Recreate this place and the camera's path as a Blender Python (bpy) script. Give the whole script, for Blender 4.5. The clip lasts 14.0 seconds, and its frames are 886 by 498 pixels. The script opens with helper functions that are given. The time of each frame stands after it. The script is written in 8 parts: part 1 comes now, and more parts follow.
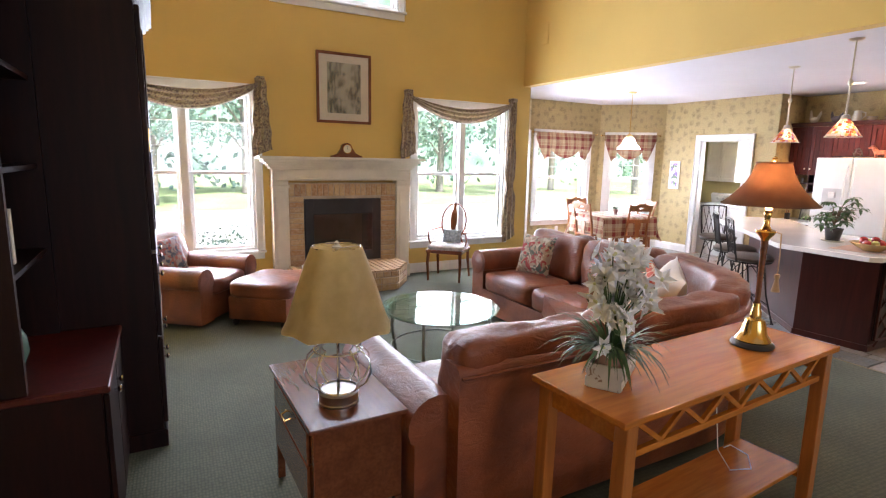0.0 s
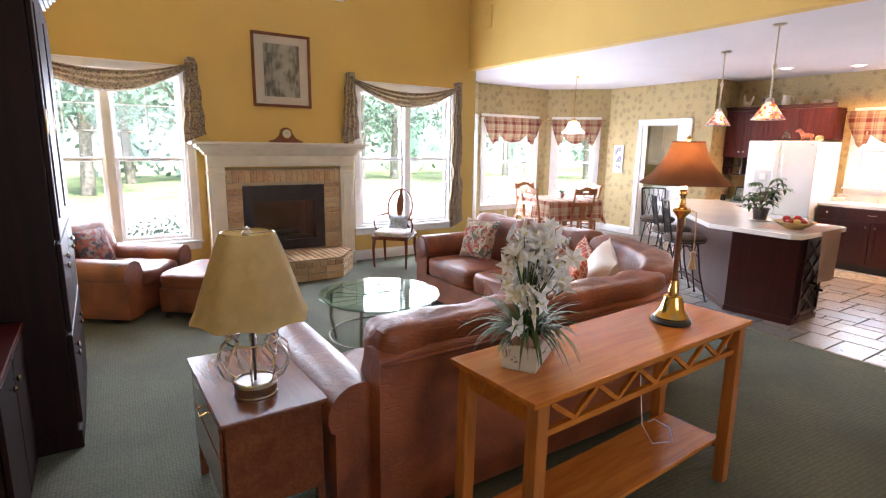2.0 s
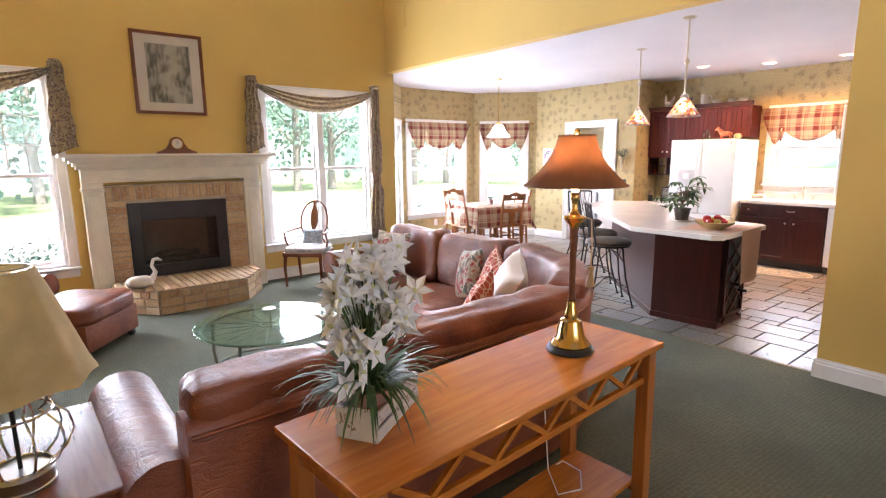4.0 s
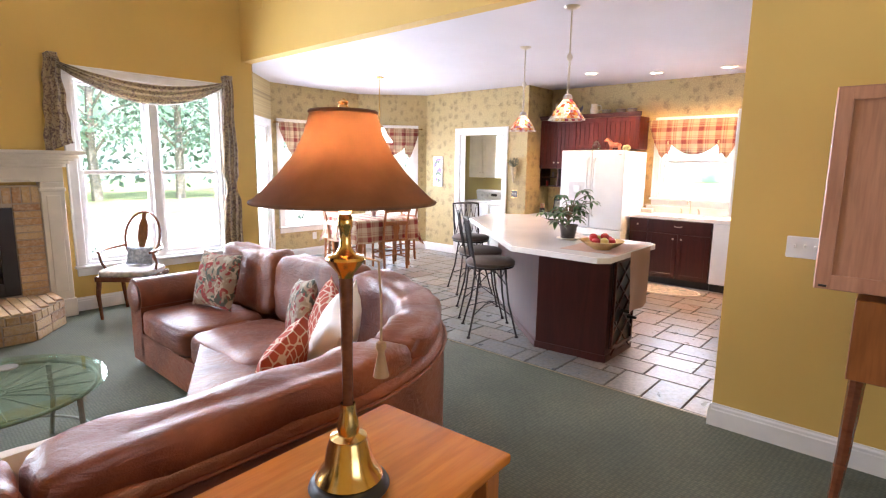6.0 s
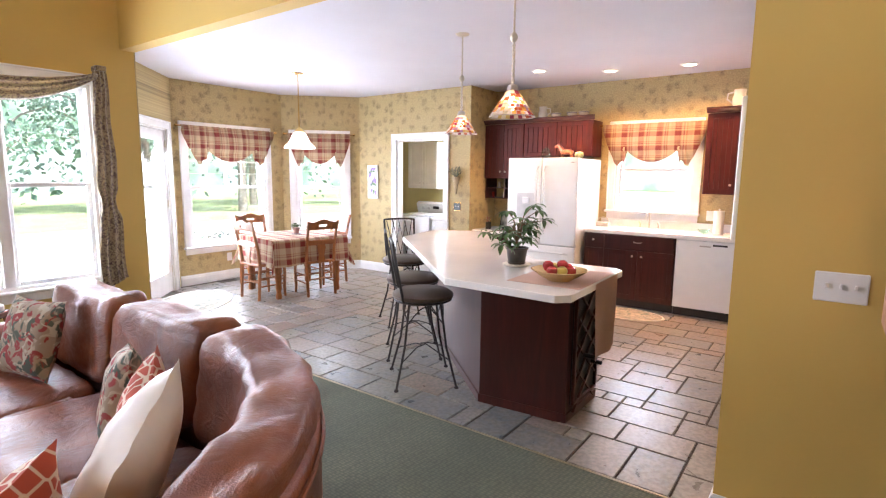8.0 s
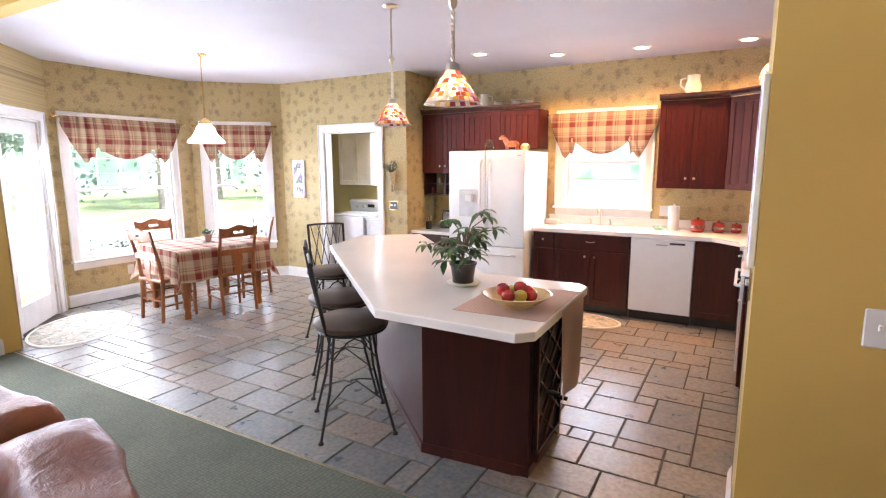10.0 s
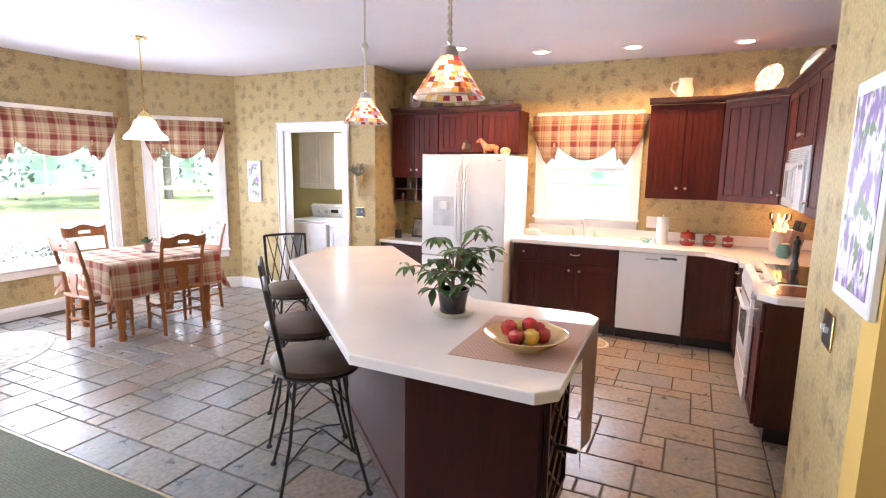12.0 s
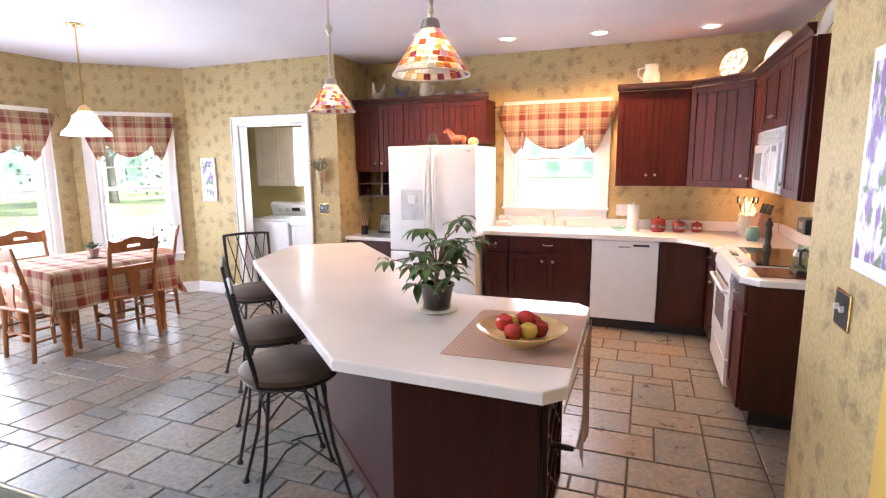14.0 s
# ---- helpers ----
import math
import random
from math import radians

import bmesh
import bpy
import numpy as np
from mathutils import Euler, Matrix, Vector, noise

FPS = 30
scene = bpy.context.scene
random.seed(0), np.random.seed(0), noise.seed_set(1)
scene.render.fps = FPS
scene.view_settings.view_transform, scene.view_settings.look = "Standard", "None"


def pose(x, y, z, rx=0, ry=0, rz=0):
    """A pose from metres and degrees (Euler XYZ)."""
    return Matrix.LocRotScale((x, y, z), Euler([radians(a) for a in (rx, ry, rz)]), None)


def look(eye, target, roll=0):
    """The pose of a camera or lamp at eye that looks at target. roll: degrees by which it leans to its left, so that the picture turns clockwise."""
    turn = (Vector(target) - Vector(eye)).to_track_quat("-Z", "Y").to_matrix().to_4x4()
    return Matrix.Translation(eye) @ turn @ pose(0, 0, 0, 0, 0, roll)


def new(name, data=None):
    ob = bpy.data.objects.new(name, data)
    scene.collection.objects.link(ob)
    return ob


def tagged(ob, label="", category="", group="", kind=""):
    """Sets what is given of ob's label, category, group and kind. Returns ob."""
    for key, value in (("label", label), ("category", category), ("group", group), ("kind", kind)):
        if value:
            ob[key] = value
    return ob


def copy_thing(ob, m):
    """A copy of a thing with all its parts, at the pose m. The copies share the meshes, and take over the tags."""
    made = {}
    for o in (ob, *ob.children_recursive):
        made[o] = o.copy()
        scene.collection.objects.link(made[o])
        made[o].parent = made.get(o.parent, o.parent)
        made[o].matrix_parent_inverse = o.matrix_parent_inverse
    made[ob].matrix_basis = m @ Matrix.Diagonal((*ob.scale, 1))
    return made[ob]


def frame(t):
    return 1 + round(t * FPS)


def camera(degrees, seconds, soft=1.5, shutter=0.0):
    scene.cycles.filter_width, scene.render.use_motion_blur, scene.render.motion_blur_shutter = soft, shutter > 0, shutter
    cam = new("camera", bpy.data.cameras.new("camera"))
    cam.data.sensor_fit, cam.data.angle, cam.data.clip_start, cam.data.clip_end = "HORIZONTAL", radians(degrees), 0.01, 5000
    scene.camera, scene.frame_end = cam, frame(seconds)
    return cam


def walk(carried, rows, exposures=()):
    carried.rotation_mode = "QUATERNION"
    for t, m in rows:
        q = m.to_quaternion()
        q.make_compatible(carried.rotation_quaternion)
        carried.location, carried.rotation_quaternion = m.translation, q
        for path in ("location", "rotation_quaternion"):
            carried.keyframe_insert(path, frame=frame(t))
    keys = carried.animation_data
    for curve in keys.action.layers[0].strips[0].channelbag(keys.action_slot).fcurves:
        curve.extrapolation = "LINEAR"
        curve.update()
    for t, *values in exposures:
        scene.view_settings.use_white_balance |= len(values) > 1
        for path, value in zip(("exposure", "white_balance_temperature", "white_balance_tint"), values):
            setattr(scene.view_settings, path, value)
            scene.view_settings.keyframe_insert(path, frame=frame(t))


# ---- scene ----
cam = camera(80.1, 14.0, soft=1.2)
PATH = [
    (0, (2.189, 1.038, 1.636), (3.13, 2.77, 1.298), 1.2),
    (0.5, (2.201, 1.038, 1.63), (3.159, 2.758, 1.275), 1.4),
    (1, (2.233, 1.03, 1.627), (3.213, 2.735, 1.26), 1.2),
    (1.5, (2.283, 1.014, 1.622), (3.311, 2.688, 1.244), 1.2),
    (2, (2.354, 0.996, 1.615), (3.426, 2.64, 1.231), 0.9),
    (2.2, (2.402, 0.993, 1.608), (3.485, 2.63, 1.224), 0.7),
    (4.3, (3.029, 1.191, 1.575), (4.299, 2.698, 1.238), -0.5),
    (4.5, (3.114, 1.213, 1.564), (4.413, 2.698, 1.238), -0.4),
    (5, (3.348, 1.313, 1.558), (4.719, 2.73, 1.225), 0.1),
    (5.5, (3.59, 1.405, 1.553), (5.023, 2.76, 1.224), 0.6),
    (6, (3.836, 1.504, 1.549), (5.315, 2.812, 1.231), 0.8),
    (6.5, (4.065, 1.66, 1.55), (5.587, 2.919, 1.237), 1.3),
    (7, (4.313, 1.766, 1.534), (5.86, 2.998, 1.237), 1.1),
    (7.5, (4.522, 1.862, 1.535), (6.09, 3.07, 1.249), 0.6),
    (8, (4.702, 1.962, 1.548), (6.3, 3.131, 1.268), 0.6),
    (8.2, (4.761, 2.003, 1.555), (6.376, 3.15, 1.278), 0.7),
    (10.3, (5.393, 2.365, 1.611), (7.115, 3.33, 1.291), 0.1),
    (10.5, (5.456, 2.402, 1.613), (7.18, 3.362, 1.291), 0.6),
    (11, (5.562, 2.484, 1.633), (7.301, 3.419, 1.316), 0.8),
    (11.5, (5.628, 2.576, 1.634), (7.389, 3.472, 1.324), 0.8),
    (12, (5.687, 2.682, 1.632), (7.472, 3.531, 1.325), 0.8),
    (12.5, (5.74, 2.77, 1.622), (7.543, 3.578, 1.316), 0.7),
    (13, (5.759, 2.815, 1.613), (7.577, 3.59, 1.31), 0.4),
    (13.5, (5.777, 2.832, 1.596), (7.61, 3.573, 1.289), -0.2),
    (14, (5.793, 2.843, 1.585), (7.635, 3.552, 1.266), -0.5),
]
EXPOSURES = [(0.0, 1.55, 6350, 19), (5.0, 1.78, 6350, 20), (8.0, 1.58, 6300, 19), (11.0, 1.52, 6250, 19), (14.0, 1.5, 6250, 20)]
walk(cam, [(t, look(eye, target, roll)) for t, eye, target, roll in PATH], EXPOSURES)

# ---- light ----
world = bpy.data.worlds.new("sky")
scene.world = world
world.use_nodes = True
wn = world.node_tree.nodes
sky = wn.new("ShaderNodeTexSky")
sky.sky_type, sky.sun_disc, sky.sun_elevation, sky.sun_rotation = "NISHITA", False, radians(52), radians(200)
world.node_tree.links.new(sky.outputs[0], wn["Background"].inputs[0])
wn["Background"].inputs[1].default_value = 0.15


def lamp(name, kind, m, energy, color=(1, 1, 1), **kw):
    data = bpy.data.lights.new(name, kind)
    data.energy, data.color = energy, color
    for k, v in kw.items():
        if k == "size":
            data.size = v
        elif k == "size_y":
            data.shape, data.size_y = "RECTANGLE", v
        elif k == "angle":
            data.angle = v
        elif k == "radius":
            data.shadow_soft_size = v
        elif k == "spot":
            data.spot_size, data.spot_blend = v, 0.8
    ob = new(name, data)
    ob.matrix_world = m
    return ob


lamp("sun", "SUN", look((0, 0, 20), (-3.2, 11, 0)), 5.0, (1, 0.95, 0.86), angle=radians(0.6))
DAY = (0.80, 0.89, 1.0)
YN, ZC, ZH = 7.8, 2.74, 5.3
XE = 11.52
lamp("window_light", "AREA", look((2.45, YN + 0.2, 1.42), (2.45, 0, 1.0)), 81, DAY, size=1.5, size_y=1.85)
lamp("window_light", "AREA", look((6.15, YN + 0.2, 1.42), (6.15, 0, 1.0)), 81, DAY, size=1.5, size_y=1.85)
lamp("window_light", "AREA", look((4.3, YN + 0.2, 4.2), (4.3, 0, 2.5)), 68, DAY, size=1.6, size_y=1.3)
lamp("window_light", "AREA", look((9.05, 9.2, 1.25), (9.05, 0, 0.7)), 58, DAY, size=1.2, size_y=1.6)
lamp("window_light", "AREA", look((10.53, 8.71, 1.25), (7.5, 5.7, 0.7)), 32, DAY, size=0.7, size_y=1.6)
lamp("window_light", "AREA", look((7.75, 8.7, 1.2), (9.5, 6.9, 0.5)), 30, DAY, size=0.6, size_y=1.7)
lamp("window_light", "AREA", look((11.75, 3.76, 1.62), (7, 3.76, 1.0)), 22, DAY, size=0.85, size_y=1.0)
lamp("window_light", "AREA", look((12.02, 6.72, 1.5), (10, 6.9, 1.0)), 18, DAY, size=0.6, size_y=1.0)
for cx, cy in ((11.0, 2.4), (10.95, 3.25), (10.85, 4.12), (10.5, 4.85)):
    lamp("downlight", "SPOT", look((cx, cy, ZC - 0.03), (cx, cy, 0)), 44, (1, 0.56, 0.25), radius=0.05, spot=radians(140))
# added fill lamp; the rest of the great room lies behind, windows only assumed
lamp("window_light", "AREA", look((3.8, -3.3, 1.6), (4.0, 4, 1.4)), 28, DAY, size=3.0, size_y=2.0)

# ---- materials ----
def nodes_of(name):
    m = bpy.data.materials.new(name)
    m.use_nodes = True
    nt = m.node_tree
    return m, nt, nt.nodes["Principled BSDF"]


def mix(nt, fac, a, b, mode="MIX"):
    n = nt.nodes.new("ShaderNodeMix")
    n.data_type, n.blend_type = "RGBA", mode
    for sock, v in ((n.inputs[0], fac), (n.inputs[6], a), (n.inputs[7], b)):
        if isinstance(v, bpy.types.NodeSocket):
            nt.links.new(v, sock)
        elif isinstance(v, tuple):
            sock.default_value = (*v, 1) if len(v) == 3 else v
        else:
            sock.default_value = v
    return n.outputs[2]


def coords(nt, scale=(1, 1, 1), rot=(0, 0, 0), kind="Object"):
    tc = nt.nodes.new("ShaderNodeTexCoord")
    mp = nt.nodes.new("ShaderNodeMapping")
    mp.inputs[2].default_value, mp.inputs[3].default_value = rot, scale
    nt.links.new(tc.outputs[kind], mp.inputs[0])
    return mp.outputs[0]


def tex(nt, kind, vec, scale, detail=3, out=0, **kw):
    n = nt.nodes.new("ShaderNodeTex" + kind)
    nt.links.new(vec, n.inputs["Vector"])
    if "Scale" in n.inputs:
        n.inputs["Scale"].default_value = scale
    if "Detail" in n.inputs:
        n.inputs["Detail"].default_value = detail
    for k, v in kw.items():
        n.inputs[k].default_value = v
    return n.outputs[out]


def ramp(nt, fac, *stops):
    n = nt.nodes.new("ShaderNodeValToRGB")
    nt.links.new(fac, n.inputs[0])
    e = n.color_ramp.elements
    while len(e) < len(stops):
        e.new(0.5)
    for el, (p, c) in zip(e, stops):
        el.position = p
        el.color = (*c, 1) if isinstance(c, tuple) else (c, c, c, 1)
    return n.outputs[0]


def bump(nt, bsdf, height, strength=0.2, dist=0.01):
    n = nt.nodes.new("ShaderNodeBump")
    n.inputs["Strength"].default_value, n.inputs["Distance"].default_value = strength, dist
    nt.links.new(height, n.inputs["Height"])
    nt.links.new(n.outputs[0], bsdf.inputs["Normal"])


def simple(name, color, rough=0.5, metal=0.0, vary=0.12, scale=6, bumps=0.05, bscale=60, coat=0.0):
    m, nt, b = nodes_of(name)
    v = coords(nt)
    dark = tuple(c * (1 - vary) for c in color)
    lite = tuple(min(1, c * (1 + vary)) for c in color)
    big = tex(nt, "Noise", v, scale, 4)
    col = mix(nt, ramp(nt, big, (0.35, 0.0), (0.65, 1.0)), dark, lite)
    nt.links.new(col, b.inputs["Base Color"])
    b.inputs["Roughness"].default_value, b.inputs["Metallic"].default_value = rough, metal
    b.inputs["Coat Weight"].default_value = coat
    if bumps:
        bump(nt, b, tex(nt, "Noise", v, bscale, 2), bumps, 0.004)
    return m


def wood(name, dark, lite, rough=0.35, axis=0, coat=0.2, grain=1.0, freq=9):
    m, nt, b = nodes_of(name)
    sc = [freq] * 3
    sc[axis] = freq * 0.09
    v = coords(nt, tuple(sc))
    n1 = tex(nt, "Noise", v, 1.0, 5, Distortion=1.2)
    v2 = coords(nt, tuple(c * 7 for c in sc))
    n2 = tex(nt, "Noise", v2, 1.0, 3)
    oi = nt.nodes.new("ShaderNodeObjectInfo")
    c1 = mix(nt, ramp(nt, n1, (0.3, 0.0), (0.7, 1.0)), dark, lite)
    c2 = mix(nt, ramp(nt, n2, (0.35, 0.35 * grain), (0.6, 0.0)), c1, tuple(c * 0.55 for c in dark))
    c3 = mix(nt, ramp(nt, oi.outputs["Random"], (0.0, 0.0), (1.0, 0.22)), c2, tuple(c * 0.7 for c in dark))
    nt.links.new(c3, b.inputs["Base Color"])
    b.inputs["Roughness"].default_value, b.inputs["Coat Weight"].default_value = rough, coat
    b.inputs["Coat Roughness"].default_value = 0.15
    bump(nt, b, n2, 0.08, 0.002)
    return m


def paint_wall(name, color):
    m, nt, b = nodes_of(name)
    v = coords(nt)
    big = tex(nt, "Noise", v, 1.3, 3)
    col = mix(nt, ramp(nt, big, (0.3, 0.0), (0.7, 1.0)), tuple(c * 0.93 for c in color), color)
    nt.links.new(col, b.inputs["Base Color"])
    b.inputs["Roughness"].default_value = 0.72
    bump(nt, b, tex(nt, "Noise", v, 160, 2), 0.06, 0.002)
    return m


YELLOW = paint_wall("mustard_paint", (0.67, 0.45, 0.12))
LAUNDRY = paint_wall("pale_yellow_paint", (0.55, 0.46, 0.20))
CEIL = paint_wall("ceiling_paint", (0.66, 0.63, 0.67))
TRIM = simple("white_trim", (0.78, 0.77, 0.75), 0.4, vary=0.04, bumps=0.02)
CREAM = simple("cream_trim", (0.72, 0.68, 0.58), 0.4, vary=0.05, bumps=0.02)
WHITE = simple("white_enamel", (0.78, 0.79, 0.79), 0.25, vary=0.02, bumps=0.0, coat=0.3)
BLACK = simple("black_plastic", (0.02, 0.02, 0.022), 0.3, vary=0.2, bumps=0.0)
IRON = simple("dark_iron", (0.035, 0.03, 0.028), 0.45, 0.6, bumps=0.1)
CHROME = simple("chrome", (0.75, 0.75, 0.75), 0.12, 1.0, vary=0.03, bumps=0)
NICKEL = simple("satin_nickel", (0.62, 0.56, 0.46), 0.3, 1.0, vary=0.05, bumps=0)
BRASS = simple("polished_brass", (0.75, 0.52, 0.2), 0.18, 1.0, vary=0.08, bumps=0)
PEWTER = simple("brushed_steel", (0.42, 0.40, 0.38), 0.3, 1.0, vary=0.1, bumps=0)


def wallpaper():
    m, nt, b = nodes_of("leaf_wallpaper")
    geo = nt.nodes.new("ShaderNodeTexCoord")
    v = coords(nt)
    # clusters of leaf blots on a tan ground
    sep = nt.nodes.new("ShaderNodeSeparateXYZ")
    nt.links.new(v, sep.inputs[0])
    addn = nt.nodes.new("ShaderNodeMath")
    addn.operation = "SUBTRACT"
    nt.links.new(sep.outputs[0], addn.inputs[0])
    nt.links.new(sep.outputs[1], addn.inputs[1])
    comb = nt.nodes.new("ShaderNodeCombineXYZ")
    nt.links.new(addn.outputs[0], comb.inputs[0])
    nt.links.new(sep.outputs[2], comb.inputs[1])
    uv = comb.outputs[0]
    warp = nt.nodes.new("ShaderNodeVectorMath")
    warp.operation = "ADD"
    nz = nt.nodes.new("ShaderNodeTexNoise")
    nt.links.new(uv, nz.inputs["Vector"])
    nz.inputs["Scale"].default_value = 22
    nz.inputs["Detail"].default_value = 3
    scl = nt.nodes.new("ShaderNodeVectorMath")
    scl.operation = "SCALE"
    scl.inputs[3].default_value = 0.13
    nt.links.new(nz.outputs[1], scl.inputs[0])
    nt.links.new(uv, warp.inputs[0])
    nt.links.new(scl.outputs[0], warp.inputs[1])
    vor = tex(nt, "Voronoi", warp.outputs[0], 7.6, 0, Randomness=0.6)
    blot = ramp(nt, vor, (0.18, 1.0), (0.44, 0.0))
    leaf = tex(nt, "Voronoi", warp.outputs[0], 40, 0)
    blot2 = mix(nt, ramp(nt, leaf, (0.2, 1.0), (0.7, 0.35)), (0, 0, 0), blot, "MIX")
    fine = tex(nt, "Noise", uv, 60, 3)
    ground = mix(nt, ramp(nt, fine, (0.35, 0.0), (0.65, 1.0)), (0.42, 0.32, 0.14), (0.54, 0.42, 0.20))
    col = mix(nt, blot2, ground, (0.25, 0.185, 0.09))
    nt.links.new(col, b.inputs["Base Color"])
    b.inputs["Roughness"].default_value = 0.62
    return m


PAPER = wallpaper()


def carpet():
    m, nt, b = nodes_of("green_carpet")
    v = coords(nt)
    rows = tex(nt, "Voronoi", coords(nt, (62, 40, 1), (0, 0, 0.05)), 1.0, 0, Randomness=0.35)
    big = tex(nt, "Noise", v, 1.6, 4)
    fine = tex(nt, "Noise", v, 220, 2)
    c = mix(nt, ramp(nt, big, (0.35, 0.0), (0.7, 1.0)), (0.125, 0.135, 0.092), (0.19, 0.195, 0.13))
    c = mix(nt, ramp(nt, rows, (0.15, 0.0), (0.6, 0.55)), c, (0.05, 0.06, 0.048))
    c = mix(nt, ramp(nt, fine, (0.3, 0.25), (0.7, 0.0)), c, (0.08, 0.09, 0.07))
    nt.links.new(c, b.inputs["Base Color"])
    b.inputs["Roughness"].default_value = 0.95
    bump(nt, b, rows, 0.5, 0.006)
    return m


CARPET = carpet()
GROUT = simple("grout", (0.09, 0.07, 0.055), 0.9, vary=0.2, bumps=0.3)


def stone_tile():
    m, nt, b = nodes_of("slate_look_tile")
    v = coords(nt)
    geo = nt.nodes.new("ShaderNodeObjectInfo")
    pos = nt.nodes.new("ShaderNodeNewGeometry")
    n1 = tex(nt, "Noise", pos.outputs["Position"], 9, 6, Distortion=0.8)
    n2 = tex(nt, "Noise", pos.outputs["Position"], 35, 4)
    base = ramp(nt, geo.outputs["Random"], (0.0, (0.30, 0.20, 0.14)), (0.2, (0.17, 0.19, 0.185)), (0.42, (0.30, 0.25, 0.19)), (0.6, (0.13, 0.155, 0.175)), (0.8, (0.24, 0.225, 0.21)), (1.0, (0.23, 0.16, 0.125)))
    c = mix(nt, ramp(nt, n1, (0.35, 0.0), (0.65, 0.55)), base, (0.32, 0.27, 0.21))
    c = mix(nt, ramp(nt, n2, (0.38, 0.45), (0.6, 0.0)), c, (0.10, 0.085, 0.07))
    nt.links.new(c, b.inputs["Base Color"])
    nt.links.new(ramp(nt, n1, (0.3, 0.26), (0.7, 0.42)), b.inputs["Roughness"])
    bump(nt, b, n1, 0.25, 0.006)
    return m


TILE = stone_tile()


def leather(name, a, bcol):
    m, nt, b = nodes_of(name)
    v = coords(nt)
    big = tex(nt, "Noise", v, 3.2, 4, Distortion=0.5)
    crease = tex(nt, "Noise", coords(nt, (1, 1, 2.2)), 10, 6, Distortion=2.4)
    fine = tex(nt, "Voronoi", v, 190, 0)
    c = mix(nt, ramp(nt, big, (0.35, 0.0), (0.68, 1.0)), a, bcol)
    nt.links.new(c, b.inputs["Base Color"])
    nt.links.new(ramp(nt, crease, (0.3, 0.36), (0.7, 0.55)), b.inputs["Roughness"])
    hm = mix(nt, 0.12, crease, fine)
    bump(nt, b, hm, 0.4, 0.018)
    b.inputs["Coat Weight"].default_value = 0.2
    b.inputs["Coat Roughness"].default_value = 0.3
    return m


LEATHER = leather("brown_leather", (0.13, 0.030, 0.012), (0.29, 0.082, 0.028))
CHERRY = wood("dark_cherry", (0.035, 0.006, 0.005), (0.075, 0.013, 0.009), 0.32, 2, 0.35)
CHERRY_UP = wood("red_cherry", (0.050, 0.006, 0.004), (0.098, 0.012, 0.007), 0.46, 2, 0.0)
CHERRY_UP.node_tree.nodes["Principled BSDF"].inputs["Specular IOR Level"].default_value = 0.3
ARMOIRE = wood("dark_mahogany", (0.010, 0.002, 0.0018), (0.022, 0.004, 0.003), 0.5, 2, 0.0)
ARMOIRE.node_tree.nodes["Principled BSDF"].inputs["Specular IOR Level"].default_value = 0.2
HONEY = wood("honey_wood", (0.50, 0.15, 0.022), (0.68, 0.25, 0.04), 0.26, 0, 0.3)
HONEY_Z = wood("honey_wood_upright", (0.40, 0.13, 0.03), (0.54, 0.20, 0.05), 0.3, 2, 0.3)
BROWNW = wood("brown_wood", (0.14, 0.04, 0.018), (0.24, 0.08, 0.034), 0.25, 1, 0.4)
PINE = wood("oak_chair_wood", (0.28, 0.09, 0.025), (0.45, 0.17, 0.05), 0.35, 2, 0.25)
PINEY = wood("light_wood", (0.46, 0.21, 0.13), (0.58, 0.30, 0.19), 0.35, 2, 0.2)
COUNTER = simple("white_laminate", (0.85, 0.82, 0.79), 0.22, vary=0.03, scale=3, bumps=0, coat=0.2)
DARKTOP = simple("dark_laminate", (0.10, 0.085, 0.075), 0.2, vary=0.3, scale=80, bumps=0)


def glass(name="clear_glass", tint=(1, 1, 1), rough=0.0, thin=True):
    m = bpy.data.materials.new(name)
    m.use_nodes = True
    nt = m.node_tree
    nt.nodes.clear()
    out = nt.nodes.new("ShaderNodeOutputMaterial")
    tr, gl, mx, fr = (nt.nodes.new("ShaderNode" + k) for k in ("BsdfTransparent", "BsdfGlossy", "MixShader", "Fresnel"))
    tr.inputs[0].default_value = (*tint, 1)
    gl.inputs["Roughness"].default_value = 0.02
    fr.inputs[0].default_value = 1.5
    lim = nt.nodes.new("ShaderNodeMath")
    lim.operation = "MINIMUM"
    lim.inputs[1].default_value = 0.28 if name == "table_glass" else 0.12
    nt.links.new(fr.outputs[0], lim.inputs[0])
    nt.links.new(lim.outputs[0], mx.inputs[0])
    nt.links.new(tr.outputs[0], mx.inputs[1])
    nt.links.new(gl.outputs[0], mx.inputs[2])
    nt.links.new(mx.outputs[0], out.inputs[0])
    return m


GLASS = glass()
TABLEGLASS = glass("table_glass", (0.80, 0.95, 0.88))


def glow(name, color, strength, base=(0.8, 0.8, 0.8), noise_scale=0):
    m, nt, b = nodes_of(name)
    b.inputs["Base Color"].default_value = (*base, 1)
    b.inputs["Emission Color"].default_value = (*color, 1)
    b.inputs["Emission Strength"].default_value = strength
    b.inputs["Roughness"].default_value = 0.5
    return m


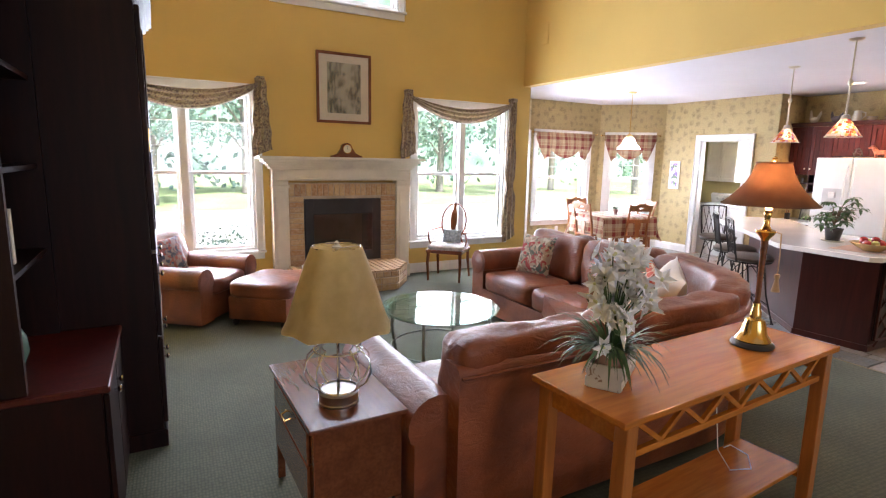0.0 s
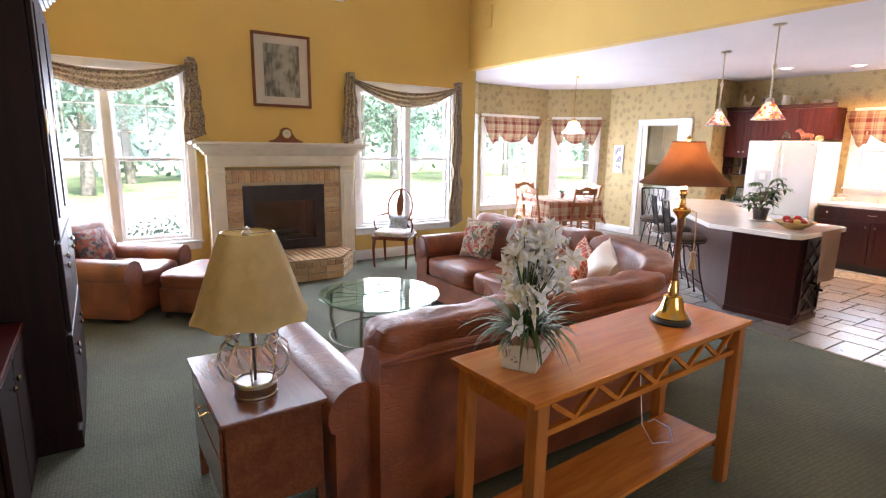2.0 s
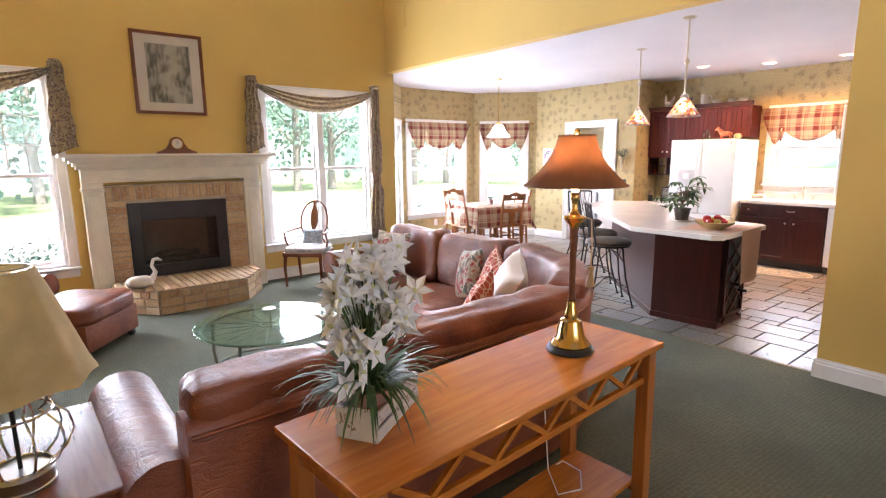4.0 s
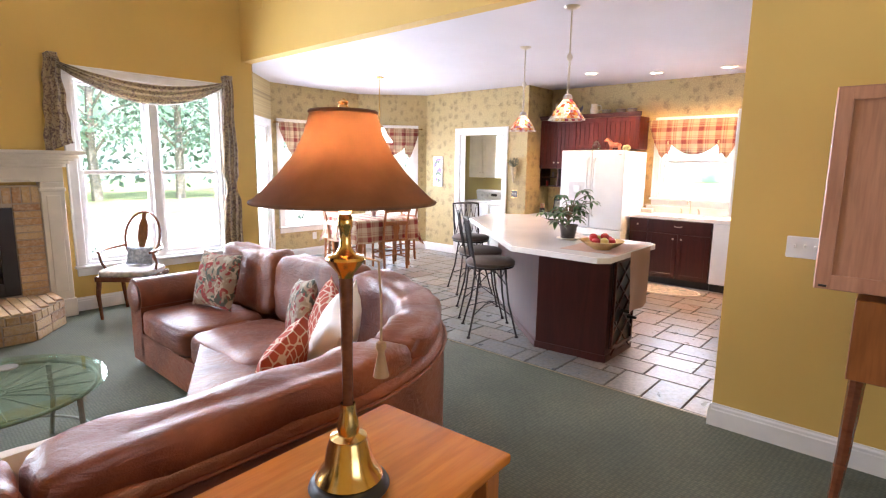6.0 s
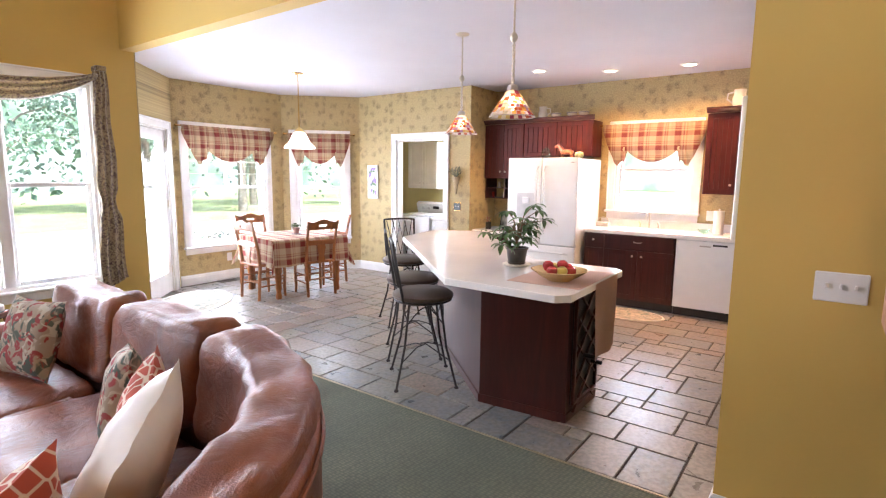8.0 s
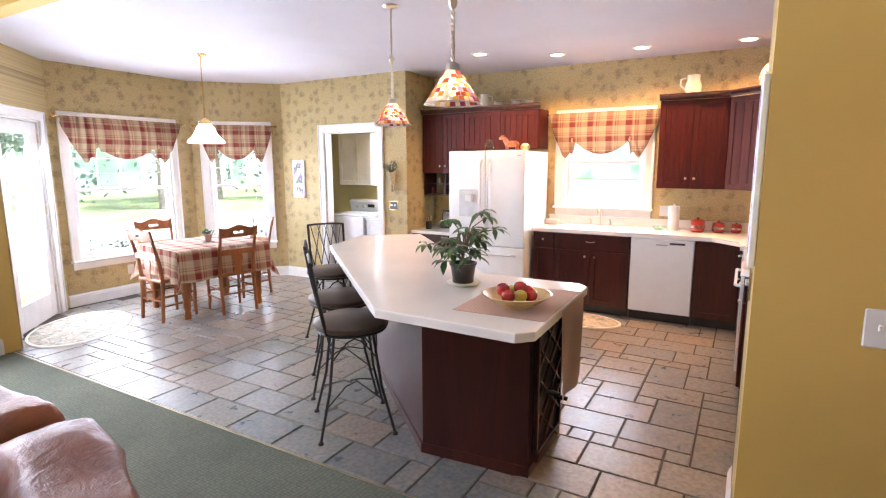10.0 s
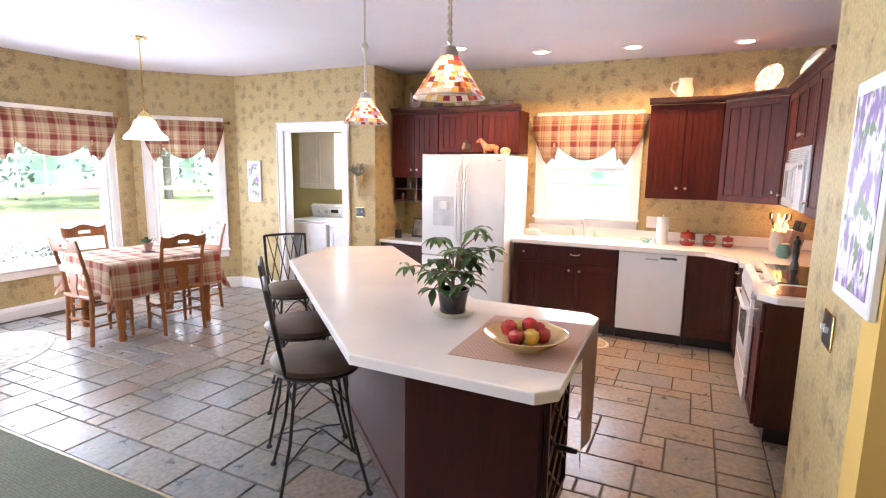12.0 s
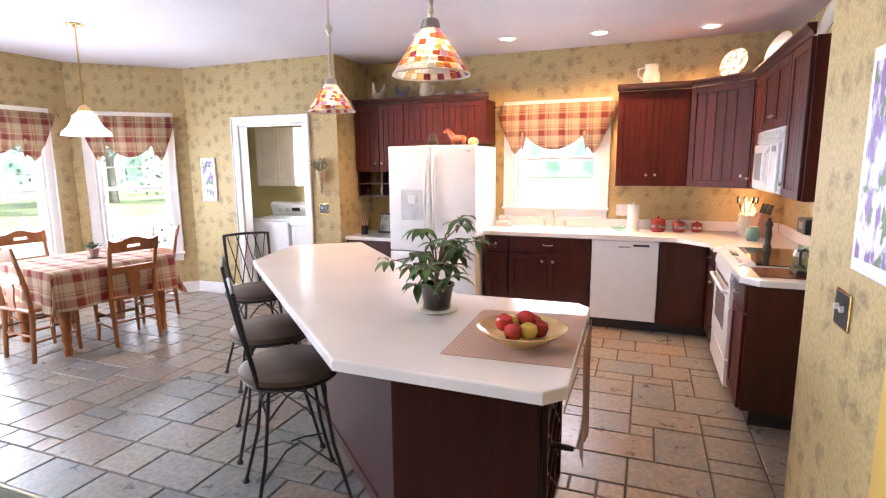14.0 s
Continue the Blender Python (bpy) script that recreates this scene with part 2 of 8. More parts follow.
def plaid(name, kind="Object", scale=1.0, flip=False):
    m, nt, b = nodes_of(name)
    sep = nt.nodes.new("ShaderNodeSeparateXYZ")
    tc = nt.nodes.new("ShaderNodeTexCoord")
    nt.links.new(tc.outputs["UV"], sep.inputs[0])

    def band(sock, freq, stops):
        mul = nt.nodes.new("ShaderNodeMath")
        mul.operation = "MULTIPLY"
        mul.inputs[1].default_value = freq
        nt.links.new(sock, mul.inputs[0])
        fr = nt.nodes.new("ShaderNodeMath")
        fr.operation = "FRACT"
        nt.links.new(mul.outputs[0], fr.inputs[0])
        return ramp(nt, fr.outputs[0], *stops)

    red, cream, gold = (0.22, 0.03, 0.025), (0.50, 0.40, 0.27), (0.34, 0.15, 0.07)
    f = 4.8 * scale
    stops = ((0.0, cream), (0.16, cream), (0.2, red), (0.46, red), (0.5, gold), (0.56, cream), (0.62, cream), (0.66, red), (0.72, cream), (0.8, gold), (0.84, cream))
    x = band(sep.outputs[0], f, stops)
    y = band(sep.outputs[1], f, stops)
    for r in (x, y):
        r.node.color_ramp.interpolation = "LINEAR"
    c = mix(nt, 0.5, x, y)
    nt.links.new(c, b.inputs["Base Color"])
    b.inputs["Roughness"].default_value = 0.9
    b.inputs["Subsurface Weight"].default_value = 0.0
    return m


PLAID = plaid("red_plaid_cotton")

# ---- helpers of this file ----
def thing(name, label="", category="", group="", kind="", m=None):
    e = tagged(new(name), label, category, group, kind)
    if m is not None:
        e.matrix_world = m
    return e


def part(name, bm, material, parent=None, label="", smooth=False, uv=False, kind="", category=""):
    me = bpy.data.meshes.new(name)
    bmesh.ops.recalc_face_normals(bm, faces=bm.faces) if not uv else None
    if smooth:
        for f in bm.faces:
            f.smooth = True
    bm.to_mesh(me)
    bm.free()
    me.materials.append(material)
    if smooth:
        me.set_sharp_from_angle(angle=radians(40))
    ob = new(name, me)
    if parent is not None:
        ob.parent = parent
    return tagged(ob, label, category, "", kind)


def box(bm, x0, y0, z0, x1, y1, z1, bevel=0.0, seg=1, m=None):
    r = bmesh.ops.create_cube(bm, size=1)
    vs = r["verts"]
    bmesh.ops.scale(bm, vec=(abs(x1 - x0), abs(y1 - y0), abs(z1 - z0)), verts=vs)
    bmesh.ops.translate(bm, vec=((x0 + x1) / 2, (y0 + y1) / 2, (z0 + z1) / 2), verts=vs)
    if bevel:
        es = list({e for v in vs for e in v.link_edges})
        bv = bmesh.ops.bevel(bm, geom=es, offset=bevel, segments=seg, affect="EDGES", profile=0.6)
        vs = list({v for f in bv["faces"] for v in f.verts} | {v for v in vs if v.is_valid})
    if m is not None:
        bmesh.ops.transform(bm, matrix=m, verts=[v for v in vs if v.is_valid])
    return vs


def B(*a, **k):
    bm = bmesh.new()
    box(bm, *a, **k)
    return bm


def prism(bm, poly, z0, z1, bevel=0.0, seg=2):
    lo = [bm.verts.new((x, y, z0)) for x, y in poly]
    hi = [bm.verts.new((x, y, z1)) for x, y in poly]
    n = len(poly)
    fs = [bm.faces.new(lo[::-1]), bm.faces.new(hi)]
    for i in range(n):
        fs.append(bm.faces.new((lo[i], lo[(i + 1) % n], hi[(i + 1) % n], hi[i])))
    if bevel:
        es = list({e for e in fs[1].edges})
        bmesh.ops.bevel(bm, geom=es, offset=bevel, segments=seg, affect="EDGES", profile=0.5)
    return bm


def P(poly, z0, z1, bevel=0.0):
    return prism(bmesh.new(), poly, z0, z1, bevel)


def tube(bm, pts, r, n=8, closed=False):
    """A round bar along the points; r is one radius or one a point."""
    pts = [Vector(p) for p in pts]
    rs = r if isinstance(r, (list, tuple)) else [r] * len(pts)
    rings, up = [], None
    k = len(pts)
    for i, p in enumerate(pts):
        a = pts[(i - 1) % k] if (i or closed) else p
        c = pts[(i + 1) % k] if (i < k - 1 or closed) else p
        d = (c - a).normalized()
        if up is None:
            up = Vector((0, 0, 1)) if abs(d.z) < 0.9 else Vector((1, 0, 0))
        s = d.cross(up).normalized()
        up = s.cross(d).normalized()
        rings.append([bm.verts.new(p + (s * math.cos(t) + up * math.sin(t)) * rs[i]) for t in (2 * math.pi * j / n for j in range(n))])
    for i in range(k if closed else k - 1):
        a, c = rings[i], rings[(i + 1) % k]
        for j in range(n):
            bm.faces.new((a[j], a[(j + 1) % n], c[(j + 1) % n], c[j]))
    if not closed:
        bm.faces.new(rings[0][::-1])
        bm.faces.new(rings[-1])
    return bm


def lathe(bm, prof, n=24, m=None, wave=0, amp=0.0):
    """Turned shape: (radius, z) from bottom to top."""
    rings = []
    for r, z in prof:
        if r < 1e-5:
            rings.append([bm.verts.new((0, 0, z))])
        else:
            rings.append([bm.verts.new((r * (1 + amp * math.cos(wave * t)) * math.cos(t), r * (1 + amp * math.cos(wave * t)) * math.sin(t), z)) for t in (2 * math.pi * j / n for j in range(n))])
    for a, c in zip(rings, rings[1:]):
        for j in range(n):
            q = (a[j % len(a)], a[(j + 1) % len(a)], c[(j + 1) % len(c)], c[j % len(c)])
            q = tuple(dict.fromkeys(q))
            if len(q) > 2:
                bm.faces.new(q)
    for ring, flip in ((rings[0], True), (rings[-1], False)):
        if len(ring) > 1 and amp == 0 and False:
            bm.faces.new(ring[::-1] if flip else ring)
    if m is not None:
        bmesh.ops.transform(bm, matrix=m, verts=[v for r in rings for v in r])
    return bm


def Lt(prof, n=24, **k):
    return lathe(bmesh.new(), prof, n, **k)


def T(x=0, y=0, z=0, rz=0, rx=0, ry=0):
    return pose(x, y, z, rx, ry, rz)


# ---- the shell ----
def wall_run(name, p, q, z0, z1, holes, th, material, back=None):
    """A wall from p to q with its room face on the line and its thickness to the left of p>q; holes are (start, end, bottom, top) along it."""
    p, q = Vector((*p, 0)), Vector((*q, 0))
    d = (q - p)
    ln = d.length
    m = Matrix.Translation(p) @ Matrix.Rotation(math.atan2(d.y, d.x), 4, "Z")
    bm = bmesh.new()
    cuts = sorted({0.0, ln, *[c for h in holes for c in h[:2]]})
    for a, b in zip(cuts, cuts[1:]):
        hs = sorted([h for h in holes if h[0] <= a + 1e-6 and h[1] >= b - 1e-6], key=lambda h: h[2])
        z = z0
        for h in hs:
            if h[2] > z + 1e-4:
                box(bm, a, 0, z, b, th, h[2])
            z = h[3]
        if z1 > z + 1e-4:
            box(bm, a, 0, z, b, th, z1)
    bmesh.ops.remove_doubles(bm, verts=bm.verts, dist=1e-4)
    bmesh.ops.transform(bm, matrix=m, verts=bm.verts)
    return part(name, bm, material, kind="structure"), m


W1 = (1.72, 3.24, 0.47, 2.36)
W2 = (5.40, 6.90, 0.47, 2.36)
WU = (3.56, 5.12, 3.52, 4.9)
XW = 1.38
wall_n, _ = wall_run("wall_north", (XW, YN), (7.2, YN), 0, ZH, [(w[0] - XW, w[1] - XW, w[2], w[3]) for w in (W1, WU, W2, (3.801, 4.829, 0.271, 1.099))], 0.16, YELLOW)
wall_run("wall_west", (XW, -3.6), (XW, YN), 0, ZH, [], 0.14, YELLOW)
wall_run("wall_south", (7.2, -3.6), (XW, -3.6), 0, ZH, [], 0.14, YELLOW)
part("wall_east", B(7.2, -3.6, 0, 7.34, 2.27, ZH), YELLOW, kind="structure")
part("wall_header", B(7.2, 2.27, ZC, 7.34, YN + 0.16, ZH), YELLOW, kind="structure")
part("pier", P([(7.2, YN), (7.33, YN), (7.36, YN + 0.16), (7.2, YN + 0.16)], 0, ZC), YELLOW, kind="structure")
BX0, BY = 8.27, 8.97
PD0 = (7.362, BY - (BX0 - 7.362))
CR = (9.98, BY)
XD = 10.83
CR2 = (XD, BY - (XD - 9.98))
part("wall_pier_lining", P([(7.332, YN), (7.342, YN), PD0, (7.35, PD0[1])], 0, ZC), PAPER, kind="structure")
dlen = math.hypot(BX0 - PD0[0], BY - PD0[1])
wall_run("wall_door_diagonal", PD0, (BX0, BY), 0, ZC, [(0.16, 1.05, 0, 2.08)], 0.14, PAPER)
wall_run("wall_bay", (BX0, BY), CR, 0, ZC, [(0.17, 1.39, 0.53, 2.12)], 0.14, PAPER)
wall_run("wall_bay_diagonal", CR, CR2, 0, ZC, [(0.2, 0.96, 0.53, 2.12)], 0.14, PAPER)
LD = (6.44, 7.33, 2.05)
wall_run("wall_laundry", CR2, (XD, 6.0), 0, ZC, [(CR2[1] - LD[1], CR2[1] - LD[0], 0, LD[2])], 0.12, PAPER)
part("wall_alcove", B(XD + 0.121, 6.0, 0, XE, 6.12, ZC), PAPER, kind="structure")
KW = (3.30, 4.22, 1.12, 2.14)
wall_run("wall_kitchen_east", (XE, 6.0), (XE, 1.64), 0, ZC, [(6.0 - KW[1], 6.0 - KW[0], KW[2], KW[3])], 0.14, PAPER)
part("wall_kitchen_south", B(8.08, 1.5, 0, XE + 0.14, 1.64, ZC), PAPER, kind="structure")
part("wall_print", B(7.343, 2.13, 0, 8.08, 2.267, ZC), PAPER, kind="structure")
part("wall_print_end", B(7.94, 1.64, 0, 8.08, 2.13, ZC), PAPER, kind="structure")
part("kitchen_ceiling", P([(7.34, 1.5), (XE + 0.14, 1.5), (XE + 0.14, 6.1), (13.2, 6.1), (13.2, 9.0), (10.2, 9.3), (8.1, 9.3), (7.34, YN + 0.2)], ZC, ZC + 0.1), CEIL, kind="structure")
part("great_room_ceiling", B(XW - 0.1, -3.7, ZH, 7.4, YN + 0.2, ZH + 0.1), CEIL, kind="structure")
part("ground_slab", B(XW - 0.2, -3.8, -0.3, 7.27, YN + 0.16, -0.012), GROUT, kind="structure")
part("floor", B(XW, -3.6, -0.012, 7.265, YN, 0.0), CARPET, kind="structure", label="green looped carpet of the great room")
part("kitchen_floor", P([(7.265, 1.5), (13.2, 1.5), (13.2, 9.0), (10.3, 9.15), (8.2, 9.15), (7.265, YN + 0.17)], -0.3, -0.006), GROUT, kind="structure")
part("wall_laundry_north", B(XD + 0.12, 8.35, 0, 12.0, 8.47, ZC), LAUNDRY, kind="structure")
part("wall_laundry_south", B(XE + 0.141, 5.88, 0, 12.0, 6.0, ZC), LAUNDRY, kind="structure")
wall_run("wall_laundry_east", (11.85, 8.35), (11.85, 6.0), 0, ZC, [(1.3, 1.95, 0.98, 2.05)], 0.12, LAUNDRY)


def baseboard(name, p, q, h=0.14, t=0.018):
    p, q = Vector((*p, 0)), Vector((*q, 0))
    d = q - p
    m = Matrix.Translation(p) @ Matrix.Rotation(math.atan2(d.y, d.x), 4, "Z")
    bm = bmesh.new()
    sec = [(0, 0), (-t, 0), (-t, h * 0.72), (-t * 0.75, h * 0.76), (-t * 0.7, h * 0.86), (-t * 0.3, h * 0.93), (-t * 0.25, h), (0, h)]
    a = [bm.verts.new((0, y, z)) for y, z in sec]
    c = [bm.verts.new((d.length, y, z)) for y, z in sec]
    for i in range(len(sec)):
        j = (i + 1) % len(sec)
        bm.faces.new((a[i], c[i], c[j], a[j]))
    bm.faces.new(a)
    bm.faces.new(c[::-1])
    bmesh.ops.transform(bm, matrix=m, verts=bm.verts)
    return part(name, bm, TRIM, kind="structure")


for a, b in (((XW, YN), (3.4, YN)), ((5.24, YN), (7.2, YN)), ((7.2, 2.27), (7.2, -3.6)), ((7.18, 2.27), (8.08, 2.27)), ((BX0, BY), CR), (CR, CR2), (CR2, (XD, LD[1] + 0.09)), ((XD, LD[0] - 0.09), (XD, 6.0)), ((XW, -3.6), (XW, YN))):
    if a == (7.18, 2.27):
        a, b = b, a
        baseboard("baseboard", a, b)
    else:
        baseboard("baseboard", a, b)


def rail_frame(name, m, u0, u1, z0, z1, parent=None, mat=TRIM, w=0.085, d=0.022, sill=False, head=True, foot=True):
    """A moulded casing round an opening, proud of the wall on its room side (-y)."""
    bm = bmesh.new()
    for x0, x1 in ((u0 - w, u0), (u1, u1 + w)):
        lo = z0 - (w if (foot and not sill) else 0)
        box(bm, x0, -d, lo, x1, 0.0, z1, 0.004)
        xo = x0 if x0 < u0 - w / 2 else x1
        box(bm, xo - 0.009, -d - 0.012, lo, xo + 0.009, 0, z1 + w - 0.004, 0.004)
    box(bm, u0 - w, -d, z1 + 0.001, u1 + w, 0, z1 + w, 0.004)
    box(bm, u0 - w - 0.009, -d - 0.012, z1 + w - 0.009, u1 + w + 0.009, 0, z1 + w + 0.009, 0.004)
    if foot and not sill:
        box(bm, u0, -d, z0 - w, u1, 0, z0, 0.004)
    if sill:
        box(bm, u0 - w - 0.02, -0.06, z0 - 0.03, u1 + w + 0.02, 0.02, z0, 0.008)
        box(bm, u0 - w, -0.02, z0 - 0.11, u1 + w, 0, z0 - 0.03, 0.004)
    ob = part(name, bm, mat, parent)
    return ob


def sash_window(name, m, u0, u1, z0, z1, units=1, muntins=(0, 0), grid_low=False, lbl="", mid=None, sill=True, th=0.14):
    """Double-hung window set into the wall whose frame is m (x along, y outwards)."""
    root = thing(name, lbl or "white painted double-hung window in its moulded casing", "window", kind="structure", m=m)
    rail_frame("window_frame", m, u0, u1, z0, z1, root, sill=sill)
    bm = bmesh.new()
    for x0, x1 in ((u0, u0 + 0.03), (u1 - 0.03, u1)):
        box(bm, x0, 0.001, z0, x1, th, z1)
    box(bm, u0 + 0.03, 0.001, z1 - 0.03, u1 - 0.03, th, z1)
    box(bm, u0 + 0.03, 0.001, z0, u1 - 0.03, th, z0 + 0.03)
    uw = (u1 - u0) / units
    for k in range(1, units):
        box(bm, u0 + uw * k - 0.045, 0.001, z0 + 0.03, u0 + uw * k + 0.045, th, z1 - 0.03, 0.003)
    part("jamb", bm, TRIM, root)
    zm = mid if mid else (z0 + z1) / 2
    for k in range(units):
        a = u0 + uw * k + (0.03 if k == 0 else 0.045)
        b = u0 + uw * (k + 1) - (0.03 if k == units - 1 else 0.045)
        for lo, hi, y in ((z0 + 0.03, zm + 0.02, 0.05), (zm - 0.02, z1 - 0.03, 0.085)):
            bm = bmesh.new()
            s = 0.04
            box(bm, a, y, lo, a + s, y + 0.032, hi, 0.003)
            box(bm, b - s, y, lo, b, y + 0.032, hi, 0.003)
            box(bm, a + s, y, lo, b - s, y + 0.032, lo + s, 0.003)
            box(bm, a + s, y, hi - s, b - s, y + 0.032, hi, 0.003)
            nx, nz = muntins
            if lo > zm - 0.1 or grid_low:
                for i in range(1, nx):
                    x = a + s + (b - a - 2 * s) * i / nx
                    box(bm, x - 0.007, y + 0.012, lo + s, x + 0.007, y + 0.026, hi - s)
                for i in range(1, nz):
                    z = lo + s + (hi - lo - 2 * s) * i / nz
                    box(bm, a + s, y + 0.013, z - 0.007, b - s, y + 0.025, z + 0.007)
            sash = part("sash", bm, TRIM, root)
            pane = part("pane", B(a + s, y + 0.017, lo + s, b - s, y + 0.021, hi - s), GLASS, sash)
            pane.visible_shadow = False
    return root


MN = T(0, YN, 0)
sash_window("window_1", MN, *W1, units=2, muntins=(2, 3), lbl="tall paired white double-hung windows beside the fireplace")
sash_window("window_2", MN, *W2, units=2, muntins=(0, 0), lbl="tall paired white double-hung windows behind the side chair")
sash_window("window_3", MN, *WU, units=2, lbl="high white window above the fireplace picture")
sash_window("window_4", T(BX0, BY, 0), 0.17, 1.39, 0.53, 2.12, units=1, muntins=(4, 4), mid=1.33, lbl="wide white breakfast-bay window")
sash_window("window_5", T(*CR, 0, -45), 0.2, 0.96, 0.53, 2.12, units=1, muntins=(3, 3), lbl="narrow white bay window beside the breakfast table")
sash_window("window_6", T(XE, 6.0, 0, -90), 6.0 - KW[1], 6.0 - KW[0], KW[2], KW[3], units=1, lbl="white kitchen window over the sink")
sash_window("window_7", T(11.85, 8.35, 0, -90), 1.3, 1.95, 0.98, 2.05, units=1, lbl="white laundry room window")

# casing of the laundry doorway, with the jambs
root = thing("doorway_laundry", "white moulded casing of the open laundry doorway", "door frame", kind="structure", m=T(XD, 8.12, 0, -90))
u0, u1 = 8.12 - LD[1], 8.12 - LD[0]
rail_frame("casing", None, u0, u1, 0.0, LD[2], root, foot=False)
bm = bmesh.new()
for a, b in ((u0, u0 + 0.018), (u1 - 0.018, u1)):
    box(bm, a, 0.001, 0, b, 0.12, LD[2])
box(bm, u0 + 0.018, 0.001, LD[2] - 0.018, u1 - 0.018, 0.12, LD[2])
part("jamb", bm, TRIM, root)

# glazed patio door on the diagonal
root = thing("patio_door", "white patio door with one full glass pane, closed", "door", kind="structure", m=T(*PD0, 0, 45))
rail_frame("casing", None, 0.16, 1.05, 0.0, 2.08, root, foot=False)
bm = bmesh.new()
for a, b in ((0.16, 0.18), (1.03, 1.05)):
    box(bm, a, 0.001, 0, b, 0.14, 2.08)
box(bm, 0.18, 0.001, 2.06, 1.03, 0.14, 2.08)
part("jamb", bm, TRIM, root)
bm = bmesh.new()
box(bm, 0.185, 0.02, 0.01, 0.30, 0.064, 2.055, 0.004)
box(bm, 0.91, 0.02, 0.01, 1.025, 0.064, 2.055, 0.004)
box(bm, 0.30, 0.02, 0.01, 0.91, 0.064, 0.27, 0.004)
box(bm, 0.30, 0.02, 1.93, 0.91, 0.064, 2.055, 0.004)
leaf = part("door", bm, TRIM, root)
part("pane", B(0.30, 0.04, 0.27, 0.91, 0.046, 1.93), GLASS, leaf).visible_shadow = False
bm = tube(bmesh.new(), [(0.25, 0.0, 1.0), (0.25, -0.03, 1.0), (0.34, -0.035, 1.0)], 0.009)
lathe(bm, [(0.0, -0.004), (0.026, -0.004), (0.026, 0.004), (0, 0.004)], 14, m=T(0.25, 0.012, 1.0, rx=90))
part("door_handle", bm, NICKEL, leaf, "satin lever handle")
for z in (0.25, 1.1, 1.85):
    part("hinge", B(1.02, 0.005, z, 1.035, 0.02, z + 0.09, 0.002), NICKEL, leaf)

# ---- soft shapes ----
def puff(bm, size, m, k=5.0, cuts=9, rough=0.0, warp=None, seed=0.0):
    """A stuffed block: a box whose sides swell to a rounded form, with creases."""
    g = bmesh.new()
    bmesh.ops.create_cube(g, size=2)
    bmesh.ops.subdivide_edges(g, edges=g.edges, cuts=cuts, use_grid_fill=True)
    hx, hy, hz = (s / 2 for s in size)
    new_v = {}
    for v in g.verts:
        p = v.co
        mx = max(abs(p.x), abs(p.y), abs(p.z), 1e-6)
        nk = (abs(p.x) ** k + abs(p.y) ** k + abs(p.z) ** k) ** (1 / k)
        q = p * (mx / nk)
        w = Vector((q.x * hx, q.y * hy, q.z * hz))
        if rough:
            nrm = Vector((q.x / max(hx, .01), q.y / max(hy, .01), q.z / max(hz, .01))).normalized()
            w += nrm * rough * (noise.noise(w * 6 + Vector((seed, 3, 1))) + 0.55 * noise.noise(w * 17 + Vector((seed, 0, 7))))
        if warp:
            w = warp(w)
        new_v[v] = bm.verts.new(m @ w if m is not None else w)
    for f in g.faces:
        bm.faces.new([new_v[v] for v in f.verts])
    g.free()
    return bm


def pillow_mesh(w, h, t, n=12, wrinkle=0.008, seed=0):
    """A square scatter cushion standing on its lower edge, thin at its seams and full in the middle."""
    bm = bmesh.new()
    uvl = bm.loops.layers.uv.new()
    grid = {}
    for side in (-1, 1):
        for i in range(n + 1):
            for j in range(n + 1):
                u, v = i / n * 2 - 1, j / n * 2 - 1
                edge = i in (0, n) or j in (0, n)
                if edge and side == 1:
                    grid[side, i, j] = grid[-1, i, j]
                    continue
                b = (1 - abs(u) ** 2.6) ** 0.55 * (1 - abs(v) ** 2.6) ** 0.55
                pinch = 1 - 0.09 * (1 - u * u) * abs(v) ** 3
                pinch2 = 1 - 0.09 * (1 - v * v) * abs(u) ** 3
                y = side * t / 2 * b + wrinkle * noise.noise(Vector((u * 2.5 + seed, v * 2.5, side)))
                grid[side, i, j] = bm.verts.new((u * w / 2 * pinch2, y, h / 2 + v * h / 2 * pinch))
    for side in (-1, 1):
        for i in range(n):
            for j in range(n):
                q = [(i, j), (i + 1, j), (i + 1, j + 1), (i, j + 1)]
                if side == 1:
                    q = q[::-1]
                f = bm.faces.new([grid[side, a, b] for a, b in q])
                for lp, (a, b) in zip(f.loops, q):
                    lp[uvl].uv = (a / n * w, b / n * h)
    return bm


def sweep(bm, path, sec, closed_sec=True):
    """Sections (offset to the right of the path, height) carried along a level path."""
    pts = [Vector((x, y, 0)) for x, y in path]
    rings = []
    for i, p in enumerate(pts):
        a, c = pts[max(0, i - 1)], pts[min(len(pts) - 1, i + 1)]
        d = (c - a).normalized()
        s = Vector((d.y, -d.x, 0))
        rings.append([bm.verts.new(p + s * o + Vector((0, 0, z))) for o, z in sec])
    n = len(sec)
    for a, c in zip(rings, rings[1:]):
        for j in range(n):
            bm.faces.new((a[j], a[(j + 1) % n], c[(j + 1) % n], c[j]))
    bm.faces.new(rings[0])
    bm.faces.new(rings[-1][::-1])
    return bm


def rounded(o0, o1, z0, z1, r, n=4):
    """A section with rounded upper corners."""
    out = [(o0, z0)]
    for k in range(n + 1):
        a = math.pi - math.pi / 2 * k / n
        out.append((o0 + r + r * math.cos(a), z1 - r + r * math.sin(a)))
    for k in range(n + 1):
        a = math.pi / 2 - math.pi / 2 * k / n
        out.append((o1 - r + r * math.cos(a), z1 - r + r * math.sin(a)))
    out.append((o1, z0))
    return out


# ---- the sectional sofa ----
SC, SR = (4.83, 3.97), 1.20
SY, SX = SC[1] - SR, SC[0] + SR


S0, S1 = 3.22, 5.64


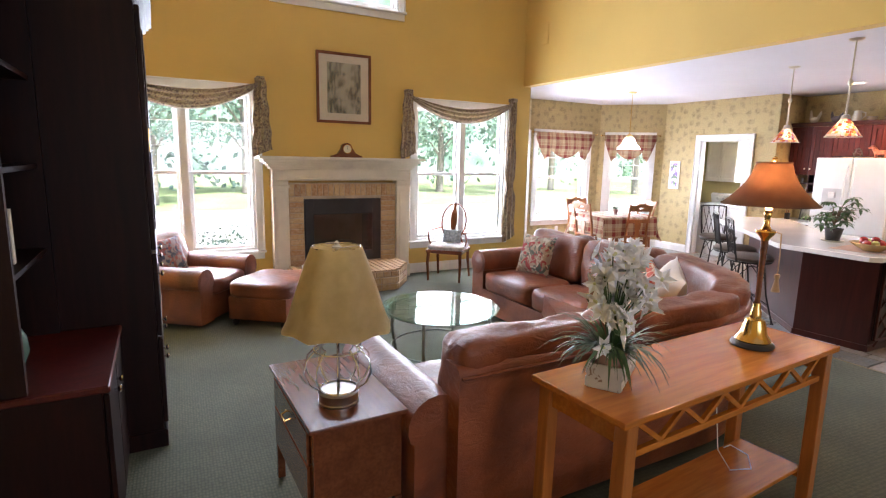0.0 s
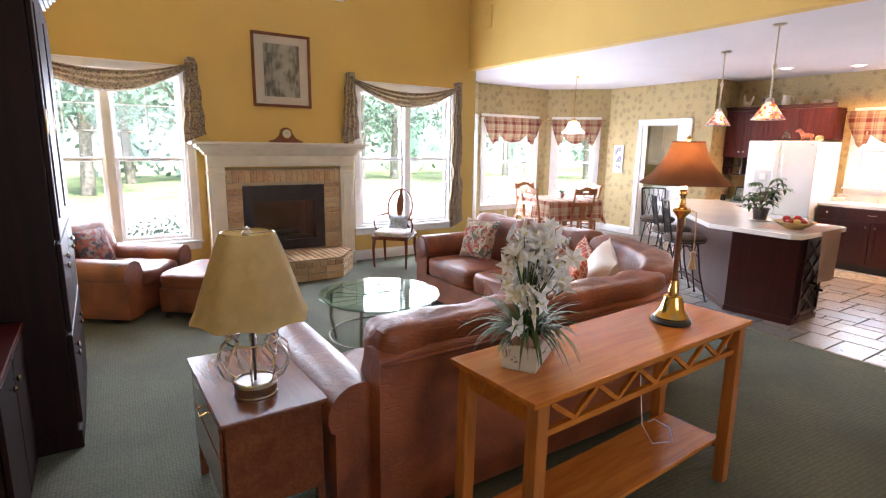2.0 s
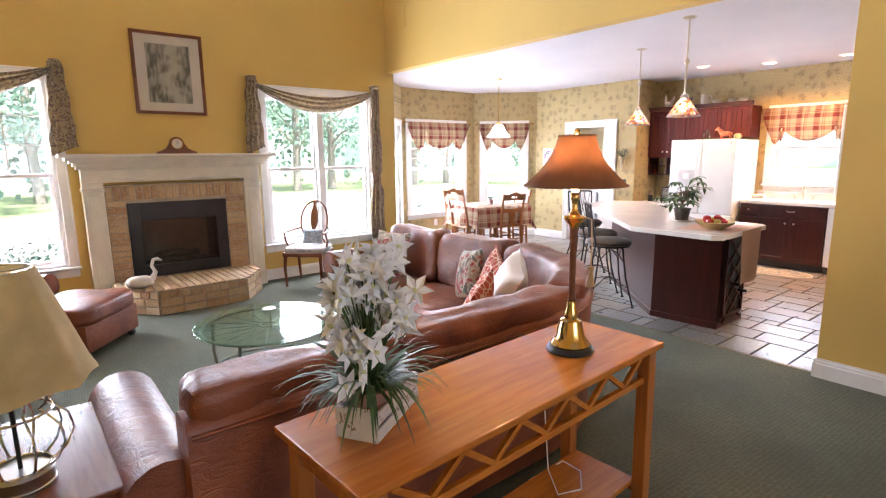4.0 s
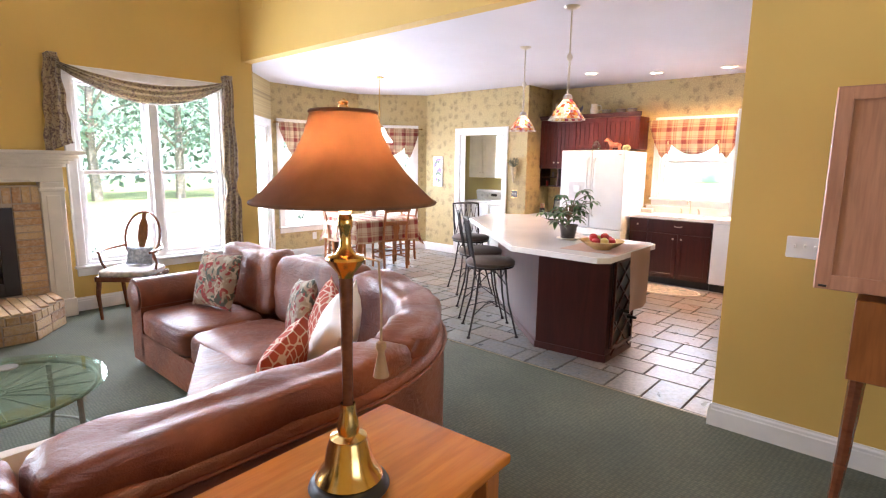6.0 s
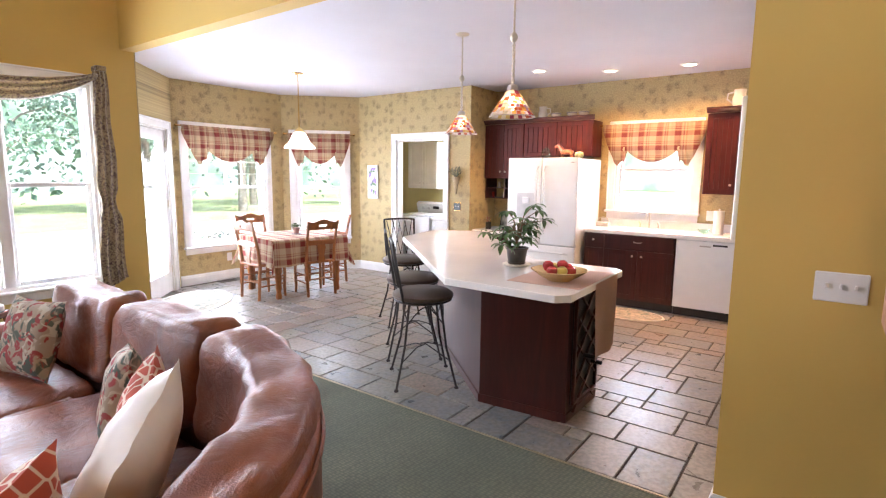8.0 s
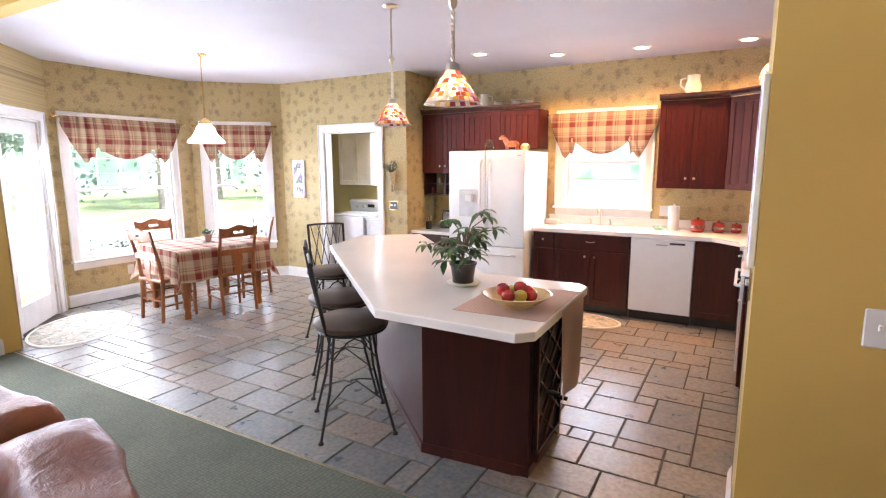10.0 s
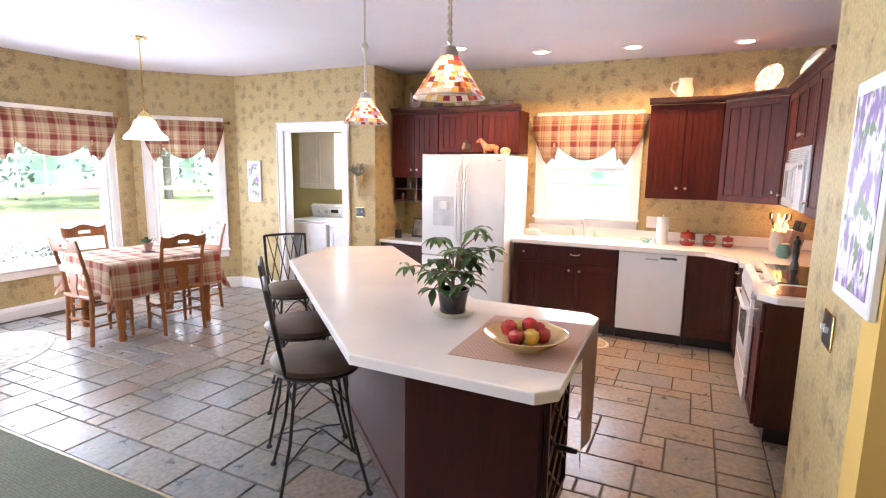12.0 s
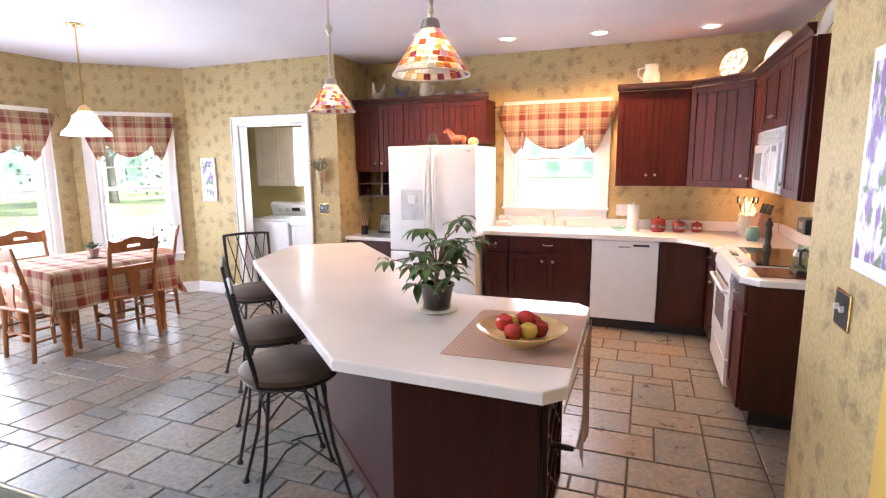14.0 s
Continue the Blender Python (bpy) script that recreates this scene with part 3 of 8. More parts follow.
def sofa_path(off, s0=S0, s1=S1, n=18):
    pts = [(x, SY + off) for x in np.linspace(s0, SC[0], 8)]
    pts += [(SC[0] + (SR - off) * math.sin(a), SC[1] - (SR - off) * math.cos(a)) for a in np.linspace(0, math.pi / 2, n)[1:]]
    pts += [(SX - off, y) for y in np.linspace(SC[1], s1, 8)[1:]]
    return [(float(a), float(b)) for a, b in pts]


LSUM = (SC[0] - S0) + SR * math.pi / 2 + (S1 - SC[1])


def along(s, off):
    """A point at s metres along the outer line of the back, off metres inwards, and its heading."""
    if s < SC[0] - S0:
        return Vector((S0 + s, SY + off, 0)), 0.0
    s -= SC[0] - S0
    if s < SR * math.pi / 2:
        a = s / SR
        return Vector((SC[0] + (SR - off) * math.sin(a), SC[1] - (SR - off) * math.cos(a), 0)), a
    s -= SR * math.pi / 2
    return Vector((SX - off, SC[1] + s, 0)), math.pi / 2


sofa = thing("sectional_sofa", "worn brown leather corner sofa with loose back cushions and rolled arms", "sofa")
bm = sweep(bmesh.new(), sofa_path(0.0), [(o, z) for o, z in rounded(-0.15, 0.0, 0.05, 0.80, 0.045)])
part("back_frame", bm, LEATHER, sofa, smooth=True)
bm = tube(bmesh.new(), [(*p, 0.755) for p in sofa_path(-0.007, S0 + 0.01, S1 - 0.01)], 0.007, 6)
part("piping", bm, LEATHER, sofa, smooth=True)


def bent_cushion(s0, s1, off, depth, z0, h, seed, lean=0.0, k=6.0, rough=0.014, sag=0.0):
    ln = s1 - s0

    def warp(w):
        s = (s0 + s1) / 2 + w.x
        top = (w.z + h / 2) / h
        p, _ = along(s, off + depth / 2 + w.y - lean * top)
        p.z = z0 + h / 2 + w.z - sag * (1 - (2 * w.x / ln) ** 2) * top
        return p
    g = bmesh.new()
    return puff(g, (ln - 0.004, depth, h), None, k, 13, rough, warp, seed)


g1 = SC[0] - S0
cuts = [0.02, 0.80, g1 + 0.42, g1 + SR * math.pi / 2 + 0.05, g1 + SR * math.pi / 2 + 0.86, LSUM - 0.02]
for i, (a, b) in enumerate(zip(cuts, cuts[1:])):
    part("back_cushion", bent_cushion(a, b, 0.07, 0.23, 0.45, 0.46, i * 5.1, 0.07, 8.0, 0.022, 0.02), LEATHER, sofa, smooth=True)
    part("seat_cushion", bent_cushion(a, b, 0.29, 0.46 if i == 2 else 0.60, 0.27, 0.21, i * 3.3 + 2, 0.0, 6.0, 0.012), LEATHER, sofa, smooth=True)
bm = P([(3.25, SY + 0.1), (4.9, SY + 0.1), (5.5, 3.1), (5.8, 3.5), (SX - 0.12, SC[1]), (SX - 0.12, S1 + 0.02), (5.17, S1 + 0.02), (5.17, 4.5), (4.6, 3.66), (3.25, 3.66)], 0.05, 0.28)
part("seat_base", bm, LEATHER, sofa)
bm = P([(3.4, SY + 0.45), (4.7, SY + 0.45), (5.2, 3.5), (5.6, 4.1), (5.6, 5.1), (5.2, 4.7), (4.62, 3.62), (3.4, 3.62)], 0.28, 0.46)
part("corner_seat", bm, LEATHER, sofa)


def arm_section(w, h, r):
    out = [(-w / 2, 0.05)]
    out.append((-w / 2, h - r * 1.5))
    for k in range(13):
        a = math.radians(205 - 230 * k / 12)
        out.append((r * math.cos(a), h - r + r * math.sin(a)))
    out.append((w / 2, h - r * 1.5))
    out.append((w / 2, 0.05))
    return out


def rolled_arm(p, q, w=0.21, h=0.64, r=0.135):
    pts = [Vector(p).lerp(Vector(q), t) for t in np.linspace(0, 1, 9)]
    return sweep(bmesh.new(), [(v.x, v.y) for v in pts], arm_section(w, h, r))


part("arm", rolled_arm((3.17, 2.86), (3.17, 3.76), h=0.66), LEATHER, sofa, smooth=True)
part("arm", rolled_arm((6.0, 5.73), (5.17, 5.73), h=0.68), LEATHER, sofa, smooth=True)
for p, ax in (((3.17, 3.762), 0), ((5.165, 5.73), 1)):
    m = T(p[0], p[1], 0.525, rx=-90) if ax == 0 else T(p[0], p[1], 0.545, ry=-90)
    part("arm_facing", Lt([(0, 0), (0.11, 0), (0.115, 0.006), (0.10, 0.014), (0, 0.018)], 20, m=m), LEATHER, sofa, smooth=True)
for x, y in ((3.17, 2.85), (3.17, 3.7), (5.24, 5.74), (6.1, 5.74), (5.25, 4.6), (5.85, 3.45)):
    part("foot", Lt([(0, 0), (0.03, 0), (0.035, 0.03), (0.03, 0.05), (0, 0.05)], 12, m=T(x, y)), BLACK, sofa)


def mottled(name, ground, spots, scale, cut=(0.35, 0.5), rough=0.9, warp=1.0):
    m, nt, b = nodes_of(name)
    v = coords(nt)
    col = mix(nt, ramp(nt, tex(nt, "Noise", v, scale * 0.5, 3), (0.3, 0.0), (0.7, 1.0)), tuple(c * 0.85 for c in ground), ground)
    for i, s in enumerate(spots):
        v2 = coords(nt, (1, 1, 1), (0.7 * i, 0.4 * i + 0.3, 0.2))
        n = tex(nt, "Noise", v2, scale * (1 + 0.25 * i), 2, Distortion=warp)
        col = mix(nt, ramp(nt, n, (cut[1] + 0.02 * i, 0.0), (cut[1] + 0.06 + 0.02 * i, 1.0)), col, s)
    nt.links.new(col, b.inputs["Base Color"])
    b.inputs["Roughness"].default_value = rough
    bump(nt, b, tex(nt, "Noise", v, 200, 2), 0.15, 0.002)
    return m


TAPESTRY = mottled("floral_tapestry", (0.42, 0.33, 0.25), ((0.10, 0.12, 0.10), (0.33, 0.06, 0.06), (0.55, 0.48, 0.38)), 11)
IVORY = mottled("ivory_cotton", (0.68, 0.60, 0.50), ((0.55, 0.45, 0.35),), 5, (0.3, 0.62))
SHEEN = simple("ivory_sateen", (0.72, 0.64, 0.55), 0.5, vary=0.06, bumps=0.1)
PLAIDB = mottled("plaid_wool", (0.35, 0.28, 0.26), ((0.08, 0.09, 0.13), (0.32, 0.10, 0.08)), 14)


def lattice_fabric():
    m, nt, b = nodes_of("coral_lattice")
    v = coords(nt)
    n = tex(nt, "Voronoi", v, 15, 0, Randomness=0.25)
    nn = nt.nodes.new("ShaderNodeTexVoronoi")
    nn.feature = "DISTANCE_TO_EDGE"
    nn.inputs["Scale"].default_value = 20
    nn.inputs["Randomness"].default_value = 0.55
    nt.links.new(v, nn.inputs["Vector"])
    c = mix(nt, ramp(nt, nn.outputs[0], (0.05, 1.0), (0.09, 0.0)), (0.48, 0.085, 0.05), (0.72, 0.55, 0.42))
    nt.links.new(c, b.inputs["Base Color"])
    b.inputs["Roughness"].default_value = 0.85
    return m


CORAL = lattice_fabric()
for lab, mt, sz, m in (
    ("square floral tapestry cushion against the sofa arm end", TAPESTRY, (0.42, 0.42, 0.15), pose(5.52, 5.26, 0.48, 0, 0, 284) @ pose(0, 0, 0, -18)),
    ("square tapestry cushion leaning in the sofa corner", TAPESTRY, (0.40, 0.40, 0.14), pose(5.48, 4.10, 0.49, 0, 0, 250) @ pose(0, 0, 0, -14, -12)),
    ("coral and cream lattice cushion in the sofa corner", CORAL, (0.42, 0.42, 0.15), pose(5.42, 3.84, 0.49, 0, 0, 238) @ pose(0, 0, 0, -16, 16)),
    ("plump ivory cushion leaning in the sofa corner", SHEEN, (0.48, 0.50, 0.2), pose(5.24, 3.58, 0.48, 0, 0, 226) @ pose(0, 0, 0, -24, 12)),
    ("coral and cream lattice cushion lying on the sofa seat", CORAL, (0.38, 0.38, 0.14), pose(4.99, 3.48, 0.50, 0, 0, 208) @ pose(0, 0, 0, -16, 14)),
    ("cream printed cushion leaning on the long sofa back", IVORY, (0.46, 0.40, 0.14), pose(4.05, 3.26, 0.48, 0, 0, 182) @ pose(0, 0, 0, -26)),
):
    t = thing("throw_pillow", lab, "pillow", m=m)
    part("cover", pillow_mesh(*sz), mt, t, smooth=True, uv=True)
    w, h = sz[0] / 2, sz[1]

# ---- console table behind the sofa ----
console = thing("console_table", "honey-coloured wooden console table with zigzag apron and lower shelf", "table", m=pose(4.135, 2.36, 0, 0, 0, 3.2))
part("tabletop", B(-0.725, -0.22, 0.81, 0.725, 0.22, 0.835, 0.006, 2), HONEY, console)
for x in (-0.665, 0.665):
    for y in (-0.18, 0.18):
        lg = bmesh.new()
        vs = box(lg, x - 0.027, y - 0.027, 0, x + 0.027, y + 0.027, 0.81, 0.003)
        for v in lg.verts:
            if v.co.z < 0.3:
                v.co.x += 0.012 * (1 if x > 0 else -1)
        part("leg", lg, HONEY_Z, console)
for y in (-0.18, 0.18):
    part("rail", B(-0.635, y - 0.011, 0.675, 0.635, y + 0.011, 0.70, 0.002), HONEY, console)
    part("rail", B(-0.635, y - 0.011, 0.788, 0.635, y + 0.011, 0.809, 0.002), HONEY, console)
    n = 10
    for i in range(n):
        x0, x1 = -0.61 + 1.22 * i / n, -0.61 + 1.22 * (i + 1) / n
        za, zb = (0.788, 0.70) if i % 2 == 0 else (0.70, 0.788)
        d = Vector((x1 - x0, 0, zb - za))
        m = T((x0 + x1) / 2, y, (za + zb) / 2) @ Matrix.Rotation(-math.atan2(d.z, d.x), 4, "Y")
        part("lattice_slat", B(-d.length / 2, -0.008, -0.009, d.length / 2, 0.008, 0.009, m=m), HONEY, console)
for x in (-0.665, 0.665):
    part("rail", B(x - 0.011, -0.152, 0.72, x + 0.011, 0.152, 0.809, 0.002), HONEY, console)
    part("rail", B(x - 0.011, -0.152, 0.17, x + 0.011, 0.152, 0.195, 0.002), HONEY, console)
part("shelf", B(-0.69, -0.15, 0.197, 0.69, 0.15, 0.215, 0.003), HONEY, console)
cord = thing("lamp_cord", "thin white lamp cord looped on the table shelf", "cord")
part("wire", tube(bmesh.new(), [(4.62, 2.56, 0.80), (4.62, 2.58, 0.5), (4.56, 2.50, 0.24), (4.48, 2.38, 0.22), (4.58, 2.34, 0.221), (4.68, 2.42, 0.222), (4.66, 2.50, 0.24), (4.6, 2.64, 0.1)], 0.003, 6), TRIM, cord, smooth=True)
tubeb = thing("strip_tube", "long grey plastic power strip lying along the sofa foot", "power strip")
part("body", tube(bmesh.new(), [(3.5, 2.50, 0.03), (4.2, 2.53, 0.03), (4.7, 2.55, 0.03)], 0.022, 10), PEWTER, tubeb, smooth=True)

# ---- bell-shade lamp ----
SHADE_BROWN, nt, b = nodes_of("brown_suede_shade")
v = coords(nt)
c = mix(nt, ramp(nt, tex(nt, "Noise", v, 9, 4), (0.3, 0.0), (0.7, 1.0)), (0.17, 0.085, 0.045), (0.25, 0.13, 0.07))
nt.links.new(c, b.inputs["Base Color"])
b.inputs["Roughness"].default_value = 0.9
trn = nt.nodes.new("ShaderNodeBsdfTranslucent")
nt.links.new(c, trn.inputs[0])
ms = nt.nodes.new("ShaderNodeMixShader")
ms.inputs[0].default_value = 0.22
nt.links.new(b.outputs[0], ms.inputs[1])
nt.links.new(trn.outputs[0], ms.inputs[2])
nt.links.new(ms.outputs[0], nt.nodes["Material Output"].inputs[0])
bump(nt, b, tex(nt, "Noise", v, 30, 3), 0.3, 0.004)
BULB = glow("lit_bulb", (1, 0.62, 0.28), 6)
bl = thing("bell_table_lamp", "brass and wood table lamp with a brown bell shade, lit", "lamp", m=T(4.51, 2.37, 0.8352) @ Matrix.Diagonal((0.9, 0.9, 0.86, 1)))
part("base", Lt([(0, 0), (0.096, 0), (0.1, 0.008), (0.095, 0.02), (0.084, 0.026), (0, 0.026)], 28), BLACK, bl, "black turned foot", smooth=True)
part("bell", Lt([(0.078, 0.026), (0.083, 0.034), (0.075, 0.048), (0.06, 0.07), (0.054, 0.11), (0.046, 0.135), (0.045, 0.142), (0.026, 0.15), (0.026, 0.18), (0.020, 0.20), (0.018, 0.23)], 28), BRASS, bl, "polished brass bell", smooth=True)
part("column", Lt([(0.0135, 0.2), (0.0125, 0.3), (0.0145, 0.46), (0.017, 0.555), (0, 0.555)], 20), BROWNW, bl, "dark wood column", smooth=True)
part("cup", Lt([(0.018, 0.555), (0.02, 0.565), (0.036, 0.585), (0.046, 0.60), (0.044, 0.607), (0.025, 0.612), (0.014, 0.63), (0.013, 0.67), (0.018, 0.68), (0.018, 0.70), (0.012, 0.71)], 24), BRASS, bl, "polished brass cup", smooth=True)
part("harp", tube(bmesh.new(), [(0.012 + 0.05 * math.sin(a), 0, 0.70 + 0.245 * a / math.pi) for a in np.linspace(0, math.pi, 9)] , 0.002, 6), BRASS, bl, smooth=True)
prof = [(0.205, 0.738), (0.200, 0.745), (0.172, 0.772), (0.141, 0.806), (0.110, 0.848), (0.087, 0.895), (0.073, 0.945)]
sh = bmesh.new()
lathe(sh, [(r, z) for r, z in prof], 48)
bmesh.ops.solidify(sh, geom=sh.faces[:], thickness=0.003)
part("shade", sh, SHADE_BROWN, bl, "brown bell-shaped shade", smooth=True)
tr_ = bmesh.new()
for r, z in ((0.205, 0.739), (0.073, 0.945)):
    tube(tr_, [(r * math.cos(a), r * math.sin(a), z) for a in np.linspace(0, 2 * math.pi, 33)[:-1]], 0.0045, 6, True)
part("shade_trim", tr_, SHADE_BROWN, bl, smooth=True)
part("bulb", Lt([(0.012, 0.71), (0.028, 0.75), (0.03, 0.77), (0.022, 0.795), (0, 0.802)], 16), BULB, bl, "glowing bulb", smooth=True)
part("finial", Lt([(0.005, 0.946), (0.014, 0.953), (0.009, 0.962), (0.012, 0.968), (0, 0.978)], 14), BRASS, bl, smooth=True)
tas = tube(bmesh.new(), [(0.04, -0.02, 0.60), (0.07, -0.035, 0.59), (0.075, -0.038, 0.48), (0.074, -0.038, 0.38)], 0.003, 6)
lathe(tas, [(0.0, 0.385), (0.012, 0.38), (0.013, 0.365), (0.008, 0.355), (0.02, 0.29), (0, 0.29)], 14, m=T(0.074, -0.038, 0))
part("tassel", tas, simple("tan_cord", (0.42, 0.27, 0.15), 0.8), bl, "tan hanging tassel", smooth=True)
lamp("bell_lamp_light", "POINT", T(4.51, 2.37, 0.835 + 0.74), 2.5, (1, 0.6, 0.3), radius=0.03)

# ---- end table with the wire lamp ----
et = thing("end_table", "small brown wooden end table with a drawer and tapered legs", "table", m=pose(2.845, 3.28, 0, 0, 0, 1))
ETW, ETD, ETZ = 0.42, 0.74, 0.60
part("tabletop", B(-ETW / 2, -ETD / 2, ETZ - 0.02, ETW / 2, ETD / 2, ETZ, 0.005, 2), BROWNW, et)
part("body", B(-ETW / 2 + 0.02, -ETD / 2 + 0.02, 0.2, ETW / 2 - 0.02, ETD / 2 - 0.02, ETZ - 0.021, 0.003), BROWNW, et)
for sx in (-1, 1):
    for sy in (-1, 1):
        lg = B(sx * (ETW / 2 - 0.035) - 0.018, sy * (ETD / 2 - 0.035) - 0.018, 0, sx * (ETW / 2 - 0.035) + 0.018, sy * (ETD / 2 - 0.035) + 0.018, 0.2, 0.003)
        part("leg", lg, BROWNW, et)
dr = part("drawer", B(-ETW / 2 + 0.006, -0.3, 0.42, -ETW / 2 + 0.019, 0.3, 0.56, 0.003), BROWNW, et)
part("pull", tube(bmesh.new(), [(-ETW / 2 + 0.006, -0.04, 0.50), (-ETW / 2 - 0.018, -0.035, 0.49), (-ETW / 2 - 0.018, 0.035, 0.49), (-ETW / 2 + 0.006, 0.04, 0.50)], 0.004, 6), BRASS, dr, "brass drawer pull", smooth=True)
dr = part("door", B(-ETW / 2 + 0.006, -0.3, 0.22, -ETW / 2 + 0.019, 0.3, 0.41, 0.003), BROWNW, et)
SHADE_CREAM, nt, b = nodes_of("cream_shade_cloth")
v = coords(nt)
c = mix(nt, ramp(nt, tex(nt, "Noise", v, 14, 4), (0.3, 0.0), (0.7, 1.0)), (0.66, 0.52, 0.26), (0.78, 0.64, 0.36))
nt.links.new(c, b.inputs["Base Color"])
b.inputs["Roughness"].default_value = 0.85
bump(nt, b, tex(nt, "Noise", coords(nt, (1, 1, 12)), 60, 2), 0.1, 0.002)
wl = thing("wire_table_lamp", "wire-cage table lamp with a cream scalloped fabric shade", "lamp", m=T(2.82, 3.11, ETZ))
part("base", Lt([(0, 0), (0.085, 0), (0.087, 0.01), (0.083, 0.014), (0.083, 0.045), (0.087, 0.05), (0.08, 0.058), (0, 0.058)], 28), PEWTER, wl, "round bronze base", smooth=True)
prof = [(0.075, 0.058), (0.12, 0.09), (0.145, 0.145), (0.135, 0.20), (0.10, 0.235), (0.082, 0.25), (0.10, 0.265), (0.112, 0.295), (0.10, 0.325), (0.055, 0.35), (0.012, 0.36)]
for k in range(10):
    a = 2 * math.pi * k / 10
    part("cage_wire", tube(bmesh.new(), [(r * math.cos(a), r * math.sin(a), z) for r, z in prof], 0.0038, 6), CHROME, wl, "bright steel cage wire", smooth=True)
for r, z in ((0.1, 0.237), (0.078, 0.062)):
    part("cage_ring", tube(bmesh.new(), [(r * math.cos(a), r * math.sin(a), z) for a in np.linspace(0, 2 * math.pi, 29)[:-1]], 0.0045, 6, True), CHROME, wl, smooth=True)
part("stem", tube(bmesh.new(), [(0, 0, 0.05), (0, 0, 0.40), (0, 0, 0.66)], 0.006, 8), IRON, wl, smooth=True)
sh = bmesh.new()
lathe(sh, [(0.225, 0.335), (0.205, 0.375), (0.165, 0.50), (0.128, 0.61), (0.103, 0.675)], 64, wave=8, amp=0.025)
for v_ in sh.verts:
    if v_.co.z < 0.34:
        a = math.atan2(v_.co.y, v_.co.x)
        v_.co.z += 0.012 * abs(math.sin(4 * a)) - 0.006
bmesh.ops.solidify(sh, geom=sh.faces[:], thickness=0.003)
part("shade", sh, SHADE_CREAM, wl, "cream scalloped shade", smooth=True)
part("shade_ring", tube(bmesh.new(), [(0.1 * math.cos(a), 0.1 * math.sin(a), 0.672) for a in np.linspace(0, 2 * math.pi, 29)[:-1]], 0.003, 6, True), CHROME, wl)
part("finial", Lt([(0, 0.66), (0.02, 0.668), (0.02, 0.674), (0.008, 0.682), (0.01, 0.69), (0, 0.7)], 14), NICKEL, wl, smooth=True)
wire = bmesh.new()
for k in range(3):
    a = 2.1 * k
    tube(wire, [(0, 0, 0.665), (0.1 * math.cos(a), 0.1 * math.sin(a), 0.672)], 0.002, 5)
part("spider", wire, CHROME, wl)

# ---- flower box ----
GREENS = simple("grass_green_leaf", (0.055, 0.11, 0.035), 0.5, vary=0.4, scale=20, bumps=0)
PETAL = simple("white_petal", (0.82, 0.82, 0.84), 0.6, vary=0.08, scale=30, bumps=0)
PETAL_Y = simple("petal_throat", (0.62, 0.62, 0.35), 0.6, bumps=0)
CHALK = mottled("chalky_white_wood", (0.58, 0.56, 0.54), ((0.24, 0.17, 0.13),), 30, (0.3, 0.62))
TERRA = simple("pink_terracotta", (0.40, 0.22, 0.18), 0.7)
fb = thing("flower_box", "white distressed wooden crate with a potted white silk lily", "flower pot", m=pose(3.66, 2.39, 0.8352, 0, 0, 32))
part("crate_end", B(-0.14, -0.06, 0, -0.128, 0.06, 0.09, 0.002), CHALK, fb)
part("crate_end", B(0.128, -0.06, 0, 0.14, 0.06, 0.09, 0.002), CHALK, fb)
for y in (-0.064, 0.056):
    for z in (0.004, 0.052):
        part("crate_slat", B(-0.14, y, z, 0.14, y + 0.008, z + 0.036, 0.001), CHALK, fb)
part("crate_floor", B(-0.127, -0.055, 0, 0.127, 0.055, 0.008), CHALK, fb)
part("pot", Lt([(0, 0.009), (0.045, 0.009), (0.056, 0.1), (0.062, 0.102), (0.062, 0.122), (0.052, 0.122), (0.05, 0.1), (0, 0.1)], 20, m=T(-0.06)), TERRA, fb, "pink clay pot", smooth=True)
rnd = random.Random(5)
lv = bmesh.new()
for i in range(150):
    a, l, arc = rnd.uniform(0, 6.283), rnd.uniform(0.14, 0.28), rnd.uniform(0.8, 2.4)
    el = rnd.uniform(0.75, 1.35)
    base = Vector((-0.06 + 0.03 * math.cos(a), 0.03 * math.sin(a), 0.1))
    d = Vector((math.cos(a) * math.cos(el), math.sin(a) * math.cos(el), math.sin(el)))
    side = Vector((-math.sin(a), math.cos(a), 0)) * rnd.uniform(0.004, 0.008)
    prev = None
    p = base.copy()
    for k in range(6):
        w = side * (1 - (k / 5.2) ** 2)
        cur = (lv.verts.new(p - w), lv.verts.new(p + w))
        if prev:
            lv.faces.new((prev[0], prev[1], cur[1], cur[0]))
        prev = cur
        p = p + d * l / 5
        d = (d + Vector((math.cos(a) * 0.1, math.sin(a) * 0.1, -0.28 * arc))).normalized()
part("foliage", lv, GREENS, fb, "long drooping green leaves", smooth=True)
st, pt, th = bmesh.new(), bmesh.new(), bmesh.new()
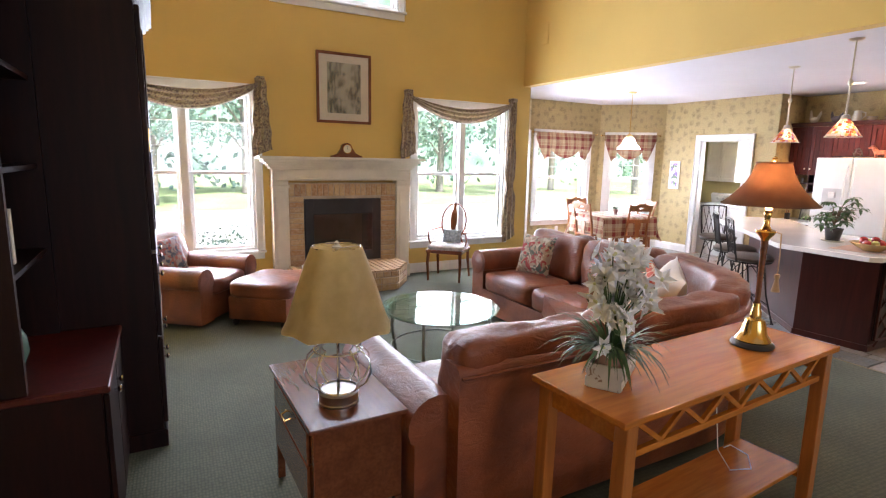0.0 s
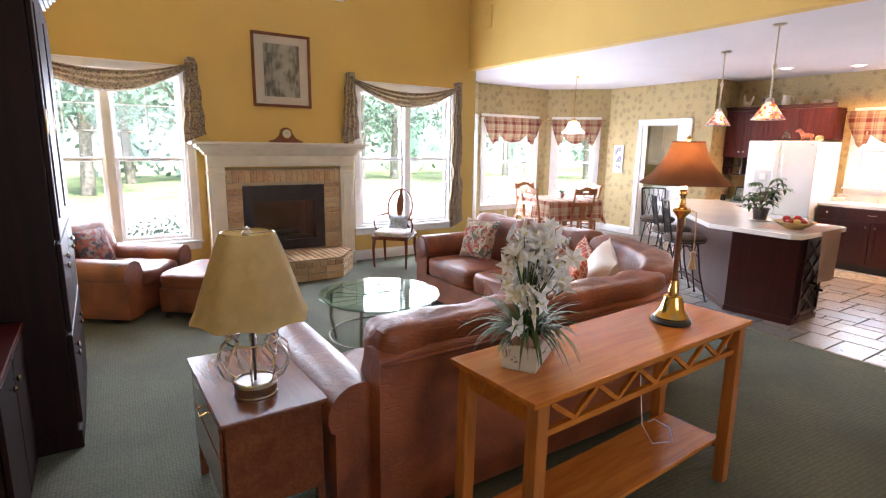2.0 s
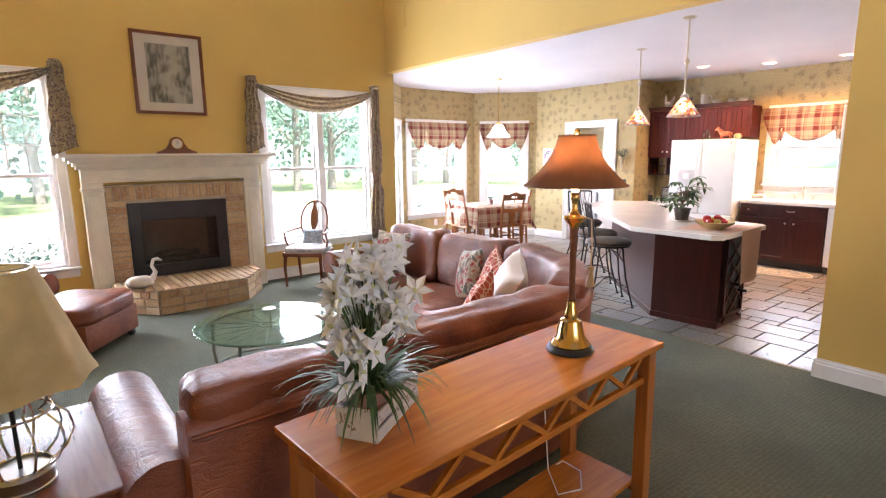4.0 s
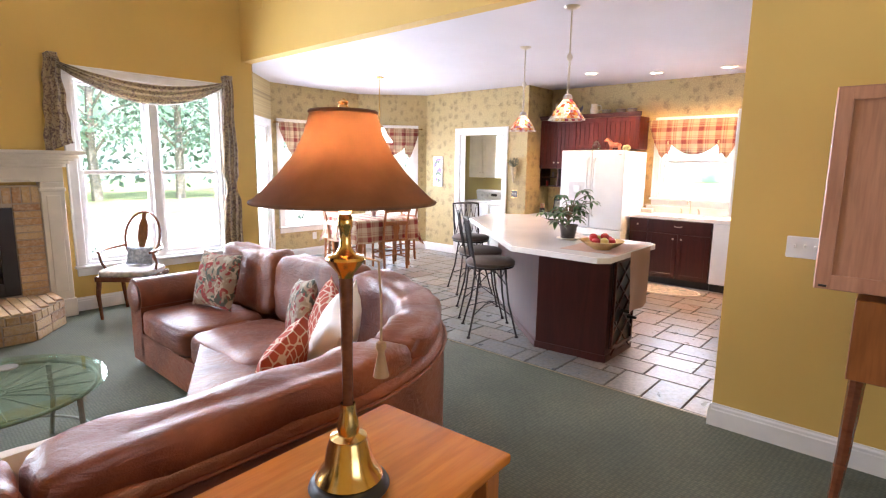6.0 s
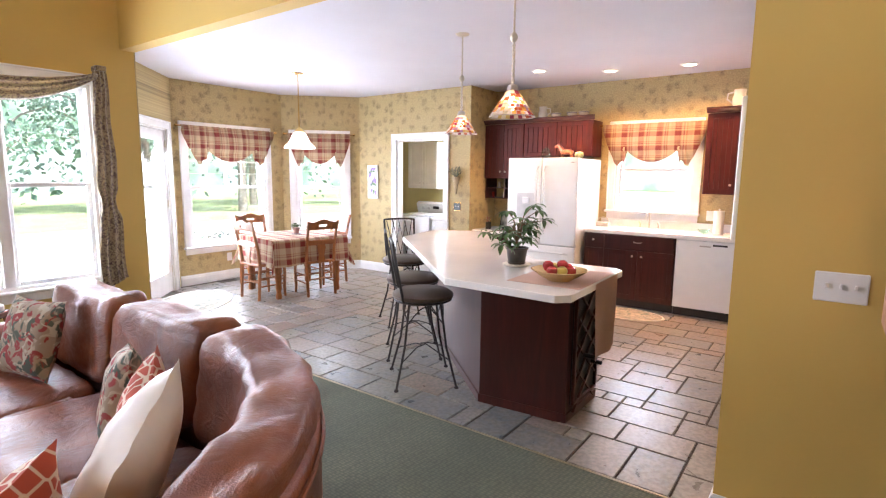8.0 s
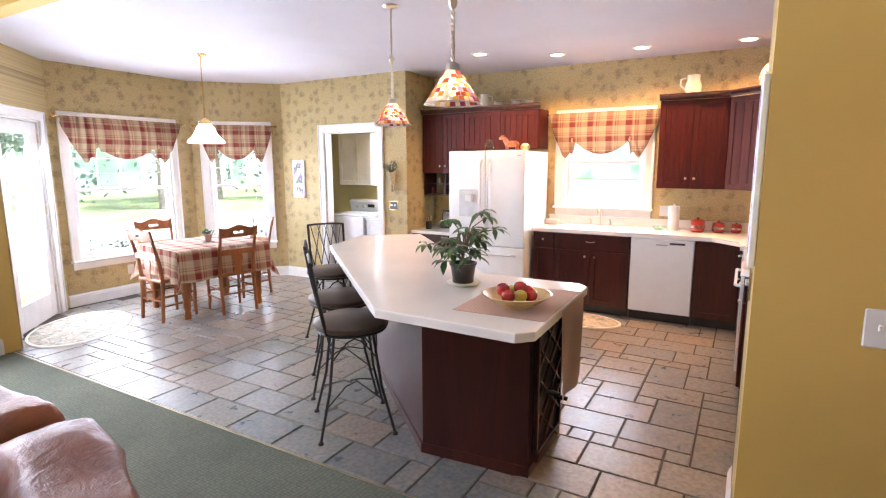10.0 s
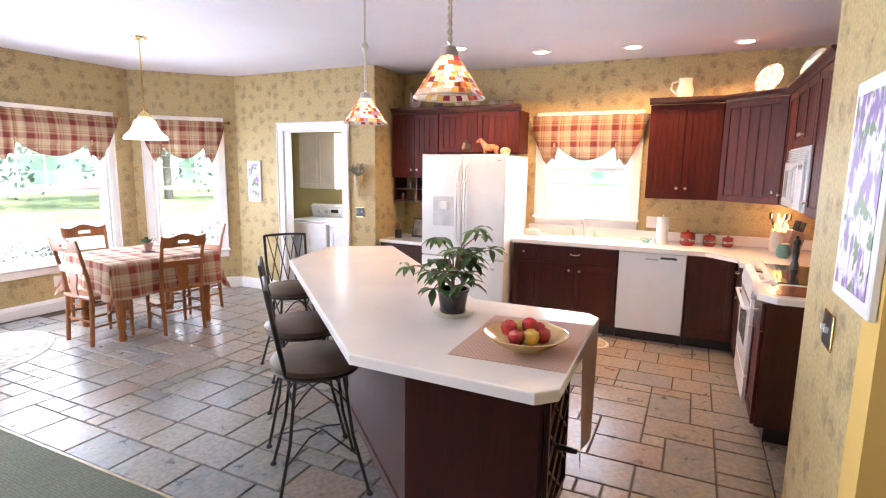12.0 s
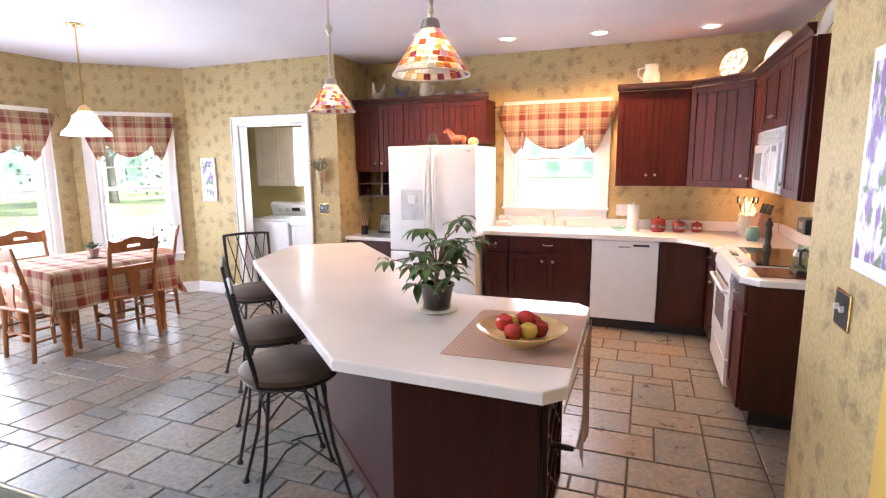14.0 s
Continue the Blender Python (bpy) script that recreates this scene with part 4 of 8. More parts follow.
for i in range(80):
    if i < 6:
        c0 = Vector((-0.19 + rnd.uniform(-.04, .04), -0.03 + rnd.uniform(-.04, .04), rnd.uniform(0.16, 0.30)))
    else:
        c0 = Vector((-0.11 + rnd.gauss(0, 0.065), rnd.gauss(0, 0.055) - 0.02, rnd.uniform(0.27, 0.50)))
    tube(st, [(-0.06, 0, 0.11), (Vector((-0.06, 0, 0.11)).lerp(c0, 0.5) + Vector((0, 0, 0.04))), c0], 0.0022, 5)
    ax = Vector((rnd.uniform(-1, 1), rnd.uniform(-1, 0.6), rnd.uniform(-0.2, 1))).normalized()
    q = ax.to_track_quat("Z", "Y").to_matrix()
    for k in range(6):
        a = 2 * math.pi * k / 6 + rnd.uniform(-.1, .1)
        L_ = rnd.uniform(0.040, 0.054)
        u = Vector((math.cos(a), math.sin(a), 0))
        s = Vector((-math.sin(a), math.cos(a), 0))
        pts = [Vector((0, 0, 0)), u * L_ * .45 + s * 0.012 + Vector((0, 0, .016)), u * L_ + Vector((0, 0, .012)), u * L_ * .45 - s * 0.012 + Vector((0, 0, .016))]
        vs = [pt.verts.new(c0 + q @ p_) for p_ in pts]
        pt.faces.new(vs[:3])
        pt.faces.new((vs[0], vs[2], vs[3]))
    lathe(th, [(0.0, 0.0), (0.006, 0.004), (0.005, 0.018), (0, 0.02)], 6, m=Matrix.Translation(c0) @ q.to_4x4())
part("stem", st, GREENS, fb)
part("blossom_cluster", pt, PETAL, fb, "white star-shaped blossoms", kind="stuff")
part("blossom_cluster_centre", th, PETAL_Y, fb, kind="stuff")

# ---- glass coffee table ----
gt = thing("coffee_table", "round glass coffee table on a pale metal base", "table", m=T(4.19, 4.75, 0) @ Matrix.Diagonal((0.97, 0.97, 0.96, 1)))
part("tabletop", Lt([(0, 0.44), (0.50, 0.44), (0.505, 0.445), (0.505, 0.451), (0.50, 0.456), (0, 0.456)], 64), TABLEGLASS, gt, "clear round glass top", smooth=True)
PALE = simple("verdigris_iron", (0.30, 0.32, 0.28), 0.5, 0.3)
part("rim", tube(bmesh.new(), [(0.455 * math.cos(a), 0.455 * math.sin(a), 0.428) for a in np.linspace(0, 2 * math.pi, 49)[:-1]], 0.011, 8, True), PALE, gt, smooth=True)
for k in range(4):
    a = math.pi / 4 + k * math.pi / 2
    part("leg", tube(bmesh.new(), [(0.43 * math.cos(a), 0.43 * math.sin(a), 0.42), (0.44 * math.cos(a), 0.44 * math.sin(a), 0.2), (0.40 * math.cos(a), 0.40 * math.sin(a), 0)], 0.013, 8), PALE, gt, smooth=True)
part("lower_ring", tube(bmesh.new(), [(0.42 * math.cos(a), 0.42 * math.sin(a), 0.10) for a in np.linspace(0, 2 * math.pi, 41)[:-1]], 0.008, 8, True), PALE, gt, smooth=True)
for k in range(16):
    a = 2 * math.pi * k / 16
    part("spoke", tube(bmesh.new(), [(0.06 * math.cos(a), 0.06 * math.sin(a), 0.425), (0.445 * math.cos(a), 0.445 * math.sin(a), 0.425)], 0.004, 6), PALE, gt)
part("hub", tube(bmesh.new(), [(0.06 * math.cos(a), 0.06 * math.sin(a), 0.425) for a in np.linspace(0, 2 * math.pi, 17)[:-1]], 0.006, 6, True), PALE, gt)
co = thing("coaster", "small round dark coaster on the glass table", "coaster", m=T(4.30, 5.02, 0.4378))
part("disc", Lt([(0, 0), (0.05, 0), (0.052, 0.004), (0.05, 0.008), (0, 0.008)], 20), PEWTER, co)

# ---- leather armchair and ottoman ----
ac = thing("leather_armchair", "brown leather club chair with rolled arms by the window", "armchair", m=pose(2.47, 6.88, 0, 0, 0, -38))
part("seat_base", B(-0.42, -0.36, 0.06, 0.40, 0.36, 0.30, 0.02, 2), LEATHER, ac, smooth=True)
part("seat_cushion", puff(bmesh.new(), (0.78, 0.56, 0.17), T(0.06, 0, 0.37), 6, 9, 0.01), LEATHER, ac, smooth=True)
part("backrest", puff(bmesh.new(), (0.26, 0.78, 0.66), T(-0.40, 0, 0.50, 0, 0, -12), 5, 9, 0.012), LEATHER, ac, smooth=True)
for y in (-0.40, 0.40):
    part("arm", rolled_arm((-0.42, y), (0.40, y), 0.2, 0.57, 0.125), LEATHER, ac, smooth=True)
    part("arm_facing", Lt([(0, 0), (0.10, 0), (0.105, 0.006), (0, 0.012)], 20, m=T(0.402, y, 0.445, ry=90)), LEATHER, ac, smooth=True)
ot = thing("leather_ottoman", "brown leather ottoman with a puffed top on bun feet", "ottoman", m=pose(3.18, 6.44, 0, 0, 0, -38))
part("body", B(-0.30, -0.36, 0.06, 0.30, 0.36, 0.29, 0.02, 2), LEATHER, ot, smooth=True)
part("top_cushion", puff(bmesh.new(), (0.64, 0.76, 0.17), T(0, 0, 0.35), 6, 9, 0.008), LEATHER, ot, smooth=True)
for x in (-0.25, 0.25):
    for y in (-0.31, 0.31):
        part("foot", Lt([(0, 0), (0.025, 0), (0.035, 0.02), (0.035, 0.04), (0.02, 0.06), (0, 0.06)], 14, m=T(x, y)), BLACK, ot, smooth=True)
tp = thing("throw_pillow", "dark plaid cushion in the leather armchair", "pillow", m=pose(2.30, 6.92, 0.45, 0, 0, 48) @ pose(0, 0, 0, -20))
part("cover", pillow_mesh(0.4, 0.36, 0.13), PLAIDB, tp, smooth=True, uv=True)
tp = thing("throw_pillow", "pale pink cushion in the leather armchair", "pillow", m=pose(2.16, 7.1, 0.46, 0, 0, 60) @ pose(0, 0, 0, -20))
part("cover", pillow_mesh(0.42, 0.42, 0.14), simple("pale_pink_cloth", (0.5, 0.36, 0.34), 0.85), tp, smooth=True, uv=True)

# ---- oval-back side chair ----
sc = thing("oval_back_chair", "brown wooden armchair with an oval back and pale upholstered seat", "chair", m=pose(5.66, 7.27, 0, 0, 0, -46))
SEATCLOTH = simple("pale_grey_damask", (0.46, 0.42, 0.40), 0.8, vary=0.2, scale=25)
part("seat", puff(bmesh.new(), (0.50, 0.46, 0.07), T(0, 0, 0.455), 5, 7), SEATCLOTH, sc, smooth=True)
part("seat_frame", B(-0.25, -0.23, 0.38, 0.25, 0.23, 0.43, 0.008), BROWNW, sc)
for x in (-0.22, 0.22):
    part("leg", tube(bmesh.new(), [(x, -0.2, 0.38), (x * 1.04, -0.215, 0.25), (x, -0.2, 0.0)], [0.024, 0.02, 0.014], 8), BROWNW, sc, smooth=True)
    part("leg", tube(bmesh.new(), [(x, 0.2, 0.42), (x, 0.21, 0.25), (x * 1.05, 0.27, 0.0)], [0.02, 0.02, 0.014], 8), BROWNW, sc, smooth=True)
    part("arm", tube(bmesh.new(), [(x * 0.8, 0.235, 0.68), (x * 1.15, 0.1, 0.665), (x * 1.2, -0.1, 0.66), (x * 1.12, -0.14, 0.655)], 0.014, 8), BROWNW, sc, smooth=True)
    part("arm_post", tube(bmesh.new(), [(x * 1.02, -0.02, 0.42), (x * 1.22, -0.06, 0.55), (x * 1.18, -0.1, 0.65)], 0.012, 8), BROWNW, sc, smooth=True)
    part("back_post", tube(bmesh.new(), [(x * 0.8, 0.21, 0.42), (x * 0.42, 0.225, 0.56)], 0.014, 8), BROWNW, sc, smooth=True)
part("oval_frame", tube(bmesh.new(), [(0.175 * math.cos(a), 0.235 + 0.07 * (math.sin(a)), 0.77 + 0.245 * math.sin(a)) for a in np.linspace(0, 2 * math.pi, 33)[:-1]], 0.013, 8, True), BROWNW, sc, smooth=True)
sp = P([(-0.03, 0.53), (0.03, 0.53), (0.022, 0.64), (0.05, 0.76), (0.045, 0.88), (0.02, 0.95), (0.02, 1.01), (-0.02, 1.01), (-0.02, 0.95), (-0.045, 0.88), (-0.05, 0.76), (-0.022, 0.64)], -0.006, 0.006)
bmesh.ops.transform(sp, matrix=T(0, 0.235, 0) @ Matrix.Rotation(math.radians(90), 4, "X") , verts=sp.verts)
for v_ in sp.verts:
    v_.co.y += (v_.co.z - 0.77) * 0.28
part("splat", sp, BROWNW, sc)
tp = thing("throw_pillow", "small blue-grey cushion on the oval-back chair", "pillow", m=pose(5.74, 7.33, 0.49, 0, 0, -46) @ pose(0, 0, 0, -14))
part("cover", pillow_mesh(0.27, 0.19, 0.1), simple("blue_grey_cloth", (0.33, 0.38, 0.42), 0.85, vary=0.35, scale=30), tp, smooth=True, uv=True)

# ---- fireplace ----
BRICKM, nt, b = nodes_of("tan_brick")
oi = nt.nodes.new("ShaderNodeObjectInfo")
pos = nt.nodes.new("ShaderNodeNewGeometry")
c = ramp(nt, oi.outputs["Random"], (0.0, (0.42, 0.24, 0.11)), (0.35, (0.52, 0.35, 0.17)), (0.7, (0.58, 0.43, 0.24)), (1.0, (0.34, 0.18, 0.09)))
c = mix(nt, ramp(nt, tex(nt, "Noise", pos.outputs["Position"], 45, 4), (0.4, 0.0), (0.62, 0.6)), c, (0.58, 0.47, 0.34))
c = mix(nt, ramp(nt, tex(nt, "Noise", pos.outputs["Position"], 90, 3), (0.55, 0.0), (0.7, 0.6)), c, (0.22, 0.12, 0.08))
nt.links.new(c, b.inputs["Base Color"])
b.inputs["Roughness"].default_value = 0.85
bump(nt, b, tex(nt, "Noise", pos.outputs["Position"], 90, 3), 0.5, 0.004)
MORTAR = simple("pale_mortar", (0.45, 0.38, 0.30), 0.95, bumps=0.3)
SOOT = simple("sooty_panel", (0.05, 0.045, 0.04), 0.8, vary=0.4)
FX0, FX1, FZ0, FZ1 = 3.80, 4.83, 0.27, 1.10
fp = thing("fireplace", "white wooden mantel over a tan brick surround with black firebox", "fireplace")
bm = bmesh.new()
box(bm, 3.60, 7.69, 0.0, FX0, YN, 1.30)
box(bm, FX1, 7.69, 0.0, 5.06, YN, 1.30)
box(bm, FX0, 7.69, FZ1, FX1, YN, 1.30)
box(bm, FX0, 7.69, 0.0, FX1, YN, FZ0 - 0.002)
part("surround_core", bm, MORTAR, fp)
bm = bmesh.new()
for x0, x1 in ((3.42, 3.61), (5.05, 5.24)):
    bm = bmesh.new()
    box(bm, x0, 7.655, 0.0, x1, YN - 0.003, 1.33, 0.004)
    box(bm, x0 - 0.015, 7.635, 0.0, x1 + 0.015, YN - 0.003, 0.18, 0.005)
    box(bm, x0 + 0.04, 7.648, 0.26, x1 - 0.04, 7.656, 1.20, 0.003)
    box(bm, x0 - 0.01, 7.64, 1.24, x1 + 0.01, YN - 0.003, 1.275, 0.005)
    part("pilaster", bm, CREAM, fp, "cream painted pilaster")
part("frieze", B(3.42, 7.655, 1.331, 5.24, YN - 0.003, 1.469, 0.003), CREAM, fp, "cream painted frieze board")
part("frieze_panel", B(3.68, 7.643, 1.345, 4.28, 7.6545, 1.37, 0.004), CREAM, fp)
part("frieze_panel", B(4.38, 7.643, 1.345, 4.98, 7.6545, 1.37, 0.004), CREAM, fp)
for d, z, h in ((0.03, 1.47, 0.03), (0.055, 1.50, 0.03), (0.085, 1.53, 0.025), (0.12, 1.555, 0.034)):
    part("moulding", B(3.42 - d, 7.655 - d, z, 5.24 + d, YN - 0.003, z + h, 0.005, 2), CREAM, fp)
part("mantel_shelf", B(3.25, 7.50, 1.59, 5.41, YN - 0.002, 1.625, 0.008, 2), CREAM, fp)
bm = bmesh.new()
box(bm, FX0, 7.70, FZ0, FX0 + 0.02, YN + 0.35, FZ1)
box(bm, FX1 - 0.02, 7.70, FZ0, FX1, YN + 0.35, FZ1)
box(bm, FX0 + 0.02, 7.70, FZ1 - 0.02, FX1 - 0.02, YN + 0.35, FZ1)
box(bm, FX0 + 0.02, YN + 0.33, FZ0, FX1 - 0.02, YN + 0.35, FZ1 - 0.02)
box(bm, FX0 + 0.02, 7.70, FZ0, FX1 - 0.02, YN + 0.33, FZ0 + 0.02)
part("firebox", bm, SOOT, fp)
bm = bmesh.new()
f = 7.675
box(bm, FX0 + 0.004, f, FZ0 + 0.004, FX0 + 0.12, f + 0.02, FZ1 - 0.004, 0.002)
box(bm, FX1 - 0.12, f, FZ0 + 0.004, FX1 - 0.004, f + 0.02, FZ1 - 0.004, 0.002)
box(bm, FX0 + 0.12, f, FZ1 - 0.20, FX1 - 0.12, f + 0.02, FZ1 - 0.004, 0.002)
box(bm, FX0 + 0.12, f, FZ0 + 0.004, FX1 - 0.12, f + 0.02, FZ0 + 0.13, 0.002)
part("firebox_front", bm, BLACK, fp, "black metal firebox front")
part("fire_screen", B(FX0 + 0.12, f + 0.01, FZ0 + 0.13, FX1 - 0.12, f + 0.014, FZ1 - 0.2), GLASS, fp, "smoked glass pane")
part("refractory", B(FX0 + 0.16, 7.99, FZ0 + 0.1, FX1 - 0.16, 8.0, FZ1 - 0.22), simple("beige_firebrick", (0.13, 0.10, 0.075), 0.9), fp)
BARK = simple("charred_log", (0.06, 0.045, 0.035), 0.9, vary=0.5, scale=30, bumps=0.6)
for i, (x, y, z, a) in enumerate(((4.12, 7.86, 0.38, 8), (4.48, 7.88, 0.38, -10), (4.3, 7.9, 0.47, 3))):
    d = Vector((math.cos(radians(a)), math.sin(radians(a)), 0)) * 0.24
    part("log", tube(bmesh.new(), [Vector((x, y, z)) - d, (x, y, z + 0.01), Vector((x, y, z)) + d], [0.045, 0.055, 0.042], 9), BARK, fp, smooth=True)
HP = [(3.58, 7.69), (3.58, 7.38), (3.90, 6.98), (4.78, 6.98), (5.08, 7.38), (5.08, 7.69)]
part("hearth_core", P([(x + (0.012 if x < 4.3 else -0.012), y + 0.012) for x, y in HP], 0, 0.245), MORTAR, fp)

# ---- clock, swan, picture ----
cl = thing("mantel_clock", "dark wooden tambour mantel clock with a pale dial", "clock", m=pose(4.33, 7.60, 1.625, 0, 0, 0))
prof = [(-0.20, 0), (-0.20, 0.02), (-0.15, 0.03), (-0.11, 0.05), (-0.075, 0.10), (-0.06, 0.14)]
arc = [(0.075 * math.cos(a), 0.105 + 0.075 * math.sin(a)) for a in np.linspace(radians(150), radians(30), 12)]
poly = prof + arc + [(-x, z) for x, z in prof[::-1]]
bm = P(poly, -0.035, 0.035, 0.004)
bmesh.ops.transform(bm, matrix=Matrix.Rotation(radians(90), 4, "X"), verts=bm.verts)
part("case", bm, BROWNW, cl)
part("bezel", Lt([(0.052, 0), (0.06, 0.004), (0.058, 0.012), (0.05, 0.012)], 28, m=T(0, -0.036, 0.105, rx=90)), BRASS, cl, smooth=True)
part("dial", Lt([(0, 0.003), (0.052, 0.003)], 28, m=T(0, -0.036, 0.105, rx=90)), CREAM, cl, "cream clock dial")
hb = bmesh.new()
box(hb, -0.0015, -0.046, 0.105, 0.0015, -0.044, 0.14)
box(hb, 0, -0.046, 0.1035, 0.026, -0.044, 0.1065)
part("clock_hands", hb, BLACK, cl)
pic = thing("landscape_print", "framed grey-green forest landscape print with a cream mat", "picture", m=T(4.37, YN - 0.004, 2.49))
W, H = 0.72, 0.87
bm = bmesh.new()
for x0, z0, x1, z1 in ((-W / 2, -H / 2, -W / 2 + .035, H / 2), (W / 2 - .035, -H / 2, W / 2, H / 2), (-W / 2 + .035, -H / 2, W / 2 - .035, -H / 2 + .035), (-W / 2 + .035, H / 2 - .035, W / 2 - .035, H / 2)):
    box(bm, x0, -0.03, z0, x1, 0, z1, 0.006, 2)
part("frame", bm, BROWNW, pic, "reddish wood frame")
part("mat", B(-W / 2 + .035, -0.012, -H / 2 + .035, W / 2 - .035, -0.004, H / 2 - .035), simple("cream_mat", (0.62, 0.56, 0.48), 0.8, vary=0.04), pic)
ART, nt, b = nodes_of("forest_print")
v = coords(nt)
sp_ = nt.nodes.new("ShaderNodeSeparateXYZ")
nt.links.new(v, sp_.inputs[0])
path = nt.nodes.new("ShaderNodeMath")
path.operation = "ABSOLUTE"
wv = nt.nodes.new("ShaderNodeMath")
wv.operation = "ADD"
nt.links.new(sp_.outputs[0], wv.inputs[0])
nn_ = tex(nt, "Noise", coords(nt, (0.1, 1, 1)), 4, 2)
sc_ = nt.nodes.new("ShaderNodeMath")
sc_.operation = "MULTIPLY_ADD"
sc_.inputs[1].default_value, sc_.inputs[2].default_value = 0.7, -0.38
nt.links.new(nn_, sc_.inputs[0])
nt.links.new(sc_.outputs[0], wv.inputs[1])
nt.links.new(wv.outputs[0], path.inputs[0])
fo = tex(nt, "Noise", coords(nt, (2.2, 1, 0.7)), 12, 6)
c = mix(nt, ramp(nt, fo, (0.4, 0.0), (0.62, 1.0)), (0.10, 0.10, 0.09), (0.33, 0.32, 0.27))
c = mix(nt, ramp(nt, path.outputs[0], (0.03, 0.75), (0.10, 0.0)), c, (0.45, 0.43, 0.36))
nt.links.new(c, b.inputs["Base Color"])
b.inputs["Roughness"].default_value = 0.7
part("print", B(-0.22, -0.016, -0.31, 0.22, -0.0125, 0.31), ART, pic, "grey-green woodland stream print")
pg = part("pane", B(-W / 2 + .034, -0.022, -H / 2 + .034, W / 2 - .034, -0.020, H / 2 - .034), GLASS, pic)
sw = thing("swan_figure", "white ceramic swan on the brick hearth", "figurine", m=pose(3.80, 7.22, 0.262, 0, 0, 0))
bm = puff(bmesh.new(), (0.26, 0.15, 0.13), T(-0.02, 0, 0.065), 2.3, 7)
tube(bm, [(0.09, 0, 0.08), (0.13, 0, 0.15), (0.10, 0, 0.22), (0.12, 0, 0.28), (0.16, 0, 0.285), (0.20, 0, 0.265)], [0.035, 0.022, 0.016, 0.018, 0.02, 0.006], 10)
part("body", bm, simple("white_ceramic", (0.66, 0.63, 0.58), 0.4), sw, smooth=True)
vent = thing("wall_speaker", "small flat beige speaker grille high on the wall", "wall speaker", m=T(7.198, 7.33, 3.42, -90))
part("grille", B(-0.075, -0.012, -0.15, 0.075, 0, 0.15, 0.006), YELLOW, vent)

# ---- swags ----
SWAG, nt, b = nodes_of("olive_damask")
v = coords(nt)
n1 = tex(nt, "Noise", v, 26, 3, Distortion=2.0)
c = mix(nt, ramp(nt, n1, (0.42, 0.0), (0.52, 1.0)), (0.10, 0.055, 0.04), (0.30, 0.23, 0.13))
nt.links.new(c, b.inputs["Base Color"])
b.inputs["Roughness"].default_value = 0.42
b.inputs["Sheen Weight"].default_value = 0.3
bump(nt, b, n1, 0.2, 0.003)


def swag(u0, u1, ztop, drop, tail_l, tail_r, left_z=0):
    root = thing("window_swag", "dark olive patterned scarf swag draped over the window with hanging tails", "curtain", m=T(0, YN, 0))
    bm = bmesh.new()
    nu, nv = 48, 26
    g = []
    for i in range(nu + 1):
        u = i / nu
        x = u0 + (u1 - u0) * u
        sagv = 4 * u * (1 - u)
        row = []
        for j in range(nv + 1):
            v_ = j / nv
            z = ztop - 0.13 * sagv - (0.05 + drop * sagv) * v_
            y = -0.09 - 0.030 * sagv ** 0.5 - 0.016 * math.sin(v_ * math.pi * 7 + u * 0.8) * (0.35 + 0.65 * sagv) - 0.03 * math.sin(math.pi * v_)
            row.append(bm.verts.new((x, y + 0.006 * noise.noise(Vector((x * 6, v_ * 5, 1))), z)))
        g.append(row)
    for i in range(nu):
        for j in range(nv):
            bm.faces.new((g[i][j], g[i + 1][j], g[i + 1][j + 1], g[i][j + 1]))
    bmesh.ops.solidify(bm, geom=bm.faces[:], thickness=0.004)
    part("swag", bm, SWAG, root, smooth=True)
    for x, zl in ((u0 - 0.03, tail_l), (u1 + 0.03, tail_r)):
        if not zl:
            continue
        bm = bmesh.new()
        n, hz = 44, 22
        rings = []
        for j in range(hz + 1):
            z = ztop + 0.05 - (ztop + 0.05 - zl) * j / hz
            w = 0.055 + 0.055 * (j / hz) ** 0.8 - (0.03 if abs(j / hz - 0.62) < 0.04 and zl < 1 else 0)
            rings.append([bm.verts.new((x + w * math.cos(t) * (1 + 0.12 * math.sin(7 * t + j * 0.12)) + 0.008 * math.sin(j * .9), -0.07 + 0.032 * math.sin(t) * (1 + 0.35 * math.sin(9 * t + j * 0.1)), z + (0.05 * math.cos(t) if j == hz else 0))) for t in (2 * math.pi * k / n for k in range(n))])
        for a_, b_ in zip(rings, rings[1:]):
            for k in range(n):
                bm.faces.new((a_[k], a_[(k + 1) % n], b_[(k + 1) % n], b_[k]))
        bm.faces.new(rings[0])
        bm.faces.new(rings[-1][::-1])
        part("tail", bm, SWAG, root, smooth=True)
        part("holder", B(x - 0.045, -0.13, ztop + 0.02, x + 0.045, -0.004, ztop + 0.07, 0.008), SWAG, root)


swag(1.72, 3.30, 2.47, 0.17, 1.0, 1.66)
swag(5.28, 6.94, 2.47, 0.16, 1.66, 0.42)


# ---- built-in cabinets by the left of the room ----
def knob(parent, m, mat=NICKEL, r=0.014, label="round satin knob"):
    return part("knob", Lt([(0.005, 0), (0.006, 0.012), (r * 0.8, 0.016), (r, 0.022), (r * 0.7, 0.028), (0, 0.03)], 12, m=m), mat, parent, label, smooth=True)


